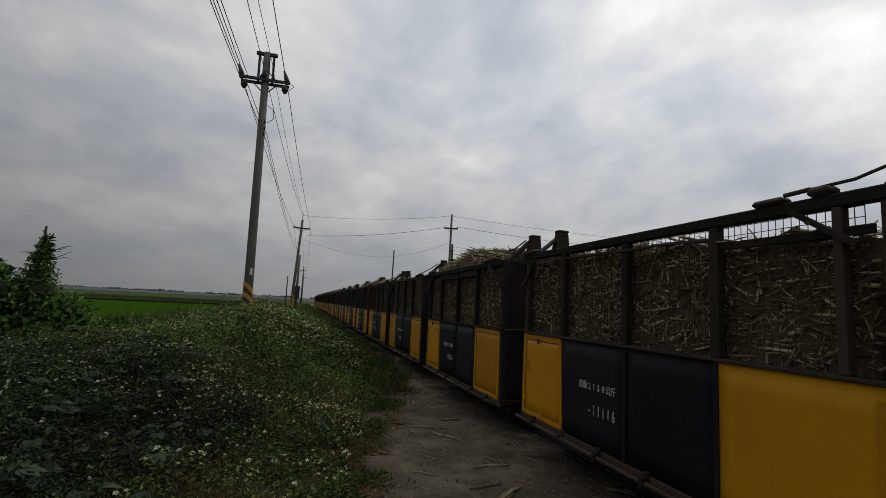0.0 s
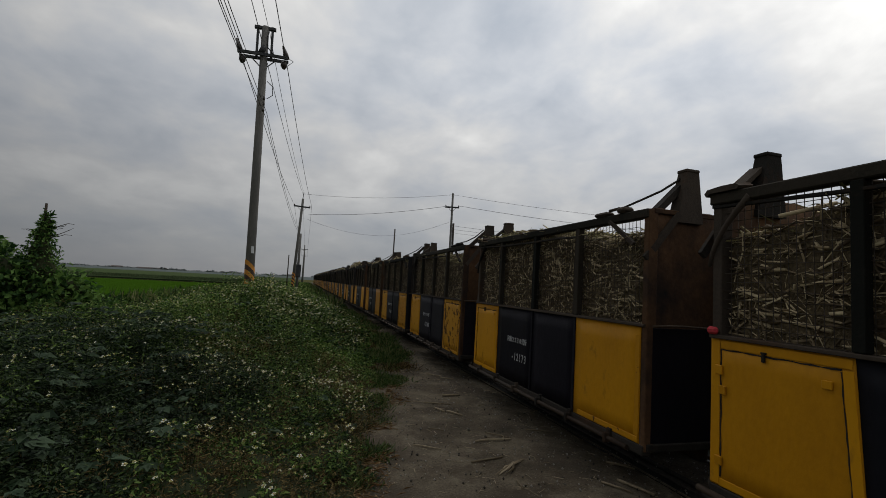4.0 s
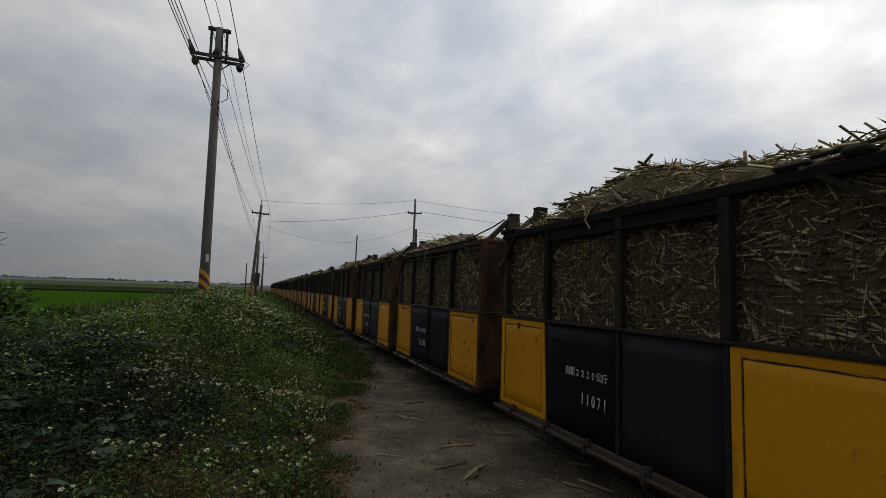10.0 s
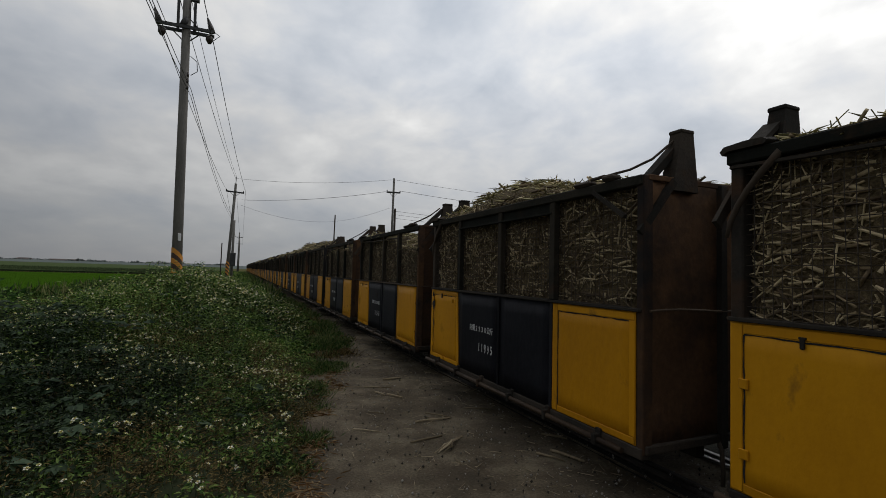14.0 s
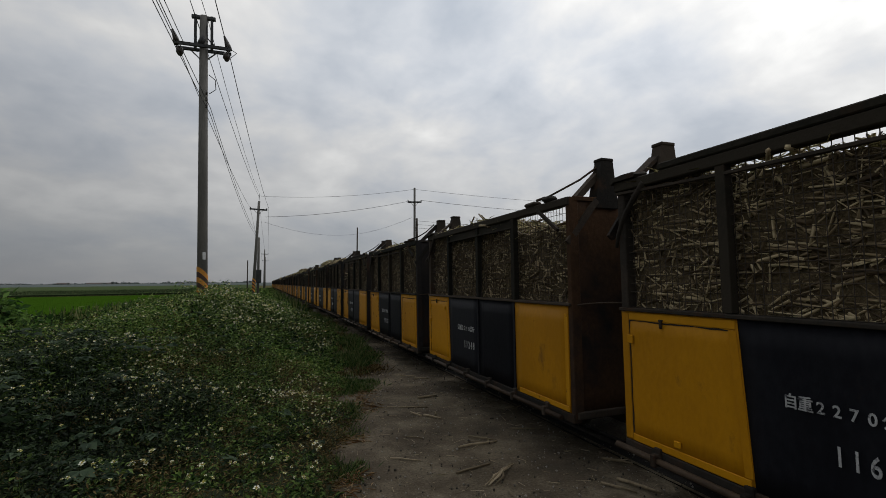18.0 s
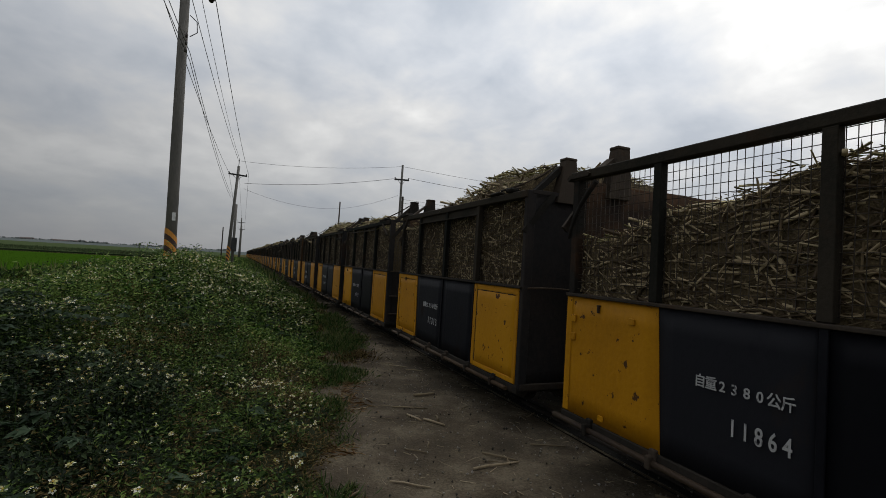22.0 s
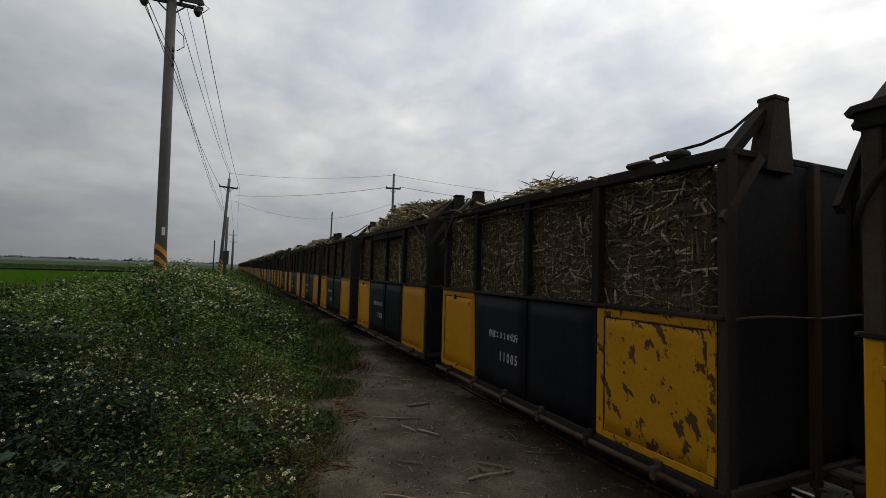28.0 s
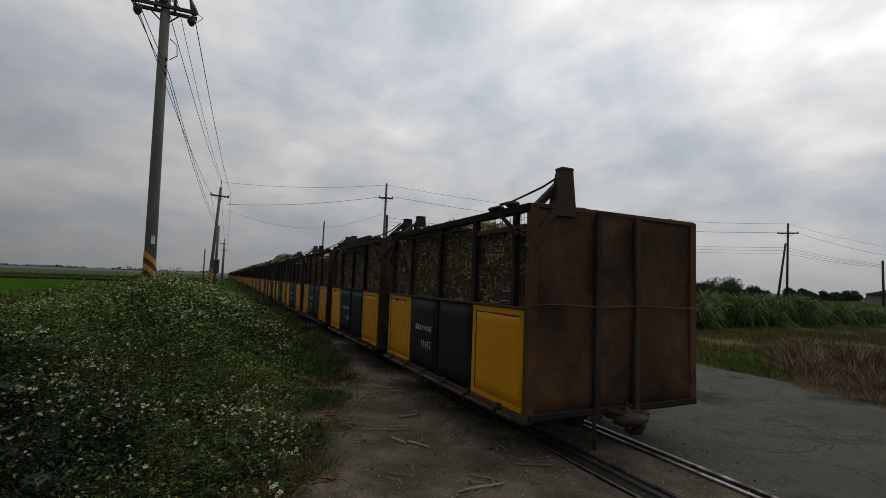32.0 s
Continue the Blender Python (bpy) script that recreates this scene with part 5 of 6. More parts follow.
    loose = {5: (([(-1.16, -0.86, WAIST + 0.50), (-1.17, -0.95, WAIST + 0.02)], 0.007), ([(-1.15, -0.80, WAIST + 0.42), (-1.175, -1.04, WAIST + 0.03)], 0.006), ([(-1.16, -0.10, WAIST + 0.6), (-1.155, -0.16, WAIST + 0.3)], 0.005)),
             24: (([(-1.16, 0.6, TOP + 0.02), (-1.17, 0.58, TOP - 0.22)], 0.005), ([(-1.12, 0.2, TOP + 0.05), (-1.18, 0.16, TOP - 0.12), (-1.17, 0.1, TOP - 0.2)], 0.005)),
             23: (([(-1.1, 0.35, TOP + 0.06), (-1.17, 0.34, TOP - 0.05), (-1.18, 0.26, TOP - 0.14)], 0.006), ([(-1.1, -0.25, TOP + 0.05), (-1.15, 0.1, TOP - 0.01)], 0.012))}
    for pts, rad in loose.get(i, ()):
        bm = bmesh.new(); tube(bm, pts, rad, 5)
        part("loose_stalk", bm, M["straw"], load, "pale loose stalk")
    if i == 33:
        for pts, rad in (([(-1.0, -0.35, TOP + 0.02), (-0.98, -0.45, TOP + 0.13), (-0.99, -0.40, TOP + 0.24)], 0.006), ([(-0.98, -0.45, TOP + 0.12), (-0.97, -0.58, TOP + 0.2)], 0.005),
                         ([(-1.10, 0.35, TOP + 0.04), (-1.16, 0.34, TOP - 0.06), (-1.155, 0.33, TOP - 0.40)], 0.009)):
            bm = bmesh.new(); tube(bm, pts, rad, 5)
            part("loose_stalk", bm, M["straw"], load, "pale loose stalk")
    k = 1900 if near else 200
    x3, y3 = rng.uniform(-HALF + 0.05, HALF - 0.05, k), rng.uniform(yN, yF, k)
    b3 = np.stack([x3, y3, top(x3, y3) + 0.01], 1)
    a3 = rng.uniform(0, 2 * math.pi, k)
    w3 = unit(np.stack([np.cos(a3), np.sin(a3), rng.normal(0.12, 0.28, k)], 1))
    part("leaf_layer", leaves("leaf_layer", rng, b3, w3, unit(rng.normal(0, 0.5, (k, 3)) + (0, 0, 1)), rng.uniform(0.05, 0.17, k), rng.uniform(0.004, 0.010, k), M["cane_green"]), None, load, "dry green-brown leaf scraps", "stuff")
    return load


TRAIN = []


def train():
    for i in range(WAGONS):
        TRAIN.append((i, wagon(i), cane_load(i)))


# ---------------------------------------------------------------- poles and wires
def pole(x, y, h, r0, r1, lean, mat="concrete", arms=(), label="", striped=False, gear=False, plate=False):
    p = tagged(new("utility_pole"), label, "utility pole", "utility poles")
    p.matrix_world = Matrix.Translation((x, y, 0)) @ Euler((radians(lean[1]), radians(lean[0]), 0)).to_matrix().to_4x4()
    bm = bmesh.new()
    tube(bm, [(0, 0, -0.3), (0, 0, h * 0.5), (0, 0, h)], [r0, (r0 + r1) / 2, r1], 14)
    part("shaft", bm, M[mat], p)
    for z, half, turn in arms:
        bm = bmesh.new()
        c, s = math.cos(radians(turn)), math.sin(radians(turn))
        for d in (-r1 - 0.05, r1 + 0.05):
            beam(bm, (-half * c - d * s, -half * s + d * c, z), (half * c - d * s, half * s + d * c, z), 0.07, 0.09)
        a = part("crossarm", bm, M["iron"], p)
        for q in (-1, 1):
            bm = bmesh.new()
            beam(bm, (q * half * 0.55 * c, q * half * 0.55 * s, z - 0.04), (0, 0, z - 0.45), 0.03, 0.03)
            part("arm_stay", bm, M["iron"], a)
        for q in (-0.93, 0.0, 0.93):
            bm = bmesh.new()
            if gear and q:
                # cut-out pointing up, round insulator below
                tube(bm, [(q * half * c, q * half * s, z + 0.04), (q * half * c - 0.05, q * half * s, z + 0.22), (q * half * c - 0.14, q * half * s, z + 0.48)], [0.10, 0.085, 0.03], 10)
                part("cut_out", bm, M["ceramic"], a)
                bm = bmesh.new()
                tube(bm, [(q * half * 0.9 * c, q * half * 0.9 * s, z - 0.05), (q * half * 0.9 * c, q * half * 0.9 * s, z - 0.12), (q * half * 0.9 * c, q * half * 0.9 * s, z - 0.22), (q * half * 0.9 * c, q * half * 0.9 * s, z - 0.32)],
                     [0.05, 0.11, 0.11, 0.05], 12)
                part("insulator", bm, M["ceramic"], a)
                if q > 0:
                    bm = bmesh.new()
                    tube(bm, [(q * half * c, q * half * s, z + 0.1), (q * half * c + 0.22, 0, z - 0.02), (q * half * c + 0.05, 0, z - 0.2)], 0.012, 5)
                    part("lead", bm, M["cable"], a)
            else:
                tube(bm, [(q * half * c, q * half * s, z + 0.03), (q * half * c, q * half * s, z + 0.10), (q * half * c, q * half * s, z + 0.2)], [0.02, 0.055, 0.03], 8)
                part("insulator", bm, M["ceramic"], a)
    if gear:
        bm = bmesh.new()
        for q in (-0.23, 0.23):
            beam(bm, (q, 0, h - 1.15), (q, 0, h + 0.02), 0.075, 0.075, (0, 1, 0))
        box(bm, -0.34, -0.06, h - 0.10, 0.34, 0.06, h, 0.01)
        part("top_frame", bm, M["iron"], p)
        bm = bmesh.new()
        tube(bm, [(0.34, -0.05, h - 0.95), (0.12, -0.1, h - 0.75), (0.1, -0.1, h - 0.4), (0.1, 0, h - 0.15)], 0.018, 5)
        tube(bm, [(-0.1, -0.1, h - 1.0), (-0.02, -0.12, h - 0.8), (0.0, -0.1, h - 0.7)], [0.1, 0.09, 0.05], 8)
        part("jumper", bm, M["cable"], p)
        for k in range(3):
            bm = bmesh.new()
            tube(bm, [(0.12, -0.14, h - 2.5 - 0.2 * k), (0.12, -0.3, h - 2.5 - 0.2 * k), (0.12, -0.3, h - 2.62 - 0.2 * k)], 0.03, 6)
            part("spool", bm, M["ceramic"], p)
        bm = bmesh.new()
        tube(bm, [(0.16, -0.1, h - 1.9), (0.34, -0.1, h - 2.05), (0.36, -0.1, h - 2.35), (0.18, -0.1, h - 2.5)], 0.013, 5)
        part("loop_cable", bm, M["cable"], p)
    if striped:
        z0, z1, n = 0.75, 2.0, 20
        for k in range(8):
            bm = bmesh.new()
            za, zb = z0 + (z1 - z0) * k / 8, z0 + (z1 - z0) * (k + 1) / 8
            lo, hi = [], []
            for a in range(n):
                an = 2 * math.pi * a / n
                rise = 0.16 * math.cos(an + 2.6)
                lo.append(bm.verts.new(((r0 + 0.004) * math.cos(an), (r0 + 0.004) * math.sin(an), za + rise)))
                hi.append(bm.verts.new(((r0 + 0.004) * math.cos(an), (r0 + 0.004) * math.sin(an), zb + rise)))
            for a in range(n):
                bm.faces.new((lo[a], lo[(a + 1) % n], hi[(a + 1) % n], hi[a]))
            part("warning_band", bm, M["stripe_y" if k % 2 else "stripe_k"], p)
    if plate:
        bm = bmesh.new()
        box(bm, 0.02, -r0 - 0.012, 2.36, 0.10, -r0 + 0.03, 2.58, 0.004)
        part("number_plate", bm, M["plate"], p, "small blank white plate")
    return p


def wire(a, b, sag, r=0.011, label="thin dark overhead power line", end=None):
    bm = bmesh.new()
    a, b = Vector(a), Vector(b)
    n = 14
    tube(bm, [a.lerp(b, k / n) - Vector((0, 0, 4 * sag * (k / n) * (1 - k / n))) for k in range(n + 1)], r, 5, caps=False)
    ob = new("power_line", mesh_of("power_line", bm, M["cable"]))
    tagged(ob, label, "power line", "overhead power lines")


def poles():
    line = [(-2.75, -16.5), (-1.46, 16.4), (-0.75, 48.0), (0.1, 112.0), (0.35, 145.0)]
    lean = [(0, 0), (-0.9, 0), (2.6, 0), (0.5, 0), (0, 0)]
    tops = []
    for k, ((x, y), ln) in enumerate(zip(line, lean)):
        h = 10.0 if k < 3 else 9.2
        pole(x, y, h if k != 2 else 9.45, 0.155, 0.115, ln, arms=[(h - 1.03 if k != 2 else 8.65, 0.78, 0)], striped=k < 3, gear=k < 2, plate=k == 1,
             label="tall concrete utility pole with crossarm, striped base" if k < 3 else "distant concrete utility pole with crossarm")
        s = math.tan(radians(ln[0]))
        zt = h if k != 2 else 9.45
        pins = [(x + s * zt - 0.72, y, zt - 1.0), (x + s * zt, y, zt - 0.05), (x + s * zt + 0.72, y, zt - 1.0), (x + s * zt + 0.12, y - 0.3, zt - 2.55), (x + s * zt + 0.12, y - 0.3, zt - 2.95), (x + s * zt + 0.15, y, zt + 0.02)]
        if k == 1:
            pins = [(-2.33, y, 9.0), (-1.78, y, 9.75), (-0.80, y, 8.6), (-1.36, y - 0.1, 7.05), (-1.36, y - 0.1, 6.85), (-1.47, y, 9.8)]
        if k == 2:
            pins = [(-1.10, y, 8.78), (-0.36, y, 9.93), (0.54, y, 8.8), (-0.55, y, 6.45), (-0.57, y, 6.2), (-0.27, y, 10.05)]
        tops.append(pins)
    for a, b in zip(tops, tops[1:]):
        far = b[0][1] > 100
        for k in range(6 if not far else 3):
            wire(a[k], b[k], 0.35 if k < 3 else 0.5, 0.012 if k < 3 else 0.009)
    for dx, dz in ((0.10, 0.12), (0.2, -0.1)):
        wire(Vector(tops[0][0]) + Vector((dx, 0, dz)), Vector(tops[1][0]) + Vector((dx, 0, dz + 0.1)), 0.35, 0.010)
    pin = tagged(new("pole_pin"), "slim steel pin on a leaning pole that carries the top lines", "pole pin")
    bm = bmesh.new(); tube(bm, [(-0.34, 48.0, 9.3), (-0.30, 48.0, 10.08)], 0.03, 6)
    part("rod", bm, M["iron"], pin)
    # the pole that carries a cabinet, and a thin post beside
    c = pole(-0.35, 50.5, 6.2, 0.14, 0.11, (0.3, 0), label="concrete pole with a grey equipment cabinet")
    bm = bmesh.new(); box(bm, -0.3, -0.32, 1.7, 0.3, 0.1, 3.0, 0.03)
    part("cabinet", bm, M["iron"], c, "grey steel cabinet")
    pole(-1.3, 50.0, 3.9, 0.06, 0.05, (0, 0), mat="wood", label="thin dark wooden post by the track")
    # branch line over the track
    pole(12.6, 40.1, 9.98, 0.12, 0.09, (0.4, 0), arms=[(8.7, 0.62, -15)], label="utility pole with crossarm beyond the track")
    pole(12.95, 40.4, 7.3, 0.11, 0.09, (0, 0), mat="wood", label="short stub pole strapped beside a taller one")
    pole(9.88, 53.1, 7.8, 0.085, 0.07, (0.6, 0), mat="wood", label="bare dark wooden post beyond the train")
    p2, pr = tops[2], (12.65, 40.1)
    wire(p2[1], (pr[0], pr[1], 9.85), 0.35, 0.012)
    wire((0.25, 48.0, 7.95), (12.05, 40.3, 8.75), 0.30, 0.016)
    wire((0.2, 48.0, 7.45), (9.9, 53.1, 7.05), 0.55, 0.010)
    wire((9.9, 53.1, 7.05), (12.4, 40.1, 7.3), 0.2, 0.010)
    right = (53.05, 30.5)
    wire((pr[0], pr[1], 9.85), (right[0], right[1], 9.0), 0.9, 0.012)
    wire((13.2, 39.9, 8.85), (53.1, 30.0, 8.1), 1.0, 0.016)
    for k in range(3):
        wire((12.95, 40.3, 7.05 - 0.32 * k), (52.9, 30.5, 6.5 - 0.3 * k), 0.7, 0.011)
    q = pole(right[0], right[1], 9.1, 0.12, 0.09, (3.0, 0), mat="wood", arms=[(8.05, 0.9, -62)], label="leaning wooden pole with a propping pole, beyond the cane")
    bm = bmesh.new(); tube(bm, [(-1.25, 0.3, 0), (-0.20, 0.1, 6.95)], [0.12, 0.09], 10)
    part("prop", bm, M["wood"], q)
    end = (56.45, 24.0)
    pole(end[0], end[1], 5.15, 0.11, 0.09, (0.5, 0), mat="wood", label="short wooden pole by a roadside house")
    wire((53.5, 30.5, 9.0), (83.0, 21.5, 6.4), 0.9, 0.011)
    wire((53.9, 30.0, 8.1), (77.0, 23.0, 5.6), 0.8, 0.014)
    for k in range(3):
        wire((52.9, 30.5, 6.5 - 0.3 * k), (end[0], end[1], 4.75 - 0.13 * k), 0.15, 0.011)


# ---------------------------------------------------------------- growth
def weeds():
    rng = np.random.default_rng(11)
    # filler sheet below the leaves, its dark colour stands for shade inside the bank
    nx, ny = 90, 190
    xs = np.linspace(-10, 2.8, nx)
    ys = np.concatenate([np.linspace(-8, 24, 130), np.linspace(24.6, 120, 60)])
    X, Y = np.meshgrid(xs, ys, indexing="ij")
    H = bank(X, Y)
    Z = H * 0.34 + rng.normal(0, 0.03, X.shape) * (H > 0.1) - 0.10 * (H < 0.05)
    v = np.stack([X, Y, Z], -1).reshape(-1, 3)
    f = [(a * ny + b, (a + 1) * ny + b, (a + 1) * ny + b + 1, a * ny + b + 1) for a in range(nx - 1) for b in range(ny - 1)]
    stuff("undergrowth", fast_mesh("undergrowth", v, f, M["under"]), "dark sheet below flowering weeds, coloured as the shade inside them", "undergrowth")

    def plants(n, y0, y1, power):
        y = y0 + (y1 - y0) * rng.random(n) ** power
        x = rng.uniform(-8.8, 2.9, n)
        h = bank(x, y)
        keep = (h > 0.04) & ((x - 0.25) ** 2 + (y - 0.8) ** 2 > 1.2)
        return x[keep], y[keep], h[keep]
    sets = {"dark": [], "bright": [], "dry": [], "weed_shaded": []}
    stem_c, stem_w, stem_l, stem_r = [], [], [], []
    for count, y0, y1, power, per, size in ((9500, 1.0, 9.5, 0.8, 54, 0.049), (8500, 9.0, 27, 1.0, 38, 0.090), (4500, -7.5, 1.2, 1.0, 26, 0.075)):
        x, y, h = plants(count, y0, y1, power)
        n = len(x)
        own = h * rng.normal(1.0, 0.14 if 0 < y0 < 5 else 0.07, n) + rng.normal(0, 0.03, n)
        own = np.maximum(own, 0.07)
        # same patches as the bank's height: darker leaf colour puts shade into hollows
        p = patches(x, y, 0.4)
        u = rng.random(n)
        kind = np.where(u < np.clip(0.10 + 0.38 * (x > -1.4) * (y < 10) * (patches(x, y, 7.0) > -0.2) + 0.50 * (y < 6.2) * (x > -1.7) * (patches(x, y, 2.0) > -0.4) + 0.25 * (patches(x, y, 5.0) > 0.35), 0, 1), 2, np.where(p + rng.normal(0, 0.18, n) > 0.12 + 0.6 * np.clip((-0.4 - x) / 1.0, 0, 1) * (y < 8), 1, 0))
        kind = np.where((y < 5.0) & (x > -2.4) & (kind == 1) & (rng.random(n) < 0.75), 2, kind)
        # near left, most plants take the leaf colour darkened for shade
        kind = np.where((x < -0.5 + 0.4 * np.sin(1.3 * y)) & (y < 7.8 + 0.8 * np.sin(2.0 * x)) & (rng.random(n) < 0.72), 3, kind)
        lean = np.stack([rng.normal(0, 0.13, n), rng.normal(0, 0.13, n), np.ones(n)], 1)
        foot = np.stack([x, y, np.zeros(n)], 1)
        stem_c.append(foot + lean * own[:, None] * 0.62); stem_w.append(unit(lean)); stem_l.append(own * 0.75); stem_r.append(0.0018 * np.clip(np.abs(y) / 6, 1, 3))
        for key, code in (("dark", 0), ("bright", 1), ("dry", 2), ("weed_shaded", 3)):
            k = np.where(kind == code)[0]
            k = np.repeat(k, per * 3 // 4 if code == 2 else per)
            m = len(k)
            f = 0.25 + 0.80 * rng.random(m) ** 0.7
            an = rng.uniform(0, 2 * math.pi, m)
            out = np.stack([np.cos(an), np.sin(an), np.zeros(m)], 1)
            spread = (0.03 + 0.10 * rng.random(m)) * (1.25 - 0.6 * f)
            base = foot[k] + lean[k] * (own[k] * f)[:, None] + out * spread[:, None]
            way = unit(out + np.stack([np.zeros(m), np.zeros(m), rng.normal(0.15, 0.38, m)], 1) + rng.normal(0, 0.25, (m, 3)))
            ln = size * rng.uniform(0.55, 1.35, m) * (1.25 - 0.45 * f) * (0.85 if code == 2 else 1)
            sets[key].append((base, way, unit(rng.normal(0, 0.42, (m, 3)) + (0, 0, 1)), ln, ln * (0.24 if code == 2 else 0.46)))
    for key, mat, label in (("dark", "weed", "dense dark green leaves of roadside weeds"), ("bright", "weed_bright", "brighter yellow-green weeds in patches"), ("dry", "weed_dry", "brown withered stems among the weeds"), ("weed_shaded", "weed_shaded", "weed leaves low in the bank, shade in their dark green")):
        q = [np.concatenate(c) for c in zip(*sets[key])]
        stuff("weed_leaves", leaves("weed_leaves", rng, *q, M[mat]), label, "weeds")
    stuff("weed_stems", sticks("weed_stems", rng, np.concatenate(stem_c), np.concatenate(stem_w), np.concatenate(stem_l), np.concatenate(stem_r), M["weed"]), "thin upright green weed stems", "weeds")
    # far along the poles
    n = 45000
    y = 26 + 95 * rng.random(n) ** 1.3; x = rng.uniform(-7, 2.9, n); h = bank(x, y)
    k = h > 0.05; x, y, h = x[k], y[k], h[k]; n = len(x)
    a = rng.uniform(0, 2 * math.pi, n)
    way = unit(np.stack([np.cos(a), np.sin(a), rng.normal(0.2, 0.4, n)], 1))
    ln = 0.2 * rng.uniform(0.6, 1.3, n) * np.clip(y / 40, 1, 2)
    stuff("weed_leaves", leaves("weed_leaves", rng, np.stack([x, y, h * (1 - 0.3 * rng.random(n))], 1), way, unit(rng.normal(0, 0.7, (n, 3)) + (0, 0, 1)), ln, ln * 0.45, M["weed_bright"]), "far green weeds along the pole line", "weeds")
    # broad lobed leaves: five leaflets from one point
    x, y, h = plants(9500, 1.2, 11, 0.85)
    k = rng.random(len(x)) < np.clip((-x - 0.5) / 2.2, 0.04, 0.95) * (patches(x, y, 3.3) > -0.15) + 0.45 * (x < -2.7) * (y > 4.5) * (y < 9.8)
    x, y, h = x[k], y[k], h[k]; n = len(x)
    c = np.stack([x, y, h * rng.uniform(0.85, 1.12, n)], 1)
    head = rng.uniform(0, 2 * math.pi, n)
    nor = unit(rng.normal(0, 0.3, (n, 3)) + (0, -0.15, 1))
    r0 = rng.uniform(0.075, 0.17, n)
    B, W, Nn, Ln = [], [], [], []
    for q, s in ((-1.25, 0.65), (-0.65, 0.9), (0, 1.0), (0.65, 0.9), (1.25, 0.65)):
        B.append(c); W.append(unit(np.stack([np.cos(head + q), np.sin(head + q), np.full(n, -0.12)], 1))); Nn.append(nor); Ln.append(r0 * s)
    Ln = np.concatenate(Ln)
    stuff("broad_weeds", leaves("broad_weeds", rng, np.concatenate(B), np.concatenate(W), np.concatenate(Nn), Ln, Ln * 0.62, M["weed_pale"], 0.12), "pale broad lobed leaves among the weeds", "weeds")
    # flowers: five white petals and a yellow heart
    for n, y0, y1, power, petals in ((7200, 1.6, 8.0, 1.0, 5), (14500, 7.5, 33, 1.1, 4)):
        y = y0 + (y1 - y0) * rng.random(n) ** power; x = rng.uniform(-7, 2.7, n); h = bank(x, y)
        dens = np.clip(0.15 + 0.85 * (patches(x, y, 1.2) + rng.normal(0, 0.3, n) > 0.0), 0, 1) * np.where(y < 6, 0.75, 0.85) * np.where((x < -1.0) & (y < 7.2), 0.42, 1) * np.where((x < -2.7) & (y < 9.5), 0.3, 1) * np.where((y > 9) & (x > -1.6), 1.2, 1)
        k = (h > 0.09) & (rng.random(n) < dens) & ((x - 0.25) ** 2 + (y - 0.8) ** 2 > 1.3); x, y, h = x[k], y[k], h[k]; n = len(x)
        c = np.stack([x, y, h * rng.uniform(0.92, np.where(y < 7, 1.16, 1.06), n) + 0.03], 1)
        bunch = np.repeat(np.arange(n), rng.integers(1, 3, n))
        n = len(bunch)
        c, y = c[bunch] + rng.normal(0, 1, (n, 3)) * (0.026, 0.026, 0.012) * np.clip(y[bunch] / 7, 1, 2)[:, None], y[bunch]
        nor = unit(rng.normal(0, 0.45, (n, 3)) + (0, -0.45, 1))
        s = unit(np.cross(nor, rng.normal(size=(n, 3)))); t = np.cross(nor, s)
        r = rng.uniform(0.0065, 0.016, n) * np.clip(y / 8, 1, 1.9) * np.where((y < 5.2) & (c[:, 0] > -0.9) & (rng.random(n) < 0.5), 1.4, 1)
        base, way, nn, ll = [], [], [], []
        for p in range(petals):
            a = 2 * math.pi * p / petals
            d = s * math.cos(a) + t * math.sin(a)
            base.append(c + d * (r * 0.25)[:, None]); way.append(unit(d + nor * 0.15)); nn.append(nor); ll.append(r)
        wide = np.concatenate(ll) * (0.85 if petals > 4 else 1.05)
        stuff("weed_flowers", leaves("weed_flowers", rng, np.concatenate(base), np.concatenate(way), np.concatenate(nn), np.concatenate(ll), wide, M["petal"], 0.1), "small cream-white daisy-like weed flowers", "flowers")
        heart = [c + nor * 0.004 + (s * math.cos(q) + t * math.sin(q)) * (r * 0.38)[:, None] for q in (0, 1.57, 3.14, 4.71)]
        stuff("flower_hearts", fast_mesh("flower_hearts", np.stack(heart, 1).reshape(-1, 3), np.arange(4 * n).reshape(-1, 4), M["stamen"]), "yellow hearts of small white flowers", "flowers")
    # grass tufts on the apron along the path's edge, with bare spots
    for n, mat, near, label in ((2000, "grass", 1.0, "short green grass tufts at the path's edge"), (300, "weed_dry", 1.5, "withered brown grass tufts at the path's edge")):
        cy = 2.0 + 36 * rng.random(n) ** 1.7
        edge = np.interp(cy, EDGE_Y, EDGE_X)
        cx = edge + 0.04 - (apron(cy) + 0.40) * rng.random(n) ** 0.8 + rng.normal(0, 0.06, n) + 0.10 * np.sin(3.1 * cy) * np.sin(1.3 * cy + 1)
        k = ~((cy > 6.9) & (cy < 7.5) & (cx > edge - 0.35)) & (patches(2.6 * cx, 2.2 * cy, 2.0 * near) + rng.normal(0, 0.35, n) > -0.15) & (rng.random(n) < np.interp(cy, (2, 5, 7, 8.2, 13, 15, 20), (0.14 * near, 0.16 * near, 0.40, 0.9, 0.9, 0.4, 0.15)))
        cx, cy, n = cx[k], cy[k], int(k.sum())
        per = 60
        spread = np.repeat(rng.uniform(0.03, 0.11, n) * np.clip(cy / 7, 0.7, 1.8), per)
        k = np.repeat(np.arange(n), per)
        tall = np.repeat(rng.uniform(0.5, 1.7, n), per)
        n = len(k)
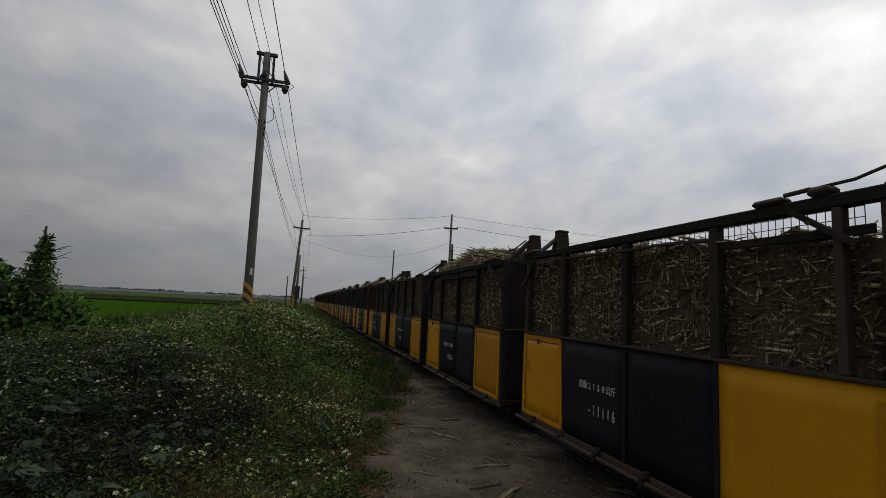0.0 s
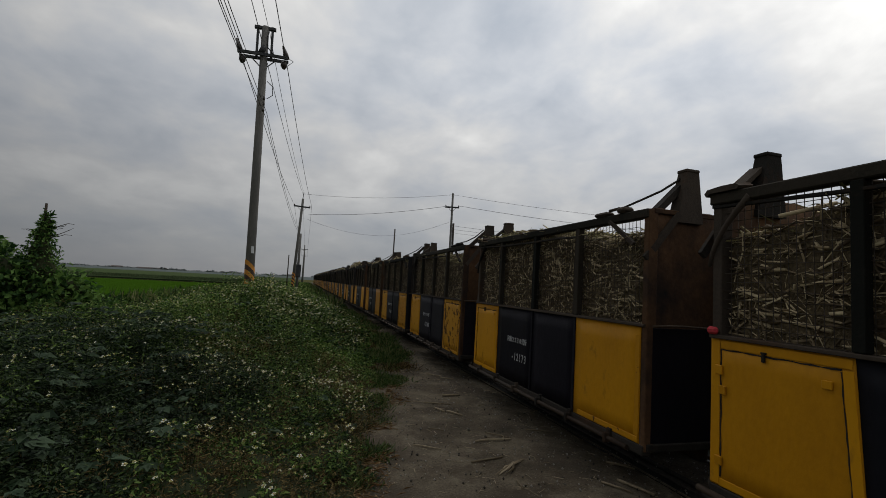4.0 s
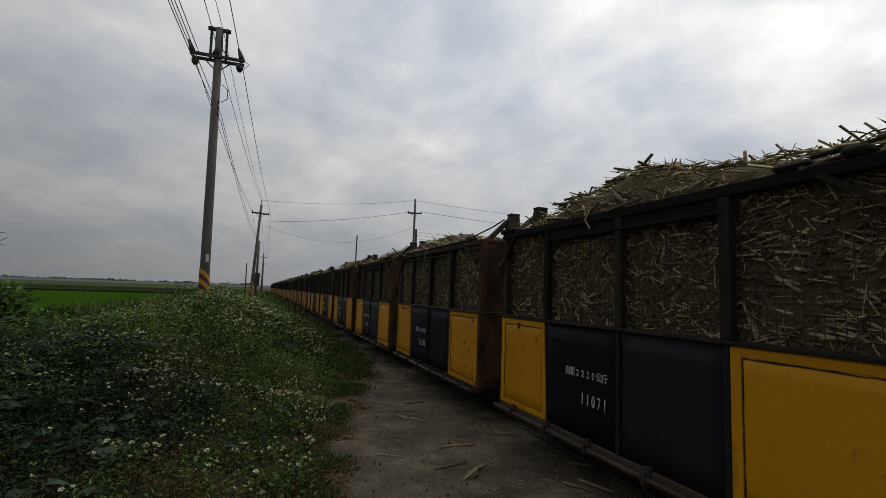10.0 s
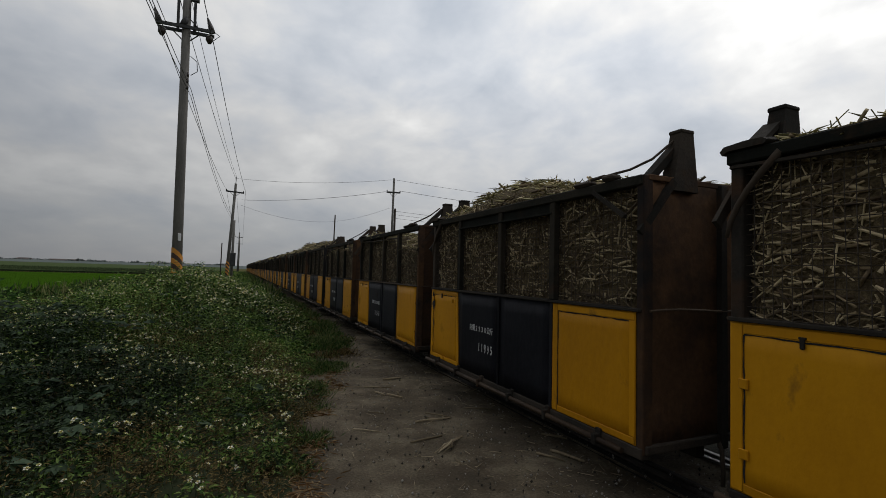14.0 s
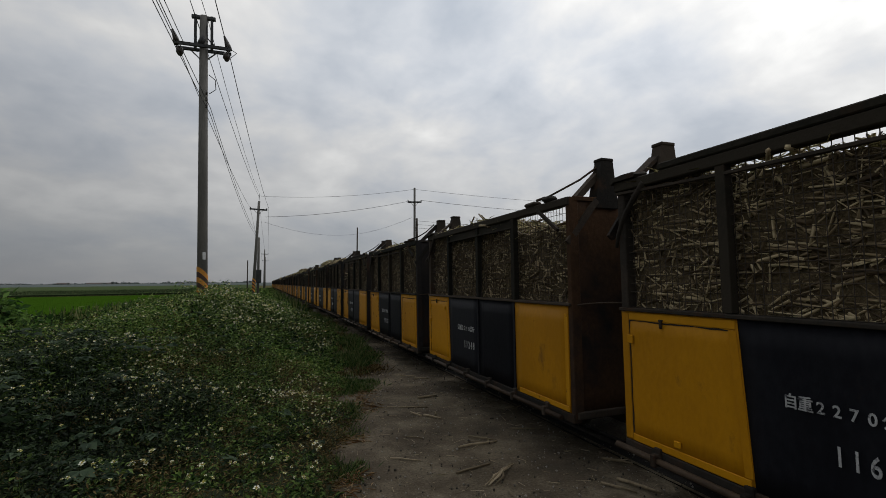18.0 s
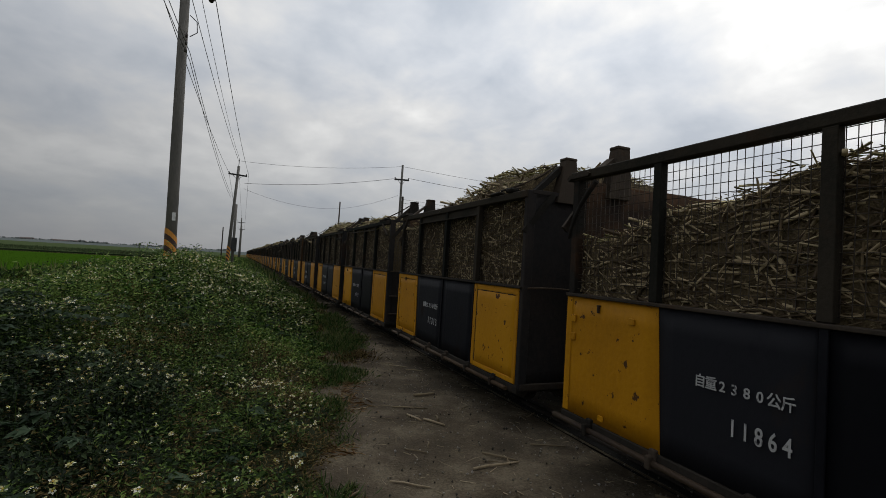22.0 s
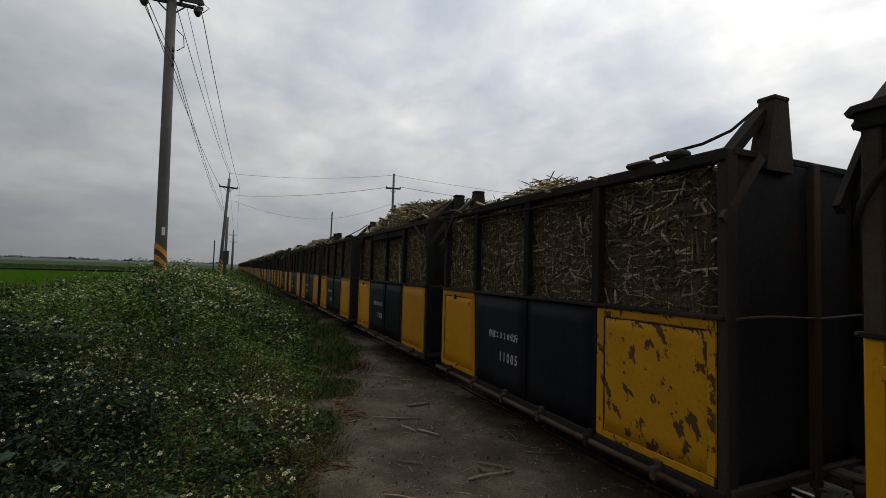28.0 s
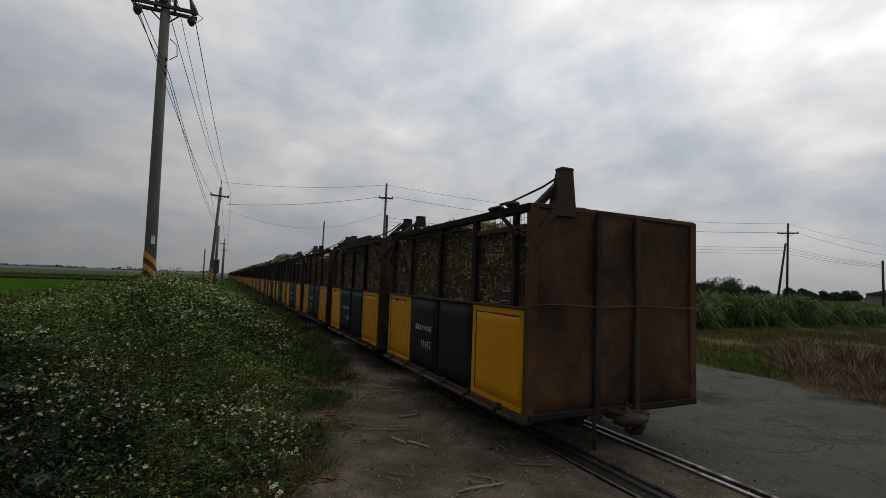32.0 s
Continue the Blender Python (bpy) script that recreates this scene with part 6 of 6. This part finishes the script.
        x, y = np.minimum(cx[k] + rng.normal(0, 1, n) * spread, 2.76), cy[k] + rng.normal(0, 1, n) * spread
        way = unit(np.stack([rng.normal(0, 0.7, n), rng.normal(0, 0.7, n), np.full(n, 0.8)], 1))
        ln = rng.uniform(0.03, 0.11, n) * np.clip(y / 9, 0.8, 1.9) * tall
        stuff("verge_grass", leaves("verge_grass", rng, np.stack([x, y, np.zeros(n)], 1), way, unit(rng.normal(size=(n, 3))), ln, 0.007 * np.clip(y / 6, 1, 3), M[mat], 0.4), label, "grass")
    # dry leaves caught along the edge
    n = 1500
    y = 3.4 + 7.5 * rng.random(n) ** 1.5
    x = np.interp(y, EDGE_Y, EDGE_X) + rng.normal(0.02, 0.10, n)
    k = patches(2.0 * x, 2.4 * y, 4.0) > 0.0; x, y = x[k], y[k]; n = len(x)
    a = rng.uniform(0, 2 * math.pi, n)
    way = unit(np.stack([np.cos(a), np.sin(a), rng.normal(0.08, 0.12, n)], 1))
    stuff("leaf_litter", leaves("leaf_litter", rng, np.stack([x, y, rng.uniform(0.004, 0.03, n)], 1), way, unit(rng.normal(0, 0.3, (n, 3)) + (0, 0, 1)), rng.uniform(0.04, 0.16, n), rng.uniform(0.004, 0.012, n), M["dry_litter"]), "withered brown leaves at the path's edge", "litter")


def shrub():
    """The vine-covered shrub with a dead spike by the field."""
    rng = np.random.default_rng(21)
    t = tagged(new("shrub"), "leafy shrub overgrown with creepers, bare twigs on top", "shrub")
    t.location = (-6.05, 12.0, 0)
    bm = bmesh.new()
    tube(bm, [(0, 0, 0), (0.15, 0, 1.0), (0.45, 0.1, 1.5), (0.90, -0.1, 2.1), (0.91, -0.1, 2.95)], [0.10, 0.08, 0.06, 0.04, 0.024], 8)
    part("trunk", bm, M["bark"], t)
    r = random.Random(4)
    for k in range(9):
        bm = bmesh.new()
        z = r.uniform(2.1, 2.75)
        a = r.uniform(-0.4, 3.5)
        p = Vector((0.95, -0.1, z))
        pts = [p]
        for s in range(4):
            a += r.uniform(-0.6, 0.6)
            p = p + Vector((0.13 * math.cos(a), 0.05 * math.sin(a), 0.06 * r.uniform(-0.5, 1.3)))
            pts.append(p)
        tube(bm, pts, [0.012, 0.01, 0.008, 0.006, 0.004], 5)
        part("twig", bm, M["bark"], t)
    clumps = [(-0.7, 0, 0.9, 1.0, 0.9), (0.0, -0.2, 0.8, 0.9, 0.8), (-0.5, 0.1, 1.65, 0.75, 0.65), (-1.5, 0.2, 1.5, 1.0, 0.9), (-2.6, 0.3, 1.4, 1.1, 1.1), (-1.1, 0.1, 2.2, 0.7, 0.5), (-1.9, 0.2, 2.2, 0.9, 0.55), (-0.25, 0.0, 1.75, 0.5, 0.5),
              (1.0, -0.1, 0.55, 0.85, 0.60), (0.95, -0.1, 1.05, 0.66, 0.55), (0.92, -0.1, 1.5, 0.44, 0.50), (0.90, -0.1, 1.9, 0.27, 0.42), (0.92, -0.1, 2.25, 0.17, 0.34), (0.95, -0.1, 2.52, 0.10, 0.24), (1.6, 0, 0.55, 0.7, 0.55), (1.4, -0.1, 1.05, 0.5, 0.45), (0.2, -0.2, 1.35, 0.75, 0.6)]
    for k, (x, y, z, rx, rz) in enumerate(clumps):
        n = int(2300 * rx * rz) + 260
        d = unit(rng.normal(size=(n, 3))) * (rng.random(n)[:, None] ** 0.25) * (1 + 0.25 * np.sin(rng.random(n) * 20)[:, None])
        b = d * (rx, rx * 0.8, rz) + (x, y, z)
        b[:, 2] = np.maximum(b[:, 2], 0.05)
        way = unit(d + rng.normal(0, 0.6, (n, 3)) + (0, 0, -0.3))
        me = leaves("foliage", rng, b, way, unit(d + rng.normal(0, 0.5, (n, 3)) + (0, 0, 0.5)), rng.uniform(0.06, 0.13, n) * (0.8 if x > 0.7 and z > 1.2 else 1.5), rng.uniform(0.04, 0.08, n) * (0.8 if x > 0.7 and z > 1.2 else 1.5), M["shrub"])
        part("foliage", me, None, t, kind="stuff")
        # solid core in the dark fill colour, for shade between the leaves
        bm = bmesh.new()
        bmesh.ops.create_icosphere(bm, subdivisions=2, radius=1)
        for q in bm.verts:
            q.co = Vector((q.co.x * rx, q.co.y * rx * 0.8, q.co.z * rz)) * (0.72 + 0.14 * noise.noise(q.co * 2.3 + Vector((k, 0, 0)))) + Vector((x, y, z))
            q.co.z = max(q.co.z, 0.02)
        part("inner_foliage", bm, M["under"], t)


def fields():
    rng = np.random.default_rng(31)
    # rice, a level even sheet of blades behind a weedy bund
    side = lambda y: -8.6 + 0.045 * (y - 27)
    v, f = strip(lambda y: (-900, side(y)), list(np.linspace(27, 72, 24)), 0.30, 60)
    v = [(x, y, z + 0.02 * noise.noise((x * 0.4, y * 0.4, 1))) for x, y, z in v]
    tagged(new("rice_field", fast_mesh("rice_field", v, f, M["rice"])), "bright green level rice field", "rice field", kind="stuff")
    n = 42000
    y = 27 + 44 * rng.random(n) ** 1.2
    x = side(y) - 70 * rng.random(n) ** 1.5
    way = unit(np.stack([rng.normal(0, 0.3, n), rng.normal(0, 0.3, n), np.ones(n)], 1))
    stuff("rice_blades", leaves("rice_blades", rng, np.stack([x, y, np.full(n, 0.20)], 1), way, unit(rng.normal(size=(n, 3))), rng.uniform(0.12, 0.20, n), np.full(n, 0.03), M["rice"]), "upright bright green rice blades", "rice")
    n = 9000
    y = 71 + 1.2 * rng.random(n); x = side(y) - 140 * rng.random(n) ** 1.3
    way = unit(np.stack([rng.normal(0, 0.35, n), rng.normal(0, 0.35, n), np.ones(n)], 1))
    stuff("rice_blades", leaves("rice_blades", rng, np.stack([x, y, np.full(n, 0.10)], 1), way, unit(rng.normal(size=(n, 3))), rng.uniform(0.22, 0.34, n), np.full(n, 0.07), M["rough_grass"]), "paler blades along the field's far edge", "rice")
    n = 16000
    y = rng.uniform(22.5, 27.2, n); x = -7.6 - 34 * rng.random(n) ** 1.3
    way = unit(np.stack([rng.normal(0, 0.5, n), rng.normal(0, 0.5, n), np.full(n, 0.7)], 1))
    tall = np.clip(0.5 + 0.5 * patches(0.6 * x, 1.4 * y, 2.0), 0.15, 1)
    stuff("bund_weeds", leaves("bund_weeds", rng, np.stack([x, y, 0.30 * tall * rng.random(n)], 1), way, unit(rng.normal(0, 0.5, (n, 3)) + (0, 0, 1)), rng.uniform(0.10, 0.24, n), np.full(n, 0.07), M["weed"]), "dark low weeds on the field's bund", "weeds")
    # taller crop behind it
    def canopy(name, x0, x1, y0, y1, h, nx, ny, mat, label, category, seed):
        g = np.random.default_rng(seed)
        X, Y = np.meshgrid(np.linspace(x0, x1, nx), np.linspace(y0, y1, ny), indexing="ij")
        Z = h * (1 + g.normal(0, 0.05, X.shape))
        Z[:, 0] = Z[0, :] = Z[-1, :] = Z[:, -1] = 0
        vv = np.stack([X, Y, Z], -1).reshape(-1, 3)
        ff = [(a * ny + b, (a + 1) * ny + b, (a + 1) * ny + b + 1, a * ny + b + 1) for a in range(nx - 1) for b in range(ny - 1)]
        return stuff(name, fast_mesh(name, vv, ff, mat), label, category)
    canopy("crop_field", -900, -3.0, 76, 420, 0.95, 220, 40, M["crop"], "level darker green crop beyond the rice", "crop field", 1)
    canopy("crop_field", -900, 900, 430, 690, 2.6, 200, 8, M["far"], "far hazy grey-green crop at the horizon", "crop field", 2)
    # upright strip for the crop's front stems, its shade painted as dark colour
    v, f = strip(lambda y: (-900, -3.0), (75.6, 75.8), 0.0, 40)
    v = [(x, y, 0.02 if y < 75.7 else 0.50 + 0.03 * math.sin(x * 7.1)) for x, y, z in v]
    stuff("crop_stems", fast_mesh("crop_stems", v, f, M["crop_shade"]), "strip for the stems at a crop's front, dark with painted shade", "crop")
    n = 22000
    x = -3.2 - 150 * rng.random(n) ** 1.5; y = 76 + 7 * rng.random(n)
    way = unit(np.stack([rng.normal(0, 0.35, n), rng.normal(0, 0.35, n), np.ones(n)], 1))
    stuff("crop_leaves", leaves("crop_leaves", rng, np.stack([x, y, rng.uniform(0.42, 0.82, n)], 1), way, unit(rng.normal(size=(n, 3))), rng.uniform(0.15, 0.32, n), np.full(n, 0.08), M["crop"]), "dark green crop leaves at a field's edge", "crop")
    # low dry verge beyond the poles, between track and field
    n = 9000
    y = 26 + 120 * rng.random(n) ** 1.4; x = rng.uniform(-9, 2.5, n)
    way = unit(np.stack([rng.normal(0, 0.4, n), rng.normal(0, 0.4, n), np.ones(n)], 1))
    stuff("verge_tufts", leaves("verge_tufts", rng, np.stack([x, y, np.zeros(n)], 1), way, unit(rng.normal(size=(n, 3))), rng.uniform(0.3, 0.8, n), np.full(n, 0.07), M["grass"]), "rough grass tufts by the far poles", "grass")


def tree_line():
    """Distant trees, low roofs and towers along the horizon."""
    rng = np.random.default_rng(41)
    r = random.Random(8)
    spots = []
    for k in range(150):
        a = radians(-48 + 98 * (k + r.random()) / 150)
        spots.append((a, r.uniform(700, 1000), r.uniform(3.2, 5.4) * (1.5 if r.random() < 0.12 else 1)))
    for k, (a, d, h) in enumerate(spots):
        x, y = d * math.sin(a), d * math.cos(a)
        if abs(x) < 12:
            continue
        t = tagged(new("tree"), "hazy distant tree on the flat horizon", "tree", "trees on the horizon")
        t.location = (x, y, 0)
        g = np.random.default_rng(900 + k)
        n = 90
        w = h * r.uniform(1.2, 3.2)
        d3 = unit(g.normal(size=(n, 3))) * (g.random(n)[:, None] ** 0.4)
        b = d3 * (w, w, h * 0.5) + (0, 0, h * 0.52)
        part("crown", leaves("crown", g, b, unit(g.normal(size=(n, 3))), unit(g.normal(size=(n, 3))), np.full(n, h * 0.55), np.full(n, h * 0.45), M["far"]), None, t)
        bm = bmesh.new(); tube(bm, [(0, 0, 0), (0, 0, h * 0.5)], [0.3, 0.2], 6)
        part("trunk", bm, M["bark"], t)
    # a long shed, a barn and a group of towers
    def house(x, y, w, d, h, roof, label, cat="house"):
        o = tagged(new("house"), label, cat, "far buildings")
        o.location = (x, y, 0)
        bm = bmesh.new(); box(bm, -w / 2, -d / 2, 0, w / 2, d / 2, h)
        part("wall", bm, M["house"], o)
        bm = bmesh.new()
        p = [bm.verts.new(q) for q in ((-w / 2 - .3, -d / 2 - .3, h), (w / 2 + .3, -d / 2 - .3, h), (w / 2 + .3, d / 2 + .3, h), (-w / 2 - .3, d / 2 + .3, h), (-w / 2 - .3, 0, h + roof), (w / 2 + .3, 0, h + roof))]
        for q in ((0, 1, 5, 4), (2, 3, 4, 5), (0, 4, 3), (1, 2, 5), (0, 3, 2, 1)):
            bm.faces.new([p[k] for k in q])
        part("roof", bm, M["roof"], o)
        for k in range(max(2, int(w / 4))):
            bm = bmesh.new()
            xx = -w / 2 + (k + 0.5) * w / max(2, int(w / 4))
            box(bm, xx - 0.6, -d / 2 - 0.02, h * 0.4, xx + 0.6, -d / 2 + 0.1, h * 0.75)
            part("window", bm, M["glass"], o)
    house(-272, 830, 14, 10, 4.4, 1.8, "hazy far farm building on the horizon")
    house(-232, 860, 40, 10, 4.0, 2.0, "long low pale shed on the horizon")
    for k, (dx, h) in enumerate(((0, 6), (6, 5), (13, 6.5), (17, 4.5), (26, 5.5))):
        house(-133 + dx, 890, 4.5, 5, h, 0.2, "small hazy tower block on the horizon", "building")
    house(73.2, 27, 9, 7, 2.0, 0.9, "low dark-roofed roadside house half behind trees")
    house(60, 64, 16, 6, 2.2, 0.6, "long low shed behind the cane")
    house(82, 60, 14, 6, 2.2, 0.6, "pale low farm shed behind the cane")


def cane_clump(name, x, y, h, spread, n, rng, label, mat="canefield"):
    t = tagged(new(name), label, "sugarcane" if mat == "canefield" else "grass", kind="")
    t.location = (x, y, 0)
    a, rr = rng.uniform(0, 2 * math.pi, n), spread * np.sqrt(rng.random(n))
    base = np.stack([rr * np.cos(a), rr * np.sin(a), np.zeros(n)], 1)
    lean = np.stack([rng.normal(0, 0.13, n), rng.normal(0, 0.13, n), np.ones(n)], 1)
    lean = unit(lean)
    ht = h * rng.uniform(0.6, 0.95, n)
    part("stalk_mass", sticks("stalk_mass", rng, base + lean * ht[:, None] / 2, lean, ht, np.full(n, 0.014), M["grass"]), None, t, kind="stuff")
    m = 9
    B = np.repeat(base, m, 0); Ld = np.repeat(lean, m, 0); H = np.repeat(ht, m)
    at = B + Ld * (H * rng.uniform(0.25, 1.0, n * m))[:, None]
    aa = rng.uniform(0, 2 * math.pi, n * m)
    way = unit(np.stack([np.cos(aa), np.sin(aa), rng.normal(0.45, 0.55, n * m)], 1))
    l1 = rng.uniform(0.45, 0.8, n * m)
    part("foliage", leaves("foliage", rng, at, way, unit(rng.normal(0, .3, (n * m, 3)) + (0, 0, 1)), l1, np.full(n * m, 0.048), M[mat]), None, t, kind="stuff")
    # drooping ends
    way2 = unit(way * (1, 1, 0) + (0, 0, -0.8))
    part("foliage", leaves("foliage", rng, at + way * l1[:, None] * 0.6, way2, unit(rng.normal(0, .3, (n * m, 3)) + (0, 0, 1)), l1 * 0.9, np.full(n * m, 0.044), M[mat]), None, t, kind="stuff")


def right_side():
    """What stands beyond the road: grass, dry reeds, cane, trees."""
    rng = np.random.default_rng(51)
    n = 70000
    y = rng.uniform(2, 16.5, n); x = 9.9 + 26 * rng.random(n) ** 1.4
    keep = patches(x, y, 0.7) + rng.normal(0, 0.35, n) > -0.35; x, y = x[keep], y[keep]; n = len(x)
    way = unit(np.stack([rng.normal(0, 0.6, n), rng.normal(0, 0.6, n), np.full(n, 0.8)], 1))
    stuff("verge_grass", leaves("verge_grass", rng, np.stack([x, y, np.full(n, -0.06)], 1), way, unit(rng.normal(size=(n, 3))), rng.uniform(0.09, 0.24, n), np.full(n, 0.022), M["rough_grass"], 0.4), "short uneven olive grass beyond the road", "grass")
    n = 42000
    u = rng.random(n)
    y = 3.4 + 3.5 * rng.random(n); x = 9.55 + 5.7 * u ** 1.4 + rng.normal(0, 0.12, n); y = y + 0.55 * (x - 9.7)
    lump = patches(2.2 * x, 2.2 * y, 1.0)
    k = lump + rng.normal(0, 0.4, n) > -0.7; x, y, lump = x[k], y[k], lump[k]; n = len(x)
    way = unit(np.stack([rng.normal(0, 0.75, n), rng.normal(0, 0.75, n), np.ones(n)], 1))
    stuff("dry_grass", leaves("dry_grass", rng, np.stack([x, y, np.zeros(n)], 1), way, unit(rng.normal(size=(n, 3))), rng.uniform(0.12, 0.52, n) * np.clip((x - 9.3) / 1.6, 0.35, 1.15) * np.clip(0.8 + 0.45 * lump, 0.35, 1.25), np.full(n, 0.0048), M["drygrass"], 0.4), "tall reddish-brown dry grass at the road's edge", "grass")
    n = 7000
    x = rng.normal(11.2, 0.75, n); y = 8.1 + 0.40 * (x - 11.0) + rng.normal(0, 0.42, n)
    x, y = x[x > 10.0], y[x > 10.0]; n = len(x)
    way = unit(np.stack([rng.normal(0, 0.5, n), rng.normal(0, 0.5, n), np.ones(n)], 1))
    stuff("green_tufts", leaves("green_tufts", rng, np.stack([x, y, np.zeros(n)], 1), way, unit(rng.normal(size=(n, 3))), rng.uniform(0.05, 0.17, n), np.full(n, 0.012), M["weed_bright"], 0.4), "fresh green grass tufts at the road's edge", "grass")
    r = random.Random(17)
    for k in range(46):
        x = 18 + 26 * k / 46 + r.uniform(-0.8, 0.8)
        y = 15.5 + 0.09 * (x - 18) + r.uniform(0, 3.0)
        h = float(np.interp(x, (18, 21, 23.4, 24.2, 24.7, 26.3, 26.9, 28.5, 30.9, 31.9, 34.7, 37.5, 39, 44), (1.45, 1.5, 1.65, 1.45, 0.9, 0.9, 1.45, 1.7, 1.45, 1.0, 0.95, 0.8, 0.7, 0.65))) + r.uniform(-0.10, 0.08)
        cane_clump("cane_clump", x, y, h, 0.85, 46, np.random.default_rng(700 + k), "leafy green sugarcane clump with drooping leaves")
    for k in range(12):
        x = 20 + r.random() * 50
        cane_clump("cane_clump", x, 26 + r.random() * 12 + 0.1 * x, r.uniform(1.3, 1.6), 1.2, 40, np.random.default_rng(800 + k), "sugarcane clump further into the field")
    n = 26000
    x = 13 + 80 * rng.random(n) ** 1.2; y = 20.5 + 20 * rng.random(n)
    way = unit(np.stack([rng.normal(0, 0.4, n), rng.normal(0, 0.4, n), np.ones(n)], 1))
    stuff("young_cane", leaves("young_cane", rng, np.stack([x, y, np.zeros(n)], 1), way, unit(rng.normal(size=(n, 3))), rng.uniform(0.7, 1.25, n), np.full(n, 0.08), M["young"]), "level pale green young cane field", "crop field")
    row = [(63.0, 44, 4.1, 2.6), (60.2, 45, 2.9, 1.8), (65.8, 45, 3.0, 1.7)] + [(68 + 2.35 * k + r.uniform(-0.5, 0.5), 45 + r.uniform(-1.5, 1.5), r.uniform(2.0, 2.9), r.uniform(0.8, 1.5)) for k in range(19)]
    for k, (x, y, h, w) in enumerate(row):
        g = np.random.default_rng(600 + k)
        t = tagged(new("tree"), "dark rounded tree behind the cane field", "tree", "trees behind the cane")
        t.location = (x, y, 0)
        bm = bmesh.new()
        tube(bm, [(0, 0, 0), (0.1, 0, h * 0.3), (0, 0.1, h * 0.6)], [0.2, 0.15, 0.08], 8)
        tube(bm, [(0.1, 0, h * 0.3), (w * 0.3, 0.2, h * 0.6)], [0.1, 0.05], 6)
        tube(bm, [(0.1, 0, h * 0.3), (-w * 0.3, -0.2, h * 0.65)], [0.1, 0.05], 6)
        part("trunk", bm, M["bark"], t)
        n = 2600
        cl = unit(g.normal(size=(16, 3))) * (w * 0.6, w * 0.6, h * 0.22) + (0, 0, h * 0.62)
        b = cl[g.integers(0, 16, n)] + unit(g.normal(size=(n, 3))) * (g.random(n)[:, None] ** 0.4) * (w * 0.42, w * 0.42, h * 0.2)
        part("crown", leaves("crown", g, b, unit(g.normal(size=(n, 3))), unit(g.normal(size=(n, 3)) + (0, 0, 0.8)), g.uniform(0.15, 0.3, n), g.uniform(0.1, 0.18, n), M["far_green"]), None, t, kind="stuff")


grounds()
weeds()
shrub()
fields()
poles()
tree_line()
right_side()
train()
cane_stalks()


def motions():
    ts = [0, 2, 4, 6, 8, 10, 12, 14, 16, 18, 20, 22, 24, 26, 28, 30, 32]
    for i, w, load in TRAIN:
        r = random.Random(300 + i)
        roll, turn, dx = r.uniform(-0.5, 0.5), r.uniform(-0.25, 0.25), r.uniform(-0.015, 0.015)
        rows = []
        for t in ts:
            y = FRONT_AT_END + PITCH * i - (run(32.0) - run(t)) - LENGTH / 2 + SHIFT.get(i, 0.0)
            rows.append((t, pose(TRACK + dx, y, 0, 0, roll, turn)))
        walk(w, rows)
        walk(load, rows)
    for ax, y in ROLLING:
        walk(ax, [(k / 15, pose(0, y, WHEEL, -math.degrees(run(k / 15) / WHEEL))) for k in range(481)])


motions()
